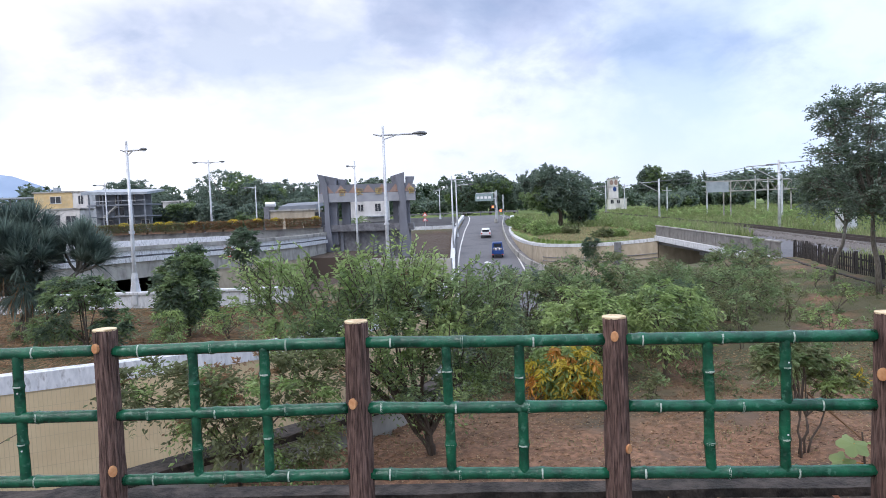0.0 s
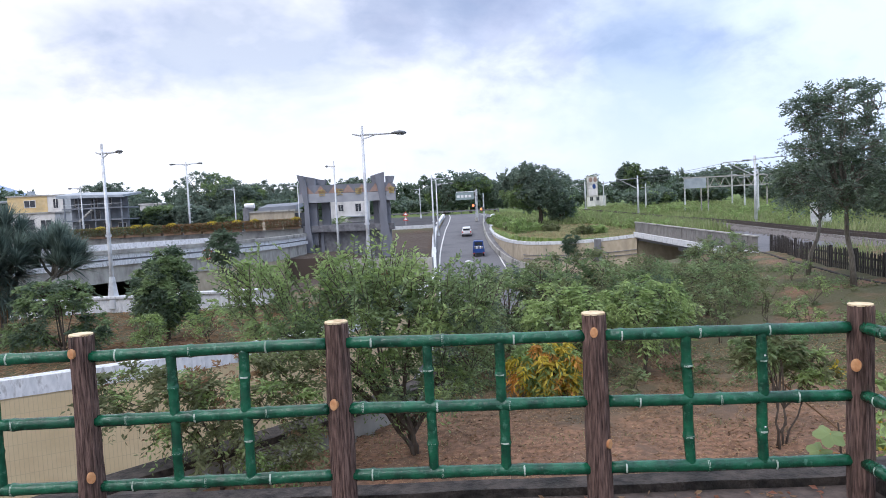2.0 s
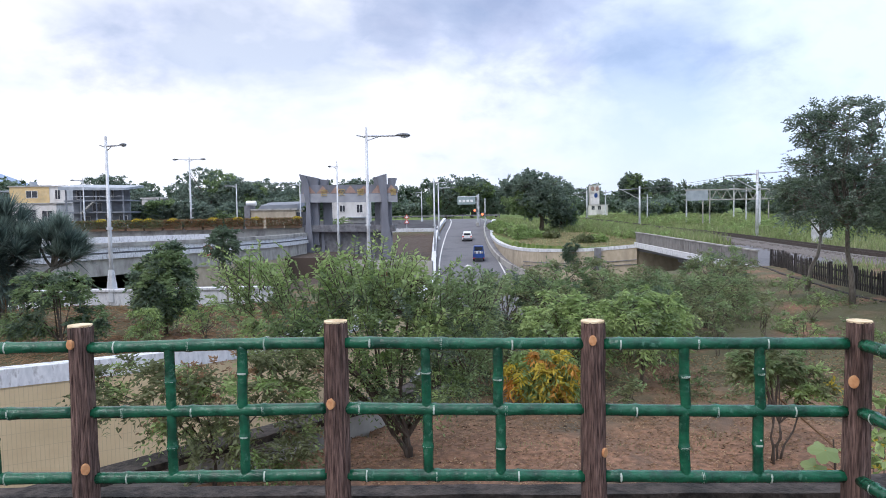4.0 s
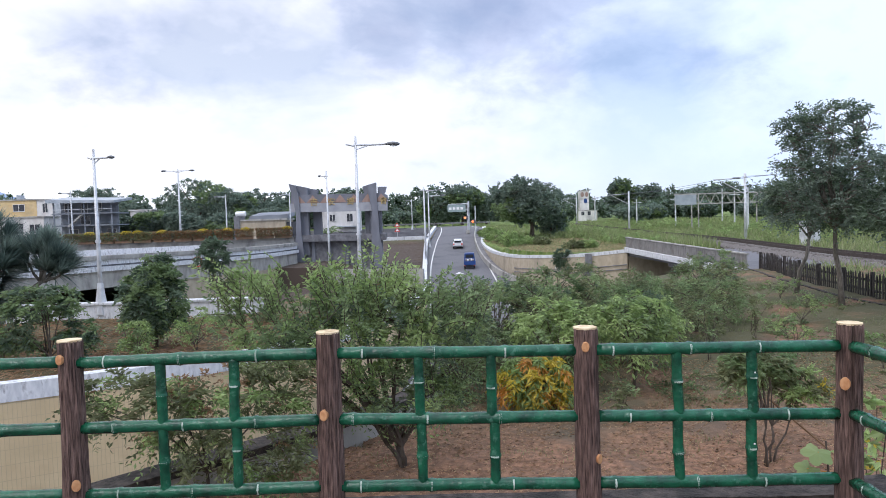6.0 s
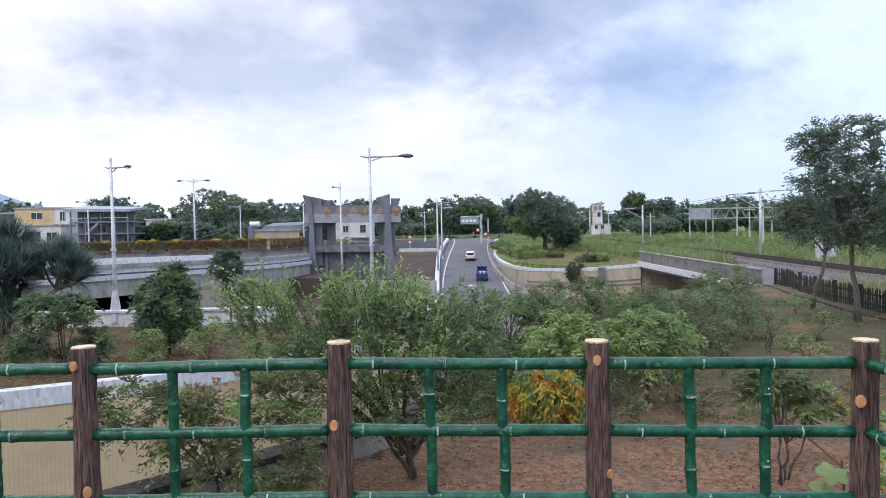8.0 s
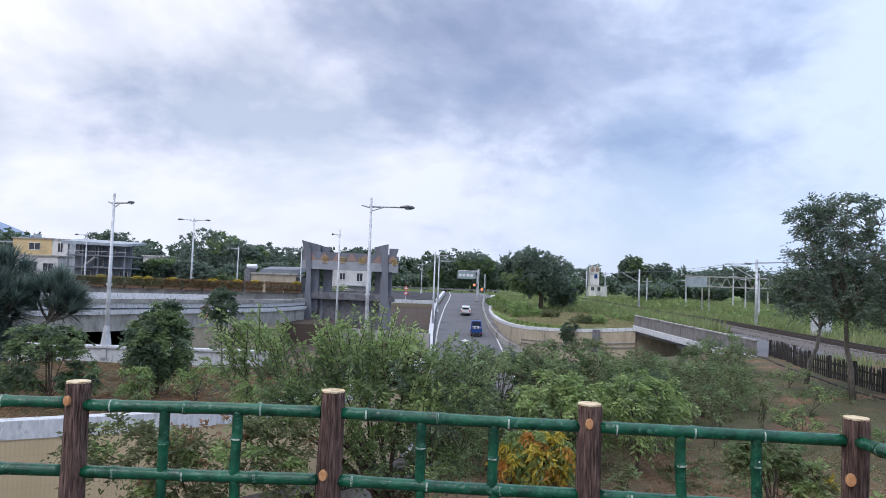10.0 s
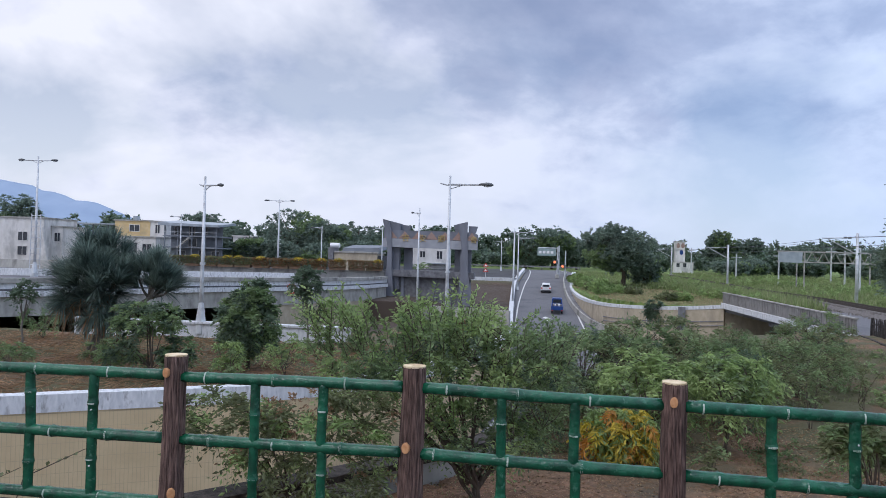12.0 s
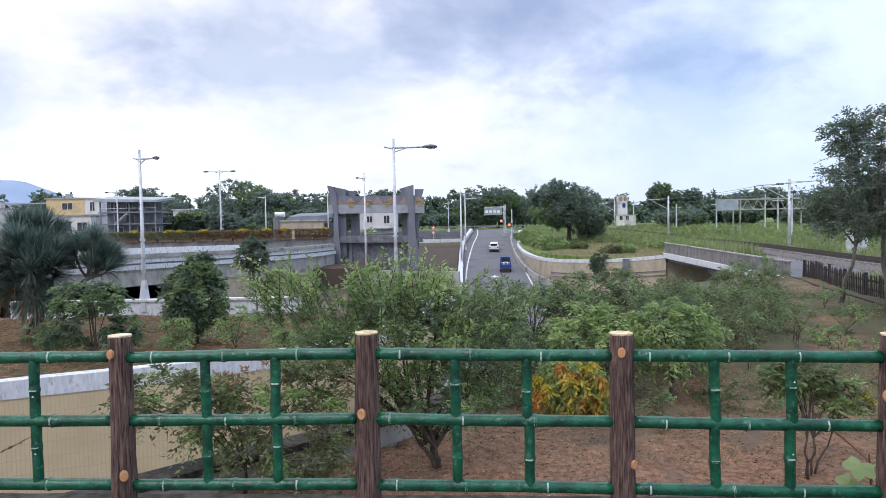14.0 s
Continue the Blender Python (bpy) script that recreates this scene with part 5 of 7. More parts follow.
def sprays(rs, centres, heart, n_twig, n_leaf, length, size, droop=0.35, up=0.25, aspect=0.4, jitter=0.12):
    """Leafy twigs that grow from cluster centres away from the heart of the crown, leaves in two ranks."""
    c = np.repeat(centres, n_twig, 0)
    out = c - np.array(heart)
    out /= np.linalg.norm(out, axis=1)[:, None] + 1e-9
    d = out * 0.7 + rs.normal(0, 0.65, c.shape)
    d[:, 2] += up
    d /= np.linalg.norm(d, axis=1)[:, None]
    L = length * rs.uniform(0.55, 1.25, (len(c), 1))
    t = (np.arange(n_leaf) + 0.6) / n_leaf
    p = c[:, None] + d[:, None] * (L * t[None])[:, :, None]
    p[:, :, 2] -= droop * (L * t[None] ** 2)
    side = np.cross(d, np.array([0, 0, 1.0]) + rs.normal(0, 0.3, d.shape))
    side /= np.linalg.norm(side, axis=1)[:, None] + 1e-9
    sgn = np.where(np.arange(n_leaf) % 2 == 0, 1.0, -1.0)
    ld = d[:, None] * 0.55 + side[:, None] * sgn[None, :, None] * 0.85 + rs.normal(0, 0.22, p.shape)
    ld[:, :, 2] -= droop * 0.7
    p = p + rs.normal(0, jitter * size, p.shape)
    return leaf_quads(rs, p.reshape(-1, 3), ld.reshape(-1, 3), size, aspect)


def limbs(rs, base, heart, centres, trunk_r, n_main, fork=0.45, wobble=0.06, thin=0.012, stems=1):
    """Trunk or stems, main limbs, and side branches out to the leaf clusters."""
    bm = bmesh.new()
    base, heart = np.array(base, float), np.array(heart, float)
    h = np.linalg.norm(heart - base)
    forkp = []
    for s in range(stems):
        off = rs.normal(0, 0.10 * (stems > 1), 3) * (1, 1, 0) * h
        f = base + (heart - base) * fork + off
        pts = [base + rs.normal(0, 0.02, 3) * (1, 1, 0) * (stems > 1) - (0, 0, 0.12), base * 0.66 + f * 0.34 + rs.normal(0, wobble, 3) * h * 0.3, base * 0.33 + f * 0.67 + rs.normal(0, wobble, 3) * h * 0.3, f]
        r = trunk_r / math.sqrt(stems)
        tube(bm, pts, [r * 1.3, r, r * 0.88, r * 0.72], 8)
        forkp.append(f)
    pick = centres[rs.choice(len(centres), min(n_main, len(centres)), replace=False)]
    nodes, rad = [], []
    for i, tip in enumerate(pick):
        f = forkp[i % stems]
        mid = f * 0.5 + tip * 0.5 + rs.normal(0, wobble, 3) * h * 0.6 + np.array([0, 0, 0.08 * h])
        q = [f, f * 0.7 + mid * 0.3, mid, mid * 0.45 + tip * 0.55, tip]
        rr = [trunk_r * k for k in (0.55, 0.46, 0.33, 0.22, 0.10)]
        tube(bm, q, [max(v, thin) for v in rr], 6, caps=False)
        nodes += q[1:]
        rad += rr[1:]
    nodes = np.array(nodes)
    for c in centres:
        dist = np.linalg.norm(nodes - c, axis=1) + 0.4 * np.maximum(0, nodes[:, 2] - c[2])
        k = int(np.argmin(dist))
        a = nodes[k]
        m = a * 0.5 + c * 0.5 + rs.normal(0, 0.04, 3) * h * 0.5
        tube(bm, [a, m, c], [max(rad[k] * 0.5, thin), max(rad[k] * 0.3, thin), thin * 0.7], 4, caps=False)
    return bm


def shoots(rs, bm, starts, heart, length, size, droop, aspect, up=0.8, n_leaf=26):
    """Long arching wands with small leaves in two ranks; their thin stems go into bm."""
    out = starts - np.array(heart)
    out /= np.linalg.norm(out, axis=1)[:, None] + 1e-9
    d = out * 0.55 + rs.normal(0, 0.3, starts.shape)
    d[:, 2] += up
    d /= np.linalg.norm(d, axis=1)[:, None]
    L = length * rs.uniform(0.6, 1.25, (len(starts), 1))
    t = (np.arange(n_leaf) + 0.5) / n_leaf
    p = starts[:, None] + d[:, None] * (L * t[None])[:, :, None]
    p[:, :, 2] -= droop * (L * t[None] ** 2)
    for row in p:
        tube(bm, [tuple(row[k]) for k in (0, n_leaf // 3, 2 * n_leaf // 3, n_leaf - 1)], [0.007, 0.005, 0.004, 0.002], 4, caps=False)
    side = np.cross(d, np.array([0, 0, 1.0]) + rs.normal(0, 0.5, d.shape))
    side /= np.linalg.norm(side, axis=1)[:, None] + 1e-9
    sgn = np.where(np.arange(n_leaf) % 2 == 0, 1.0, -1.0)
    ld = d[:, None] * 0.45 + side[:, None] * sgn[None, :, None] * 0.9 + rs.normal(0, 0.2, p.shape)
    return leaf_quads(rs, p.reshape(-1, 3), ld.reshape(-1, 3), size, aspect)


def tree(name, label, category, base, heart, blobs, seed, trunk_r, n_main, leaf_sets, bark="trunk_dark", fork=0.45, group="", thin=0.012, stems=1, wands=()):
    """wands: (material, centre, radii, number, length, leaf size); blobs: (centre, radii, number of clusters), relative to base; leaf_sets: (material, share, twigs, leaves, twig length, leaf size, droop, aspect)."""
    rs = np.random.RandomState(seed)
    e = thing(name, label, category, group, Matrix.Translation(base))
    C = np.concatenate([ellipsoid_points(rs, n, c, r, 0.45) for c, r, n in blobs])
    hz = np.array(heart, float)
    wood = limbs(rs, (0, 0, 0), hz, C, trunk_r, n_main, fork, thin=thin, stems=stems)
    sets, mats = [], []
    for mt, c, rad, n, length, sz in wands:
        sets.append((shoots(rs, wood, ellipsoid_points(rs, n, c, rad, 0.3), hz, length, sz, 0.3, 0.42), len(mats)))
        mats.append(M[mt])
    part("trunk", wood, M[bark], e, smooth=True)
    order = rs.permutation(len(C))
    start = 0
    for mt, share, tw, nl, tl, sz, dr, asp in leaf_sets:
        n = max(1, int(round(share * len(C))))
        sel = C[order[start:start + n]]
        start += n
        if len(sel):
            sets.append((sprays(rs, sel, hz, tw, nl, tl, sz, dr, aspect=asp), len(mats)))
            mats.append(M[mt])
    crown = join_leaves("crown", sets, mats, e)
    crown["kind"] = "stuff"
    return e


def build_near_plants():
    tree("garden_tree", "broad mid-green garden tree with arching shoots of small pinnate leaves", "tree", (-0.3, 10.3, -2.0), (-0.3, 0.1, 1.2),
         [((-0.4, 0, 1.95), (1.4, 1.0, 0.5), 120), ((-1.75, -0.1, 1.95), (0.8, 0.6, 0.4), 26), ((0.8, 0.1, 1.9), (0.6, 0.7, 0.5), 34), ((0.0, 0, 1.2), (1.0, 0.85, 0.42), 70), ((-0.3, 0, 2.5), (1.1, 0.8, 0.35), 40)],
         11, 0.065, 26, [("leaf_main", 0.62, 8, 12, 0.36, 0.066, 0.45, 0.42), ("leaf_bright", 0.22, 8, 12, 0.40, 0.070, 0.55, 0.42), ("leaf_dark", 0.15, 9, 10, 0.32, 0.062, 0.4, 0.42), ("leaf_red", 0.004, 22, 9, 0.22, 0.07, 0.4, 0.42)], fork=0.3, thin=0.006, stems=3,
         wands=[("leaf_main", (-0.4, 0, 2.35), (1.4, 0.8, 0.3), 70, 0.66, 0.080), ("leaf_bright", (-0.6, 0, 2.55), (1.0, 0.6, 0.25), 62, 0.80, 0.085), ("leaf_bright", (-2.0, 0, 2.55), (0.65, 0.4, 0.3), 44, 0.80, 0.085), ("leaf_main", (-2.0, 0, 2.2), (0.7, 0.4, 0.3), 26, 0.55, 0.078), ("leaf_main", (0.8, 0, 2.2), (0.6, 0.6, 0.3), 40, 0.72, 0.080), ("leaf_bright", (-0.5, -0.5, 1.9), (1.6, 0.6, 0.5), 60, 0.45, 0.075)])
    tree("garden_tree", "sparse olive-green young tree beside the dark coping", "tree", (-2.95, 9.45, -2.05), (0.1, -0.2, 1.1),
         [((-0.75, -0.3, 1.55), (0.7, 0.6, 0.42), 26), ((0.35, -0.3, 1.5), (0.75, 0.6, 0.45), 34), ((1.0, -0.2, 1.65), (0.55, 0.5, 0.35), 20), ((-0.3, -0.3, 0.95), (0.65, 0.5, 0.35), 18), ((0.85, -0.3, 0.85), (0.7, 0.5, 0.4), 24)],
         12, 0.028, 9, [("leaf_olive", 0.55, 9, 11, 0.38, 0.085, 0.5, 0.40), ("leaf_bright", 0.28, 8, 12, 0.36, 0.078, 0.65, 0.40), ("leaf_dry", 0.17, 4, 10, 0.30, 0.066, 0.5, 0.42)], fork=0.4, thin=0.004)
    tree("coloured_shrub", "small shrub with yellow, orange and green hanging leaves", "shrub", (2.15, 13.1, -2.0), (0, 0, 0.5),
         [((0.05, 0, 0.64), (0.72, 0.5, 0.46), 84)], 13, 0.03, 12,
         [("leaf_bright", 0.48, 6, 9, 0.28, 0.14, 1.3, 0.32), ("leaf_yellow", 0.36, 6, 9, 0.28, 0.14, 1.3, 0.32), ("leaf_orange", 0.16, 6, 9, 0.26, 0.14, 1.3, 0.32)], fork=0.3, thin=0.006, stems=4)
    tree("young_tree", "young tree with whorled green leaves in bare soil", "tree", (5.0, 9.85, -2.0), (0.05, 0, 1.15),
         [((-0.28, 0, 1.42), (0.36, 0.34, 0.24), 26), ((0.05, 0, 1.45), (0.32, 0.3, 0.25), 22)], 14, 0.026, 8,
         [("leaf_olive", 0.45, 8, 9, 0.17, 0.105, 0.5, 0.36), ("leaf_main", 0.55, 8, 9, 0.17, 0.105, 0.5, 0.36)], fork=0.5, thin=0.006, stems=2)
    tree("young_tree", "young tree with yellow-green new leaves", "tree", (5.12, 9.95, -2.0), (0.25, 0, 1.05),
         [((0.42, 0, 1.12), (0.34, 0.3, 0.22), 26)], 15, 0.022, 7, [("leaf_olive", 0.6, 8, 9, 0.16, 0.10, 0.45, 0.36), ("leaf_yellow", 0.06, 6, 7, 0.13, 0.09, 0.4, 0.36), ("leaf_bright", 0.34, 7, 8, 0.15, 0.10, 0.4, 0.36)], fork=0.5, thin=0.006, stems=2)
    fine = [("leaf_main", 0.55, 7, 10, 0.36, 0.085, 0.4, 0.42), ("leaf_olive", 0.3, 7, 10, 0.36, 0.085, 0.4, 0.42), ("leaf_dark", 0.15, 7, 9, 0.32, 0.085, 0.35, 0.42)]
    lush = [("leaf_bright", 0.75, 5, 10, 0.40, 0.13, 0.85, 0.36), ("leaf_main", 0.25, 5, 10, 0.36, 0.11, 0.6, 0.38)]
    grey = [("leaf_main", 0.6, 6, 10, 0.40, 0.085, 0.35, 0.42), ("leaf_olive", 0.4, 6, 10, 0.40, 0.085, 0.4, 0.42)]
    rows = [(0.75, 14.2, 0.85, 1.5, fine, 50), (2.3, 16.2, 1.35, 2.05, fine, 80), (3.75, 17.2, 1.4, 2.15, fine, 90), (2.9, 14.4, 0.95, 1.75, lush, 50), (4.45, 14.3, 0.95, 1.85, lush, 55), (5.3, 18.4, 1.5, 1.75, grey, 80),
            (6.75, 19.2, 1.5, 1.6, grey, 80), (8.3, 20.6, 1.4, 1.4, grey, 64), (9.8, 22.5, 1.2, 1.2, grey, 40), (5.2, 16.2, 0.9, 1.55, fine, 45), (7.2, 24.0, 1.6, 1.5, grey, 60), (10.9, 26, 1.4, 1.5, fine, 50), (12.6, 29.5, 1.4, 1.4, fine, 45), (2.0, 17.9, 1.2, 1.9, fine, 60)]
    for i, (x, y, r, h, ls, n) in enumerate(rows):
        z = float(land(x, y))
        kind = "bright yellow-green" if ls is lush else ("soft green" if ls is grey else "mid-green")
        tree("garden_shrub", f"{kind} spreading shrub tree on dry soil", "shrub", (x, y, z), (0, 0, h * 0.6), [((0, 0, h * (0.78 if ls is lush else 0.66)), (r, r * 0.9, h * (0.24 if ls is lush else 0.34)), n), ((0.3 * r, 0, h * 0.95), (r * 0.45, r * 0.5, h * 0.16), n // 6), ((-0.4 * r, 0.1, h * 0.9), (r * 0.4, r * 0.4, h * 0.2), n // 7), ((0.1 * r, -0.2, h * (0.5 if ls is lush else 0.3)), (r * 0.9, r * 0.7, h * (0.12 if ls is lush else 0.22)), n // 4)], 40 + i, 0.05, 12, ls, fork=0.35, group="shrubs of the garden", thin=0.008, stems=1 + i % 3)
    small = [(6.3, 12.6, 0.35, 0.7), (7.6, 14.9, 0.5, 0.8), (9.2, 16.6, 0.7, 1.0), (8.6, 12.2, 0.4, 0.6), (10.3, 15.0, 0.6, 0.7), (7.2, 17.0, 0.4, 1.2), (11.5, 20.5, 0.7, 0.9), (9.4, 19.0, 0.35, 1.3), (12.8, 17.2, 0.4, 0.6), (3.6, 12.4, 0.3, 0.55), (13.4, 25.2, 0.6, 0.7)]
    for i, (x, y, r, h) in enumerate(small):
        tree("small_shrub", "small thin shrub with sparse leaves on the garden slope", "shrub", (x, y, float(land(x, y))), (0, 0, h * 0.6), [((0, 0, h * 0.75), (r, r, h * 0.35), 12)], 70 + i, 0.018, 7,
             [("leaf_olive" if i % 2 else "leaf_bright", 0.7, 4, 9, 0.24, 0.09, 0.5, 0.38), ("leaf_main", 0.3, 4, 8, 0.24, 0.085, 0.4, 0.4)], fork=0.3, group="small shrubs of the garden", thin=0.006, stems=3)


build_near_plants()


def build_left_plants():
    tree("dark_shrub_tree", "dense dark green shrub tree beyond the cutting", "tree", (-9.4, 25.2, -2.7), (0, 0, 1.7), [((0, 0, 1.75), (1.2, 1.1, 1.15), 150), ((0.1, 0, 2.75), (0.7, 0.7, 0.55), 40)], 81, 0.07, 16,
         [("leaf_dark", 0.5, 7, 9, 0.36, 0.17, 0.5, 0.42), ("leaf_main", 0.5, 7, 9, 0.36, 0.16, 0.5, 0.42)], fork=0.3, thin=0.01)
    tree("garden_shrub", "olive shrub in dry soil beside the cutting", "shrub", (-11.9, 22.6, -2.7), (0, 0, 1.3), [((-0.1, 0, 1.95), (1.15, 0.9, 0.7), 62), ((1.0, 0, 1.0), (0.75, 0.6, 0.5), 26), ((-0.8, 0, 0.9), (0.8, 0.6, 0.45), 20)], 82, 0.05, 12,
         [("leaf_main", 0.6, 7, 9, 0.36, 0.16, 0.7, 0.40), ("leaf_dark", 0.4, 7, 9, 0.34, 0.15, 0.6, 0.42)], fork=0.3, thin=0.008, group="shrubs beyond the cutting", stems=2)
    for i, (x, y, r, h, mt) in enumerate(((-7.6, 21.9 + 2.2, 0.9, 1.3, "leaf_bright"), (-9.2, 23.0, 0.6, 1.1, "leaf_bright"), (-13.6, 23.2, 0.8, 1.1, "leaf_olive"), (-16.8, 22.5, 0.7, 0.9, "leaf_main"), (-19.5, 24, 0.8, 1.2, "leaf_dark"), (-17.9, 30, 0.9, 1.3, "leaf_dark"), (-21.5, 31.0, 1.1, 1.4, "leaf_main"), (-11.8, 31.5, 0.8, 1.0, "leaf_main"), (-6.4, 30.8, 0.5, 0.7, "leaf_olive"), (-3.0, 33.2, 1.2, 1.6, "leaf_main"))):
        tree("garden_shrub", "leafy low shrub in dry grass beyond the cutting", "shrub", (x, y, float(land(x, y))), (0, 0, h * 0.6), [((0, 0, h * 0.7), (r, r, h * 0.4), 26)], 90 + i, 0.03, 9,
             [(mt, 0.7, 6, 10, 0.34, 0.12, 0.6, 0.36), ("leaf_main", 0.3, 6, 9, 0.3, 0.11, 0.5, 0.4)], fork=0.3, thin=0.008, group="shrubs beyond the cutting", stems=3)
    tree("slender_tree", "slender young tree in front of the abutment", "tree", (-8.7, 30.5, -2.7), (0, 0, 2.4), [((-0.15, 0, 3.1), (0.75, 0.7, 0.75), 50), ((0.2, 0, 1.9), (0.5, 0.4, 0.4), 10)], 110, 0.045, 9,
         [("leaf_dark", 1.0, 7, 9, 0.32, 0.15, 0.5, 0.45)], bark="trunk", fork=0.6, thin=0.01)
    tree("slender_tree", "slender young tree with thin crown in dry grass", "tree", (-20.5, 28.2, -2.7), (0, 0, 1.9), [((0, 0, 2.4), (0.5, 0.5, 0.5), 22)], 111, 0.045, 7, [("leaf_dark", 1.0, 6, 8, 0.3, 0.14, 0.5, 0.45)], bark="trunk", fork=0.65, thin=0.01)
    # screw pine: rosettes of long strap leaves on forked stems with prop roots
    rs = np.random.RandomState(7)
    e = thing("screw_pine", "large dark screw pine with long spiky leaves and prop roots", "tree", m=Matrix.Translation((-15.72, 25.8, -2.7)))
    heads = np.concatenate([ellipsoid_points(rs, 62, (0.1, 0, 3.4), (1.25, 1.2, 1.1), 0.25), ellipsoid_points(rs, 34, (2.15, 0.4, 3.3), (0.9, 0.8, 0.85), 0.2), ellipsoid_points(rs, 36, (-0.1, 0, 2.25), (1.45, 1.2, 0.6), 0.4)])
    bm = bmesh.new()
    for a, b, r in (((0, 0, -0.1), (0.1, 0, 1.6), 0.13), ((0.1, 0, 1.5), (0.2, 0, 3.0), 0.12), ((0.1, 0, 1.4), (2.1, 0.3, 2.6), 0.09), ((0.05, 0, 1.2), (-1.0, 0, 2.4), 0.08), ((0.1, 0, 1.6), (1.0, 0.2, 3.2), 0.08)):
        a, b = Vector(a), Vector(b)
        tube(bm, [a, a.lerp(b, 0.5) + Vector((0.05, 0, -0.08)), b], [r * 1.2, r, r * 0.8], 8)
    for k in range(9):
        an = k * 0.7
        tube(bm, [(0.08, 0, 1.0 + 0.05 * k), (math.cos(an) * 0.3, math.sin(an) * 0.3, 0.5), (math.cos(an) * 0.5, math.sin(an) * 0.5, -0.1)], 0.025, 5)
    for h in heads[::3]:
        base = Vector((0.15, 0, 2.4)) if h[0] < 1.3 else Vector((1.9, 0.3, 2.5))
        tube(bm, [base, base.lerp(Vector(h), 0.55) + Vector((0, 0, -0.1)), Vector(h)], [0.06, 0.05, 0.045], 5)
    part("trunk", bm, M["trunk"], e, smooth=True)

    def blades(heads, heart, n, length, width, dirspread, droop):
        c = np.repeat(heads, n, 0)
        out = c - np.array(heart)
        out /= np.linalg.norm(out, axis=1)[:, None]
        d = out * 0.85 + rs.normal(0, dirspread, c.shape) + np.array([0, 0, 0.4])
        d /= np.linalg.norm(d, axis=1)[:, None]
        L = length * rs.uniform(0.6, 1.15, (len(c), 1))
        s = np.cross(d, np.array([0, 0, 1.0]) + rs.normal(0, 0.2, d.shape))
        s /= np.linalg.norm(s, axis=1)[:, None]
        rows = []
        for t, w in ((0, 0.8), (0.35, 1.0), (0.7, 0.7), (1.0, 0.08)):
            p = c + d * L * t
            p[:, 2] -= (droop * L[:, 0] * t**2.4)
            rows += [p - s * width * w / 2, p + s * width * w / 2]
        V = np.stack(rows, 1)
        k = np.array([(0, 1, 3, 2), (2, 3, 5, 4), (4, 5, 7, 6)])
        F = (k[None] + 8 * np.arange(len(c))[:, None, None]).reshape(-1, 4)
        return V.reshape(-1, 3), F

    low = heads[heads[:, 2] < 2.5]
    crown = join_leaves("crown", [(blades(heads[:62], (0.1, 0, 2.6), 150, 1.15, 0.036, 0.36, 0.2), 0), (blades(heads[62:96], (2.15, 0.4, 2.6), 140, 1.0, 0.034, 0.36, 0.2), 0), (blades(heads[96:], (0.1, 0, 2.5), 90, 0.8, 0.036, 0.45, 0.25), 0), (blades(low, (0.3, 0, 2.6), 6, 0.8, 0.04, 0.6, 1.2), 1)], [M["leaf_pandan"], M["leaf_dry"]], e)
    crown["kind"] = "stuff"


build_left_plants()


def build_right_trees():
    ls = [("leaf_rail", 0.6, 7, 11, 0.48, 0.105, 0.3, 0.45), ("leaf_dark", 0.4, 7, 11, 0.45, 0.11, 0.35, 0.45)]
    tree("boundary_tree", "airy dark green tree with a grey trunk beside the picket fence", "tree", (14.1, 22.6, -1.6), (-0.35, 0, 3.9),
         [((-0.6, 0, 3.0), (1.7, 1.4, 0.4), 60), ((-0.3, 0, 3.6), (2.1, 1.6, 0.5), 100), ((-1.9, 0, 3.8), (0.9, 0.9, 0.4), 26), ((-0.1, 0, 4.5), (1.9, 1.5, 0.6), 84), ((-0.5, 0, 5.4), (1.6, 1.3, 0.5), 60), ((-0.3, 0, 6.2), (1.5, 1.1, 0.4), 34), ((-1.4, 0, 5.9), (0.7, 0.6, 0.35), 14)], 121, 0.085, 22, ls, bark="trunk", fork=0.66, thin=0.014, group="trees beside the picket fence")
    tree("boundary_tree", "leaning grey-trunked tree beside the picket fence", "tree", (14.55, 26.2, -1.55), (0.85, 0, 3.4), [((0.7, 0, 3.5), (1.9, 1.6, 0.6), 50), ((1.1, 0, 4.6), (1.6, 1.4, 0.7), 40)], 122, 0.075, 14, ls, bark="trunk", fork=0.6, thin=0.014, group="trees beside the picket fence")
    tree("boundary_tree", "forked grey-trunked tree beside the picket fence", "tree", (14.3, 20.1, -1.6), (0.5, 0, 2.9), [((0.7, 0, 3.1), (1.9, 1.4, 0.6), 90), ((1.5, 0, 4.6), (1.6, 1.4, 0.8), 70), ((0.2, 0, 4.3), (0.9, 0.9, 0.6), 36), ((0.6, 0, 2.7), (1.4, 1.1, 0.4), 40)], 123, 0.07, 16, ls, bark="trunk", fork=0.68, thin=0.014, stems=2, group="trees beside the picket fence")


build_right_trees()


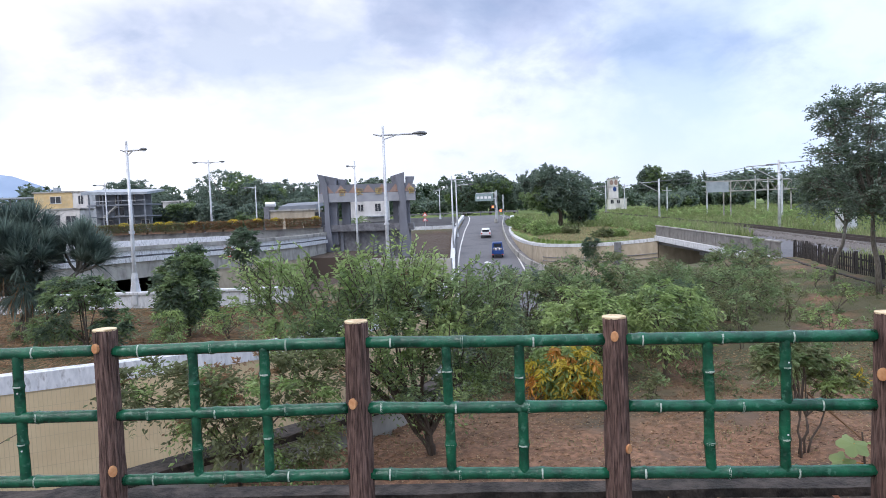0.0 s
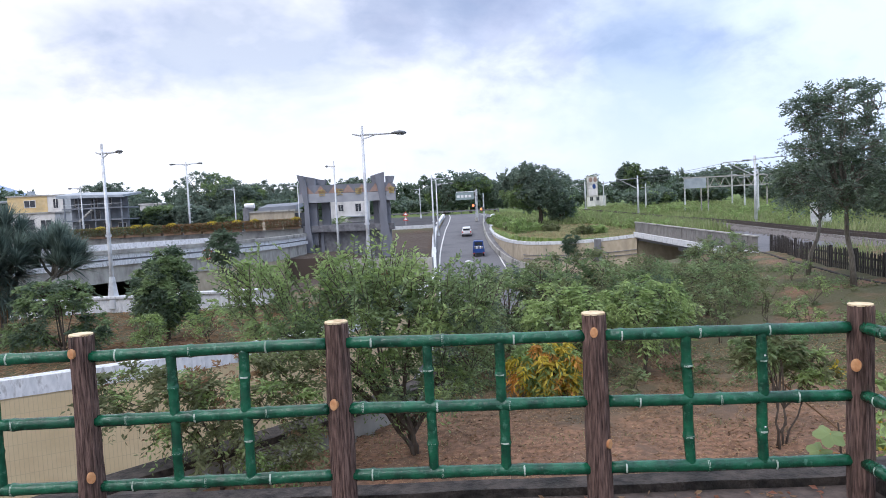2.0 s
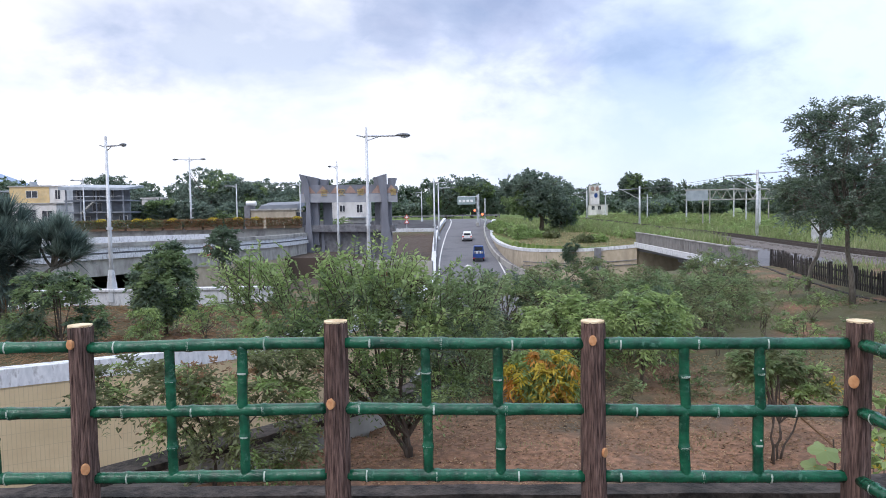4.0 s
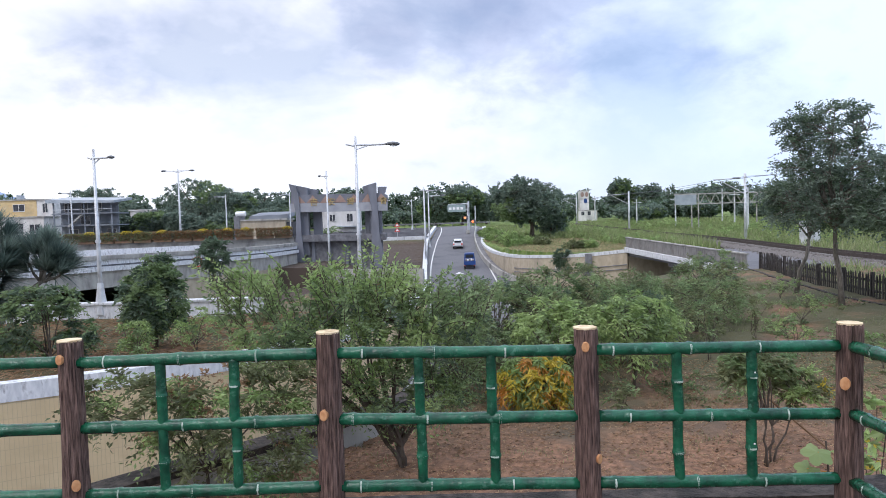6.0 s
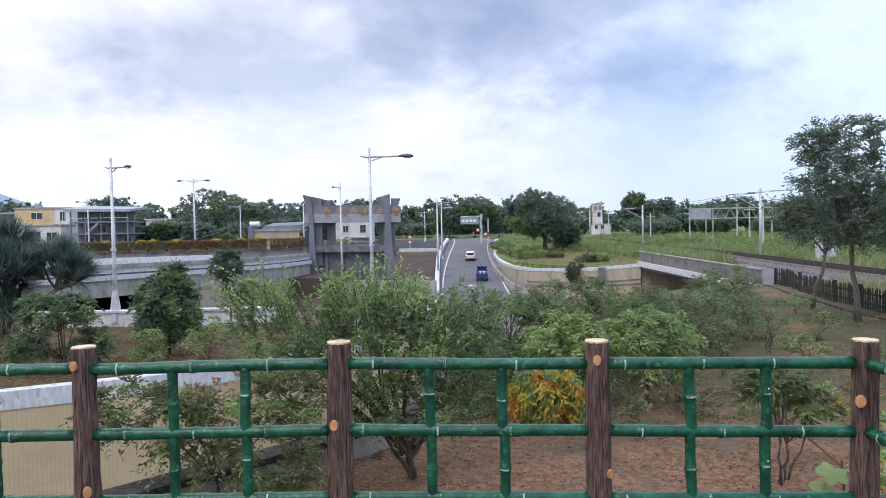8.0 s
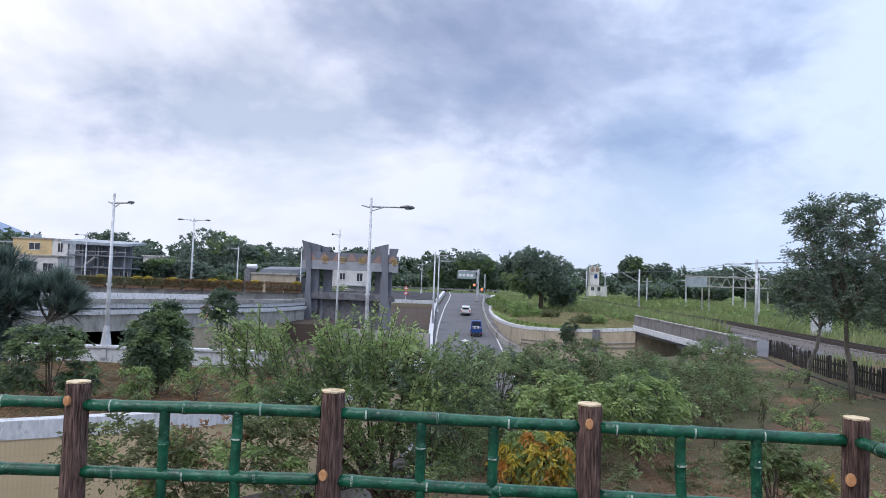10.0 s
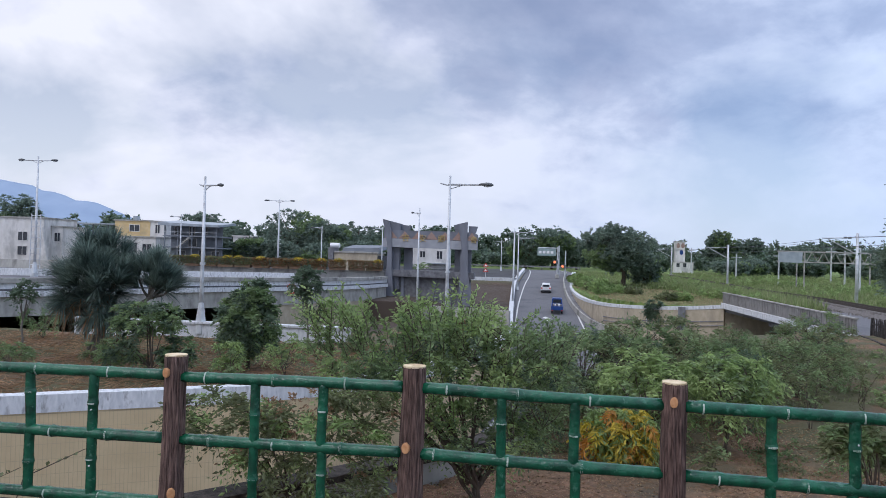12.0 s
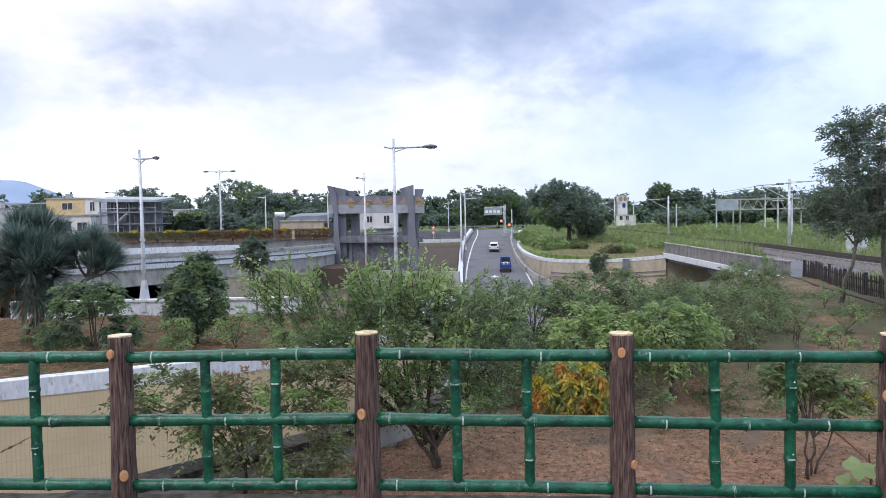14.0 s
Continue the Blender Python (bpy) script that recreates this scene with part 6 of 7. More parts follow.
def far_tree(name, label, x, y, w, h, n, seed, mt="leaf_hazed", trunk=True, size=0.55, flat=0.42, sub=3):
    rs = np.random.RandomState(seed)
    z = float(land(x, y))
    e = thing(name, label, "tree", "trees beyond the roads", Matrix.Translation((x, y, z)))
    blobs = [((0, 0, h * 0.56), (w * 0.40, w * 0.40, h * flat), n)]
    for k in range(sub * 2):
        an = rs.uniform(0, 6.28)
        blobs.append(((math.cos(an) * w * 0.30, math.sin(an) * w * 0.25, h * rs.uniform(0.42, 0.82)), (w * 0.22, w * 0.2, h * 0.17), n // 4))
    C = np.concatenate([ellipsoid_points(rs, k, c, r, 0.5) for c, r, k in blobs])
    part("trunk", limbs(rs, (0, 0, 0), (0, 0, h * 0.55), C[::6], h * 0.035, 10, 0.45, thin=0.03), M["trunk_dark"], e)
    k = int(len(C) * 0.75)
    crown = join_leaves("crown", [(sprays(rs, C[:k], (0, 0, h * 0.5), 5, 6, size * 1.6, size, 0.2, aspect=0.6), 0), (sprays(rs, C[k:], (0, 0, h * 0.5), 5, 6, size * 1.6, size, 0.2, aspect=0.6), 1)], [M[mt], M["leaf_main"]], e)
    crown["kind"] = "stuff"


def build_far_trees():
    far_tree("field_tree", "broad round dark green tree on the grass bank", 15.9, 95, 10.6, 8.7, 330, 131, "leaf_hazed", size=0.30, flat=0.36, sub=5)
    far_tree("field_tree", "dense dark shrub tree beside the broad tree", 18.9, 97, 4.2, 4.2, 90, 132, "leaf_hazed", size=0.34)
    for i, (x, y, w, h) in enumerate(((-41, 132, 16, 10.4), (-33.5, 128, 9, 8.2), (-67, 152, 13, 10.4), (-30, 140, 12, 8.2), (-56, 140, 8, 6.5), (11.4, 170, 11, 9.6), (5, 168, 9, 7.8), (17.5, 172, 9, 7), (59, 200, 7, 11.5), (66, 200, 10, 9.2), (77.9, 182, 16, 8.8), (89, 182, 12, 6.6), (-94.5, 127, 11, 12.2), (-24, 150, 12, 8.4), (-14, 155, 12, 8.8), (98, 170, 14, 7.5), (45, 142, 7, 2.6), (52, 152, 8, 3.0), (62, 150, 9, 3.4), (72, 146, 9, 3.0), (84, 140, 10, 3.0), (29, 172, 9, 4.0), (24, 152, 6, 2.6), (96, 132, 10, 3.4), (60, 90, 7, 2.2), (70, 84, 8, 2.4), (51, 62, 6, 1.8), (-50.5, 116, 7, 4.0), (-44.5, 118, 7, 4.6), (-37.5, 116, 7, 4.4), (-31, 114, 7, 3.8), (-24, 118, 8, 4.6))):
        far_tree("roadside_tree", "dense dark green tree on the far side", x, y, w, h + 0.6, 210, 140 + i, "leaf_hazed", size=0.40)
    # continuous woods behind
    rs = np.random.RandomState(77)
    P = []
    for x in np.arange(-190, 260, 2.6):
        y = 205 + 25 * math.sin(x * 0.02) + rs.uniform(-12, 12)
        top = 8.6 + 1.6 * math.sin(x * 0.055 + 1) + 1.3 * math.sin(x * 0.16) + rs.uniform(-0.8, 0.8)
        P.append(ellipsoid_points(rs, 26, (x, y, top * 0.5), (3.6, 3.2, top * 0.52), 0.4))
    # low undergrowth that closes the foot of the woods
    for x in np.arange(-130, 210, 2.0):
        P.append(ellipsoid_points(rs, 12, (x, 186 + rs.uniform(-5, 5), 1.6), (2.2, 2.0, 1.9 + 0.8 * math.sin(x * 0.21)), 0.3))
    P = np.concatenate(P)
    P[:, 2] = np.maximum(P[:, 2], 0.1)
    a = sprays(rs, P[::2], (0, 230, -10), 5, 5, 1.2, 0.95, 0.2, aspect=0.65)
    b = sprays(rs, P[1::2], (0, 230, -10), 5, 5, 1.2, 0.95, 0.2, aspect=0.65)
    w = join_leaves("far_woods", [(a, 0), (b, 1)], [M["leaf_hazed"], M["leaf_dark"]])
    tagged(w, "dense far belt of dark green woods", "woods", kind="stuff")


build_far_trees()


# ---- grass ----
def blades_at(rs, p, h, width, lean=0.35):
    n = len(p)
    an = rs.uniform(0, 6.283, n)
    s = np.stack([np.cos(an), np.sin(an), 0 * an], 1) * width / 2
    L = h * rs.uniform(0.5, 1.2, (n, 1))
    tip = p + np.concatenate([rs.normal(0, lean, (n, 2)) * L, L], 1)
    mid = p * 0.45 + tip * 0.55 + np.array([0, 0, 0.05]) * L
    V = np.stack([p - s, p + s, mid + s * 0.7, tip, mid - s * 0.7], 1)
    idx = 5 * np.arange(n)[:, None]
    quads = idx + np.array([[0, 1, 2, 4]])
    tris = idx + np.array([[4, 2, 3]])
    return V.reshape(-1, 3), quads, tris


def grass(name, label, rs, p, h, width, materials, pick):
    V, Q, T = blades_at(rs, p, h, width)
    faces = Q.tolist() + T.tolist()
    index = np.concatenate([pick, pick])
    o = raw_mesh(name, V, faces, materials, index=index)
    tagged(o, label, "grass", kind="stuff")


def build_grass():
    rs = np.random.RandomState(5)

    def scatter(n, x0, x1, y0, y1, clump=0.0):
        xy = np.stack([rs.uniform(x0, x1, n), rs.uniform(y0, y1, n)], 1)
        if clump:
            xy = np.repeat(xy, 8, 0) + rs.normal(0, clump, (n * 8, 2))
        ok = ~inside(xy[:, 0], xy[:, 1], BASIN)
        xy = xy[ok]
        return np.concatenate([xy, land(xy[:, 0], xy[:, 1])[:, None] - 0.03], 1)

    # tall grass in the railway field, with a mown patch by the ramp wall
    p = scatter(15000, 10, 78, 57, 150, 0.4)
    tx = np.interp(p[:, 1], [q[1] for q in TRACK], [q[0] for q in TRACK])
    mown = (p[:, 0] < 21.5) & (p[:, 1] < 92)
    keep = (np.abs(p[:, 0] - tx) > 3.0) & ~mown & ~((p[:, 1] > 99) & (p[:, 0] < 13.5))
    p = p[keep]
    h = np.array([0.5 + 0.9 * max(-0.25, noise.noise(Vector((x * 0.16, y * 0.11, 3)))) + 0.35 * noise.noise(Vector((x * 0.6, y * 0.5, 7))) for x, y, _ in p])
    h = np.clip(h, 0.15, 1.5)
    grass("tall_grass", "tall green grass over the railway field", rs, p, h[:, None], 0.10, [M["grass"], M["grass_pale"]], (rs.rand(len(p)) < 0.3).astype(int))
    q = scatter(5200, 14, 32, 58, 135, 0.35)
    tx = np.interp(q[:, 1], [k[1] for k in TRACK], [k[0] for k in TRACK])
    q = q[(tx - q[:, 0] > 2.7) & (tx - q[:, 0] < 10) & ~((q[:, 0] < 21.5) & (q[:, 1] < 92))]
    grass("tall_grass", "tall pale green grass hiding the far railway track", rs, q, 1.05, 0.07, [M["grass"], M["grass_pale"]], (rs.rand(len(q)) < 0.35).astype(int))
    w = scatter(2600, 20, 70, 60, 140)
    w = w[noise_mask(w, 0.13) & (np.abs(w[:, 0] - np.interp(w[:, 1], [k[1] for k in TRACK], [k[0] for k in TRACK])) > 3.2)]
    w[:, 2] += rs.uniform(0.2, 1.1, len(w))
    weeds = join_leaves("field_weeds", [(sprays(rs, w[::2], (40, 100, -8), 6, 8, 0.7, 0.22, 0.3, aspect=0.45), 0), (sprays(rs, w[1::2], (40, 100, -8), 6, 8, 0.7, 0.22, 0.3, aspect=0.45), 1)], [M["grass"], M["leaf_bright"]])
    tagged(weeds, "leafy green weeds and brambles in the railway field", "weeds", kind="stuff")
    p = scatter(4500, 9.5, 22, 60, 98, 0.3)
    grass("mown_grass", "short dry pale green grass on the bank", rs, p, 0.16, 0.06, [M["leaf_straw"], M["grass_pale"]], (rs.rand(len(p)) < 0.5).astype(int))
    p = scatter(620, 16.0, 30, 12, 36, 0.25)
    tx = np.interp(p[:, 1], [q[1] for q in TRACK], [q[0] for q in TRACK])
    p = p[(np.abs(p[:, 0] - tx) > 2.9) & (p[:, 0] > np.interp(p[:, 1], (13, 19, 24, 30, 37), (15.5, 15.7, 16.1, 17.0, 18.6)) + 0.3)]
    grass("trackside_grass", "tall pale grass behind the picket fence", rs, p, 0.55, 0.035, [M["grass"], M["grass_pale"]], (rs.rand(len(p)) < 0.45).astype(int))
    p = scatter(2600, 28.5, 46, 18, 66, 0.3)
    tx = np.interp(p[:, 1], [q[1] for q in TRACK], [q[0] for q in TRACK])
    p = p[np.abs(p[:, 0] - tx) > 3.2]
    grass("trackside_grass", "tall green grass beyond the railway track", rs, p, 0.8, 0.05, [M["grass"], M["grass_pale"]], (rs.rand(len(p)) < 0.4).astype(int))
    # weeds and turf in the garden
    p = scatter(7000, -1, 15.3, 10.5, 34, 0.2)
    p = p[noise_mask(p, 0.55) | (p[:, 1] > 24)]
    grass("garden_turf", "thin green turf and weeds on the garden soil", rs, p, 0.09, 0.012, [M["grass"], M["grass_pale"], M["leaf_olive"]], rs.randint(0, 3, len(p)))
    w = scatter(1500, 4.5, 15.2, 12.5, 31)
    w = w[noise_mask(w, 0.4)]
    w[:, 2] += 0.04
    under = join_leaves("ground_weeds", [(sprays(rs, w[::2], (9, 20, -6), 4, 7, 0.26, 0.085, 0.4, aspect=0.45), 0), (sprays(rs, w[1::2], (9, 20, -6), 4, 7, 0.26, 0.08, 0.4, aspect=0.45), 1)], [M["leaf_olive"], M["leaf_main"]])
    tagged(under, "low leafy weeds growing over the garden slope", "weeds", kind="stuff")
    # fallen needles and dry straw
    p = scatter(62000, -3.5, 11, 5.0, 17)
    n = len(p)
    an = rs.uniform(0, 6.283, n)
    d = np.stack([np.cos(an), np.sin(an), rs.normal(0, 0.12, n)], 1)
    V, F = leaf_quads(rs, p + np.array([0, 0, 0.045]), d, 0.055, 0.30)
    tagged(raw_mesh("leaf_litter", V, F, [M["leaf_dry"], M["leaf_straw"], M["leaf_mould"]], index=rs.choice(3, n, p=(0.6, 0.28, 0.12))), "dry brown leaf litter scattered on the soil", "litter", kind="stuff")
    p = scatter(15000, -26, -4, 18.5, 33)
    p = p[p[:, 1] > np.interp(p[:, 0], (-26, -13.3, -5.4, -1.5), (12.5, 18.6, 23.4, 32.5))]
    n = len(p)
    an = rs.uniform(0, 6.283, n)
    d = np.stack([np.cos(an), np.sin(an), rs.normal(0.1, 0.2, n)], 1)
    V, F = leaf_quads(rs, p + np.array([0, 0, 0.05]), d, 0.45, 0.07)
    tagged(raw_mesh("dry_straw", V, F, [M["leaf_dry"]]), "dry straw and cut stalks on the far garden", "straw", kind="stuff")
    # hedge along the ramp wall and clump on the coping
    for i, (x, y, r, h, mt) in enumerate([(10.6 - 0.05 * k, 108 - 4.2 * k, 1.1, 1.1 + 0.25 * (k % 3), "leaf_bright" if k % 3 else "leaf_olive") for k in range(9)] + [(16.4, 66.5, 1.0, 0.8, "leaf_bright"), (14.9, 65.5, 1.0, 0.7, "leaf_olive"), (12.4, 78, 0.9, 0.8, "leaf_bright"), (13.8, 76, 0.9, 0.7, "leaf_olive")]):
        rs2 = np.random.RandomState(400 + i)
        e = thing("hedge_shrub", "rounded yellow-green hedge shrub on the grass bank", "shrub", "hedge shrubs on the bank", Matrix.Translation((x, y, float(land(x, y)))))
        C = ellipsoid_points(rs2, 46, (0, 0, h * 0.5), (r, r, h * 0.5), 0.5)
        part("stems", limbs(rs2, (0, 0, 0), (0, 0, h * 0.4), C[::4], 0.05, 6, 0.3, thin=0.02, stems=2), M["trunk_dark"], e)
        cr = join_leaves("crown", [(sprays(rs2, C, (0, 0, 0.2), 6, 6, 0.3, 0.2, 0.2, aspect=0.5), 0)], [M[mt]], e)
        cr["kind"] = "stuff"


def noise_mask(p, s):
    return np.array([noise.noise(Vector((x * s, y * s, 0))) > 0.05 for x, y, _ in p], bool)


build_grass()


def build_wall_creeper():
    rs = np.random.RandomState(21)
    e = thing("wall_creeper", "dark green creeper hanging over the white coping", "creeper", m=Matrix.Translation((12.55, 59.9, -1.9)))
    C = ellipsoid_points(rs, 60, (0, -0.1, -0.25), (0.85, 0.5, 0.75), 0.3)
    part("stems", limbs(rs, (0, 0.3, 0.1), (0, 0, 0.3), C[::5], 0.03, 6, 0.3, thin=0.015), M["trunk_dark"], e)
    cr = join_leaves("crown", [(sprays(rs, C, (0, 0, 0), 6, 7, 0.3, 0.16, 0.6, aspect=0.5), 0)], [M["leaf_dark"]], e)
    cr["kind"] = "stuff"


build_wall_creeper()


# ---- picket fence ----
def build_picket():
    path = smooth_path([(18.5, 37.0), (16.9, 30), (16.0, 24), (15.6, 19), (15.35, 12)], 0.18)
    e = thing("picket_fence", "dark weathered timber picket fence with pointed tops", "fence", m=Matrix.Translation((16, 24, -1.6)))
    base = Vector((16, 24, -1.6))
    nn = side_normals(path)
    me = None
    rnd = random.Random(3)
    for i, (p, n) in enumerate(zip(path, nn)):
        z = float(land(p[0], p[1]))
        if me is None:
            bm = prism(bmesh.new(), [(-0.045, -0.05), (0.045, -0.05), (0.045, 0.76), (0.0, 0.84), (-0.045, 0.76)], lambda x, z_: (x, -0.012, z_), lambda x, z_: (x, 0.012, z_))
            o = part("picket", bm, M["picket"], e)
            me = o.data
        else:
            o = new("picket", me)
            o.parent = e
        o.matrix_local = Matrix.Translation(Vector((p[0], p[1], z)) - base) @ Matrix.Rotation(math.atan2(n[1], n[0]) - math.pi / 2, 4, "Z") @ pose(0, 0, 0, rnd.uniform(-2, 2), rnd.uniform(-3, 3), 0) @ Matrix.Diagonal((1, 1, rnd.uniform(0.92, 1.06), 1))
    for h in (0.22, 0.58):
        bm = bmesh.new()
        sweep(bm, path[::4], lambda p: [(0.015, float(land(p[0], p[1])) + h - 0.04), (0.05, float(land(p[0], p[1])) + h - 0.04), (0.05, float(land(p[0], p[1])) + h + 0.04), (0.015, float(land(p[0], p[1])) + h + 0.04)])
        o = part("stringer", bm, M["picket"], e)
        o.location = -base
    for p in path[::12]:
        o = part("post", boxed(-0.05, 0.05, -0.05, 0.05, -0.2, 0.88, 0.006), M["picket"], e)
        o.location = Vector((p[0] + 0.08, p[1], float(land(p[0], p[1])))) - base
    bm = bmesh.new()
    sweep(bm, [(p[0] - 0.75, p[1]) for p in path[::5]], lambda p: [(-0.07, float(land(p[0], p[1])) + 0.03), (0.07, float(land(p[0], p[1])) + 0.03), (0.07, float(land(p[0], p[1])) - 0.15), (-0.07, float(land(p[0], p[1])) - 0.15)])
    tagged(obj("kerb_garden", bm, M["kerb"]), "low dark concrete edging along the picket fence", "kerb", kind="structure")


build_picket()


# ---- plants by the railing ----
def lobed_leaf(bm, centre, direction, size, rs):
    d = Vector(direction).normalized()
    s = d.cross(Vector((0, -0.5, 1))).normalized()
    u = s.cross(d)
    c = Vector(centre)
    ring = []
    for k in range(22):
        a = 2 * math.pi * k / 22
        lobes = 0.62 + 0.38 * abs(math.cos(a * 2.5)) ** 0.7
        r = size * lobes * (0.55 if abs(a - math.pi) < 0.3 else 1.0)
        ring.append(bm.verts.new(c + d * (math.cos(a) * r) + s * (math.sin(a) * r) + u * (-0.25 * r * r / size + 0.03 * size * math.sin(a * 5))))
    mid = bm.verts.new(c)
    for k in range(22):
        bm.faces.new((mid, ring[k], ring[(k + 1) % 22]))


def build_railing_plants():
    rs = random.Random(6)
    for i, (x, y, h, n) in enumerate(((3.98, 6.6, 1.5, 3),)):
        e = thing("broadleaf_plant", "tall weed with large lobed pale green leaves", "plant", "broadleaf weeds by the railing", Matrix.Translation((x, y, -2.05)))
        bm = tube(bmesh.new(), [(0, 0, -0.05), (0.03, 0, h * 0.5), (-0.06, -0.05, h)], [0.02, 0.016, 0.008], 6)
        part("stem", bm, M["trunk_dark"], e)
        for k in range(n):
            t = 0.95 - 0.13 * k
            an = rs.uniform(2.2, 4.2)
            o = Vector((math.cos(an) * 0.24, math.sin(an) * 0.18 - 0.03, h * t))
            stalk = tube(bmesh.new(), [(0, 0, h * t - 0.06), tuple(o)], 0.006, 5)
            part("leaf_stalk", stalk, M["leaf_orange"], e)
            lb = bmesh.new()
            lobed_leaf(lb, o, (math.cos(an), math.sin(an) - 0.3, -0.55), rs.uniform(0.11, 0.16), rs)
            part("leaf", lb, M["leaf_bright"], e)
    for i, (x, y, h) in enumerate(((3.5, 5.2, 1.9), (3.75, 5.5, 2.15), (3.4, 5.0, 1.5))):
        z = -2.05
        tree("tall_weed", "thin tall weed with reddish stems behind the corner post", "plant", (x, y, z), (0.02, 0, h * 0.6), [((0, 0, h * 0.9), (0.16, 0.16, 0.22), 6), ((0.05, 0, h * 0.65), (0.2, 0.2, 0.25), 5)], 160 + i, 0.012, 5,
             [("leaf_bright", 0.8, 3, 5, 0.16, 0.12, 0.4, 0.42), ("leaf_yellow", 0.2, 2, 4, 0.12, 0.1, 0.4, 0.42)], fork=0.5, group="tall weeds by the railing", thin=0.004)
    for i, (x, y, dx, h) in enumerate(((-3.75, 4.75, 0.75, 0.75), (-4.1, 4.9, 0.5, 0.5))):
        e = thing("leafy_sprig", "thin bare sprig with few leaves behind the railing", "plant", "thin sprigs by the railing", Matrix.Translation((x, y, -0.35)))
        pts = [(0, 0, -1.7), (0.02, 0, -0.4), (dx * 0.4, -0.02, h * 0.55), (dx, 0, h * 0.85)]
        part("stem", tube(bmesh.new(), pts, [0.008, 0.007, 0.005, 0.003], 5), M["trunk_dark"], e)
        rq = np.random.RandomState(500 + i)
        q = np.array([Vector(pts[1 + k // 8]).lerp(Vector(pts[2 + k // 8]), (k % 8) / 8)[:] for k in range(16)])
        v, f = leaf_quads(rq, q, rq.normal(0, 0.6, (16, 3)) + np.array([0.3, 0, 0.5]), 0.06, 0.4)
        fo = raw_mesh("foliage", v, f, [M["leaf_olive"]], e)
        fo["kind"] = "stuff"
    e = thing("guy_stick", "thin bare wooden support stick leaning on the young tree", "stick", m=Matrix.Translation((5.0, 9.8, -2.0)))
    part("stick", tube(bmesh.new(), [(1.05, -0.3, 0.0), (0.05, 0.05, 0.95)], 0.014, 6), M["leaf_dry"], e)


build_railing_plants()


# ---- signs, signals and vehicles ----
def build_signs():
    T = Matrix.Translation
    e = thing("overhead_sign", "pale overhead road sign on a cantilever pole", "road sign", m=T((8.6, 112, -0.9)))
    part("pole", tube(bmesh.new(), [(0, 0, -0.2), (0, 0, 4.9)], 0.12, 8), M["metal_pole"], e)
    part("arm", tube(bmesh.new(), [(0, 0, 4.5), (-3.3, 0, 4.5)], 0.08, 6), M["metal_pole"], e)
    part("arm", tube(bmesh.new(), [(0, 0, 3.6), (-3.3, 0, 3.6)], 0.08, 6), M["metal_pole"], e)
    sign = part("panel", boxed(-3.4, -0.5, -0.2, -0.12, 3.25, 4.4, 0.02), M["green_sign"], e, "pale green-grey sign panel")
    for k in range(4):
        part("text_bar", boxed(-3.2 + k * 0.62, -2.75 + k * 0.62, -0.23, -0.2, 3.6, 4.0), M["white_sign"], sign)
    for x, y, zb in ((8.35, 111.5, -0.9), (9.25, 107.5, -1.5)):
        e = thing("traffic_signal", "grey traffic signal pole with signal box", "traffic signal", "traffic signals at the junction", T((x, y, zb)))
        part("pole", tube(bmesh.new(), [(0, 0, -0.2), (0, 0, 4.7)], 0.10, 8), M["metal_pole"], e)
        box_ = part("signal_box", boxed(-0.65, 0.05, -0.35, -0.12, 2.0, 2.55, 0.03), M["lamp_head"], e)
        part("lamp_lens", tube(bmesh.new(), [(-0.45, -0.40, 2.28), (-0.45, -0.34, 2.28)], 0.17, 12), M["signal_red"], box_, "lit red signal lens")
        part("base", boxed(-0.25, 0.25, -0.25, 0.25, -0.25, 0.35, 0.03), M["concrete"], e)
    e = thing("warning_sign", "triangular red-edged warning sign on a grey post", "road sign", m=T((-2.6, 98.8, -3.15)))
    part("post", tube(bmesh.new(), [(0, 0, -0.1), (0, 0, 4.2)], 0.045, 6), M["metal_pole"], e)
    for z in (3.6, 2.9):
        part("border", prism(bmesh.new(), [(-0.4, z), (0.4, z), (0, z + 0.62)], lambda x, q: (x, -0.08, q), lambda x, q: (x, -0.05, q)), M["red_sign"], e)
        part("face", prism(bmesh.new(), [(-0.24, z + 0.09), (0.24, z + 0.09), (0, z + 0.44)], lambda x, q: (x, -0.10, q), lambda x, q: (x, -0.075, q)), M["white_sign"], e)
    e = thing("round_sign", "round red-edged limit sign fixed to the parapet", "road sign", m=T((-17.2, 55.6, -1.25)))
    part("disc", tube(bmesh.new(), [(0, -0.15, 0), (0, -0.1, 0)], 0.42, 20), M["red_sign"], e)
    part("face", tube(bmesh.new(), [(0, -0.17, 0), (0, -0.145, 0)], 0.31, 20), M["white_sign"], e)
    part("bar", boxed(-0.14, 0.14, -0.185, -0.165, -0.12, 0.12), M["lamp_head"], e)
    part("bracket", boxed(-0.05, 0.05, -0.1, 0.45, -0.05, 0.05), M["metal_pole"], e)
    # far guard rail at the bend
    e = thing("guard_rail", "low far guard rail along the bend of the road", "guard rail", m=T((0, 150, -0.4)))
    part("beam", boxed(-40, 16, -0.05, 0.05, 0.45, 0.75), M["concrete_dark"], e)
    for x in range(-40, 17, 4):
        part("post", boxed(x - 0.08, x + 0.08, -0.08, 0.08, -0.2, 0.8), M["concrete_dark"], e)
    # drain pipe and panel on the ramp wall
    e = thing("drain_pipe", "dark vertical drain recess on the beige wall", "pipe", m=T((14.35, 57.85, -2.0)))
    part("pipe", boxed(-0.28, 0.28, -0.16, 0.1, -1.6, 0.25, 0.03), M["concrete_dark"], e)
    e = thing("wall_panel", "white service panel on the beige wall", "panel", m=T((12.6, 60.9, -3.5)))
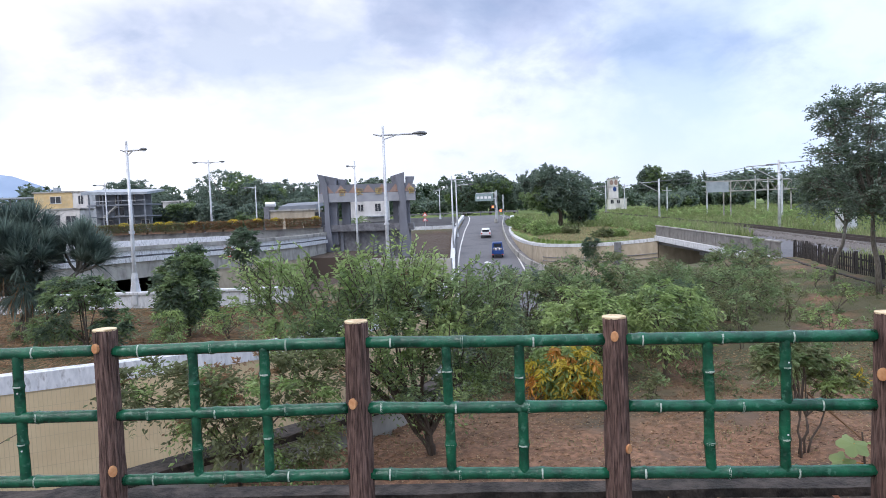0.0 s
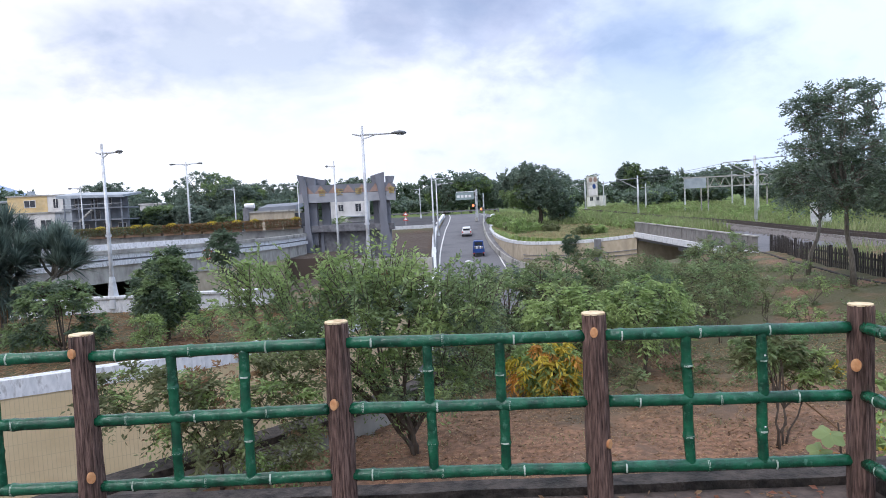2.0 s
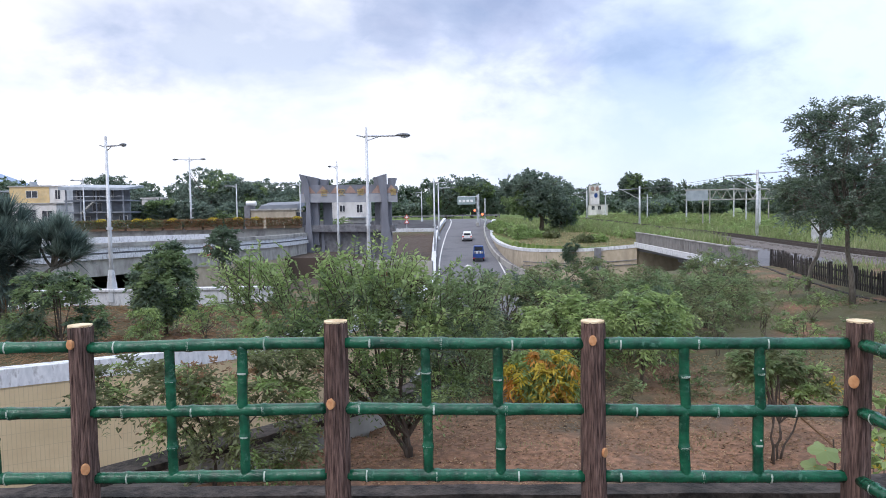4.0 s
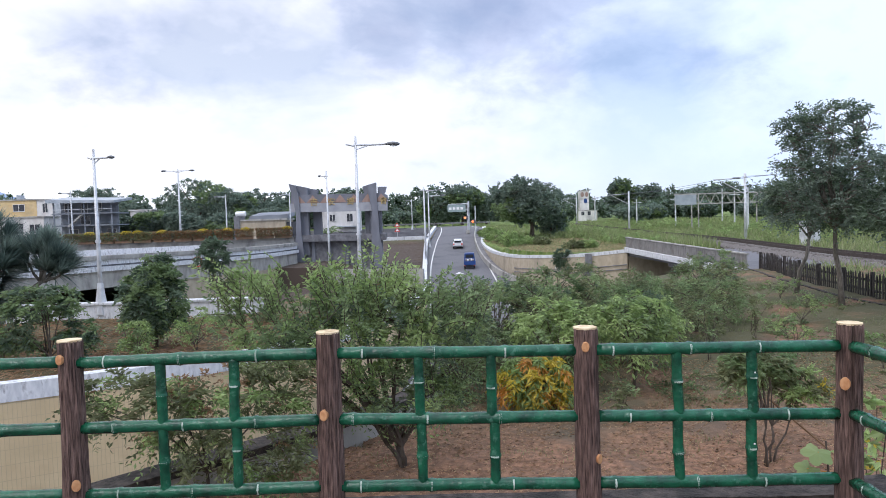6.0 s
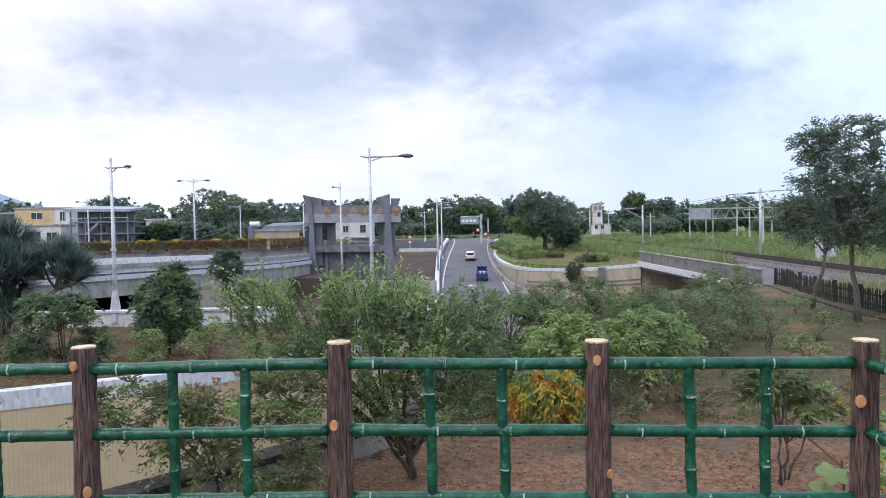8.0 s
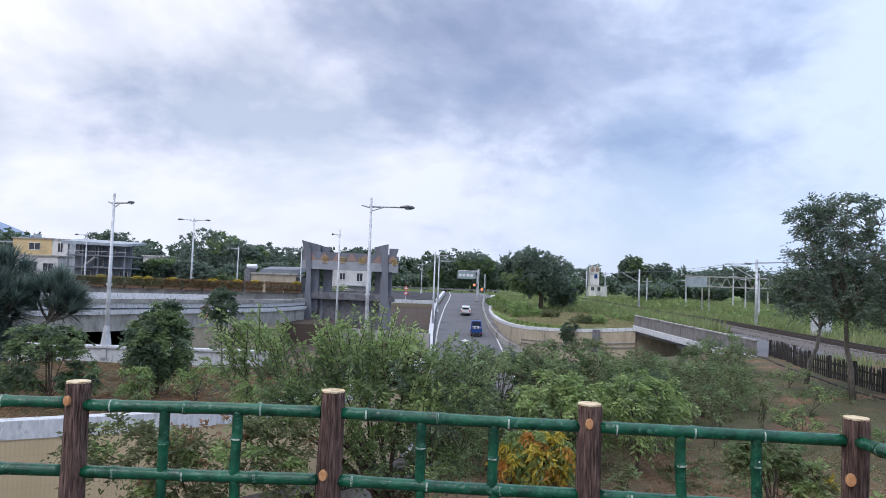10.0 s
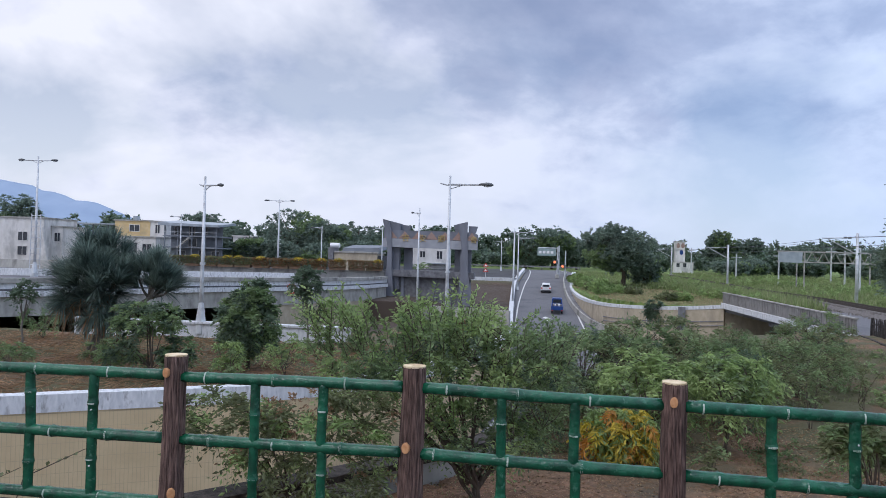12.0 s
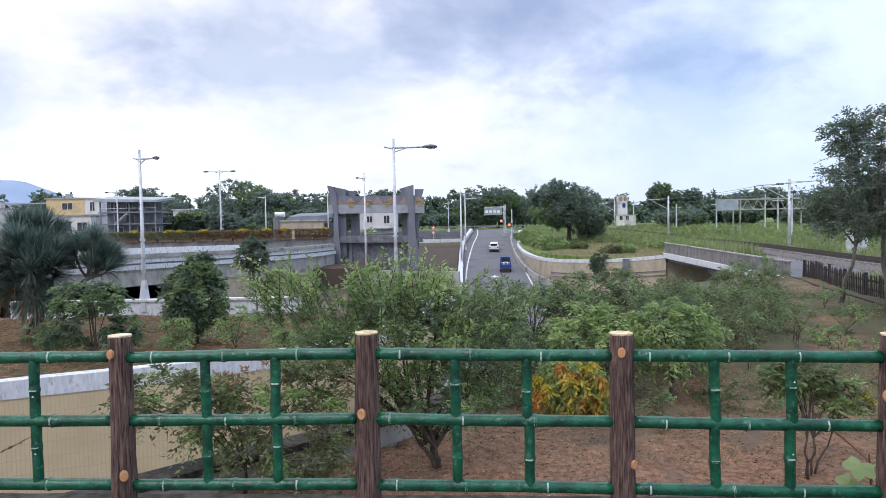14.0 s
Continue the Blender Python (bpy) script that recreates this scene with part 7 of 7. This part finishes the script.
    part("panel", boxed(-0.45, 0.45, -0.2, 0.1, -0.7, 0.6, 0.02), M["white_wall"], e)
    # road arrow and worn patch
    bm = prism(bmesh.new(), [(-0.12, -1.6), (0.12, -1.6), (0.12, 0.2), (0.45, 0.2), (0.0, 1.4), (-0.45, 0.2), (-0.12, 0.2)], lambda x, y: (4.35 + x, 71.0 + y, ramp_z(71.0 + y) + 0.008), lambda x, y: (4.35 + x, 71.0 + y, ramp_z(71.0 + y) + 0.014))
    tagged(obj("road_arrow", bm, M["road_paint"]), "worn white arrow painted on the ramp", "road marking", kind="structure")


build_signs()


def wheel(e, x, y, r=0.34):
    w = part("wheel", tube(bmesh.new(), [(x - 0.11, y, r), (x - 0.09, y, r), (x + 0.09, y, r), (x + 0.11, y, r)], [r * 0.9, r, r, r * 0.9], 18), M["rubber"], e)
    part("rim", tube(bmesh.new(), [(x - 0.12, y, r), (x + 0.12, y, r)], r * 0.55, 14), M["metal_pole"], w)


def loft(bm, outline, x0, x1, taper):
    """A body from a side outline of (y, z), narrowing towards the top by taper."""
    zmax, zmin = max(z for _, z in outline), min(z for _, z in outline)
    xc, hw = (x0 + x1) / 2, (x1 - x0) / 2
    k = lambda z: 1 - taper * (z - zmin) / (zmax - zmin)
    prism(bm, outline, lambda y, z: (xc - hw * k(z), y, z), lambda y, z: (xc + hw * k(z), y, z))
    bmesh.ops.bevel(bm, geom=bm.edges[:], offset=0.05, segments=2, affect="EDGES")
    return bm


def vehicle_pose(x, y):
    s = math.atan2(ramp_z(y + 2) - ramp_z(y - 2), 4)
    return Matrix.Translation((x, y, ramp_z(y) + 0.02)) @ pose(0, 0, 0, math.degrees(s), 0, -4) @ Matrix.Scale(0.76, 4)


def build_vehicles():
    e = thing("car", "white hatchback car driving up the ramp", "car", m=vehicle_pose(5.6, 93.5))
    part("body", loft(bmesh.new(), [(-2.1, 0.3), (2.1, 0.3), (2.1, 0.75), (1.2, 0.95), (-2.1, 1.0)], -0.86, 0.86, 0.04), M["white_car"], e)
    part("cabin", loft(bmesh.new(), [(-2.0, 0.95), (1.1, 0.95), (0.4, 1.5), (-1.7, 1.52)], -0.78, 0.78, 0.18), M["white_car"], e)
    part("rear_window", boxed(-0.58, 0.58, -2.0, -1.8, 1.06, 1.4, 0.02), M["glass_dark"], e)
    for x in (-0.7, 0.7):
        part("tail_lamp", boxed(x - 0.12, x + 0.12, -2.14, -2.0, 0.7, 0.95, 0.01), M["red_sign"], e)
        for y in (-1.35, 1.35):
            wheel(e, x * 1.08, y)
    part("bumper", boxed(-0.8, 0.8, -2.2, -2.05, 0.32, 0.55, 0.03), M["lamp_head"], e)
    part("side_window", boxed(-0.76, 0.76, -1.3, 0.4, 1.05, 1.4, 0.02), M["glass_dark"], e)
    e = thing("truck", "small blue flatbed truck loaded with pale goods", "truck", m=vehicle_pose(5.75, 75.7))
    part("cab", loft(bmesh.new(), [(0.9, 0.45), (2.4, 0.45), (2.4, 1.1), (2.05, 1.85), (0.9, 1.85)], -0.78, 0.78, 0.1), M["blue_car"], e)
    part("cab_window", boxed(-0.55, 0.55, 0.84, 0.93, 1.25, 1.7), M["glass_dark"], e)
    part("bed", boxed(-0.8, 0.8, -2.2, 0.85, 0.6, 0.72), M["blue_car"], e)
    for a, b, c, d in ((-0.82, -0.76, -2.2, 0.85), (0.76, 0.82, -2.2, 0.85), (-0.8, 0.8, -2.24, -2.18)):
        part("bed_side", boxed(a, b, c, d, 0.6, 1.15, 0.01), M["blue_car"], e)
    rnd = random.Random(4)
    for k in range(5):
        part("cargo", boxed(-0.6 + 0.25 * k, -0.38 + 0.25 * k, -1.8 + 0.3 * (k % 2), -0.6, 0.72, 1.25 + rnd.uniform(0, 0.35), 0.03), M["cream" if k % 2 else "concrete_dark"], e)
    for x in (-0.68, 0.68):
        for y in (-1.3, 1.7):
            wheel(e, x, y, 0.3)
        part("tail_lamp", boxed(x - 0.1, x + 0.1, -2.27, -2.2, 0.5, 0.62), M["red_sign"], e)


build_vehicles()
strip("road_branch", [(3, 46), (10, 46.5), (18, 46.5), (31, 46.5)], -10.2, 9.0, -0.06, M["asphalt"], "grey asphalt side road under the rail bridge", "road")


def build_terrace_litter():
    rs = np.random.RandomState(31)
    n = 420
    x = rs.uniform(-5.5, 2.3, n)
    p = np.stack([x, 3.98 - 0.0487 * x - np.abs(rs.normal(0, 0.16, n)), np.full(n, 0.012)], 1)
    an = rs.uniform(0, 6.283, n)
    d = np.stack([np.cos(an), np.sin(an), rs.uniform(0.0, 0.25, n)], 1)
    V, F = leaf_quads(rs, p, d, 0.045, 0.45)
    tagged(raw_mesh("terrace_litter", V, F, [M["leaf_dry"], M["leaf_red"]], index=rs.randint(0, 2, n)), "dry brown leaves lying along the terrace kerb", "litter", kind="stuff")


build_terrace_litter()
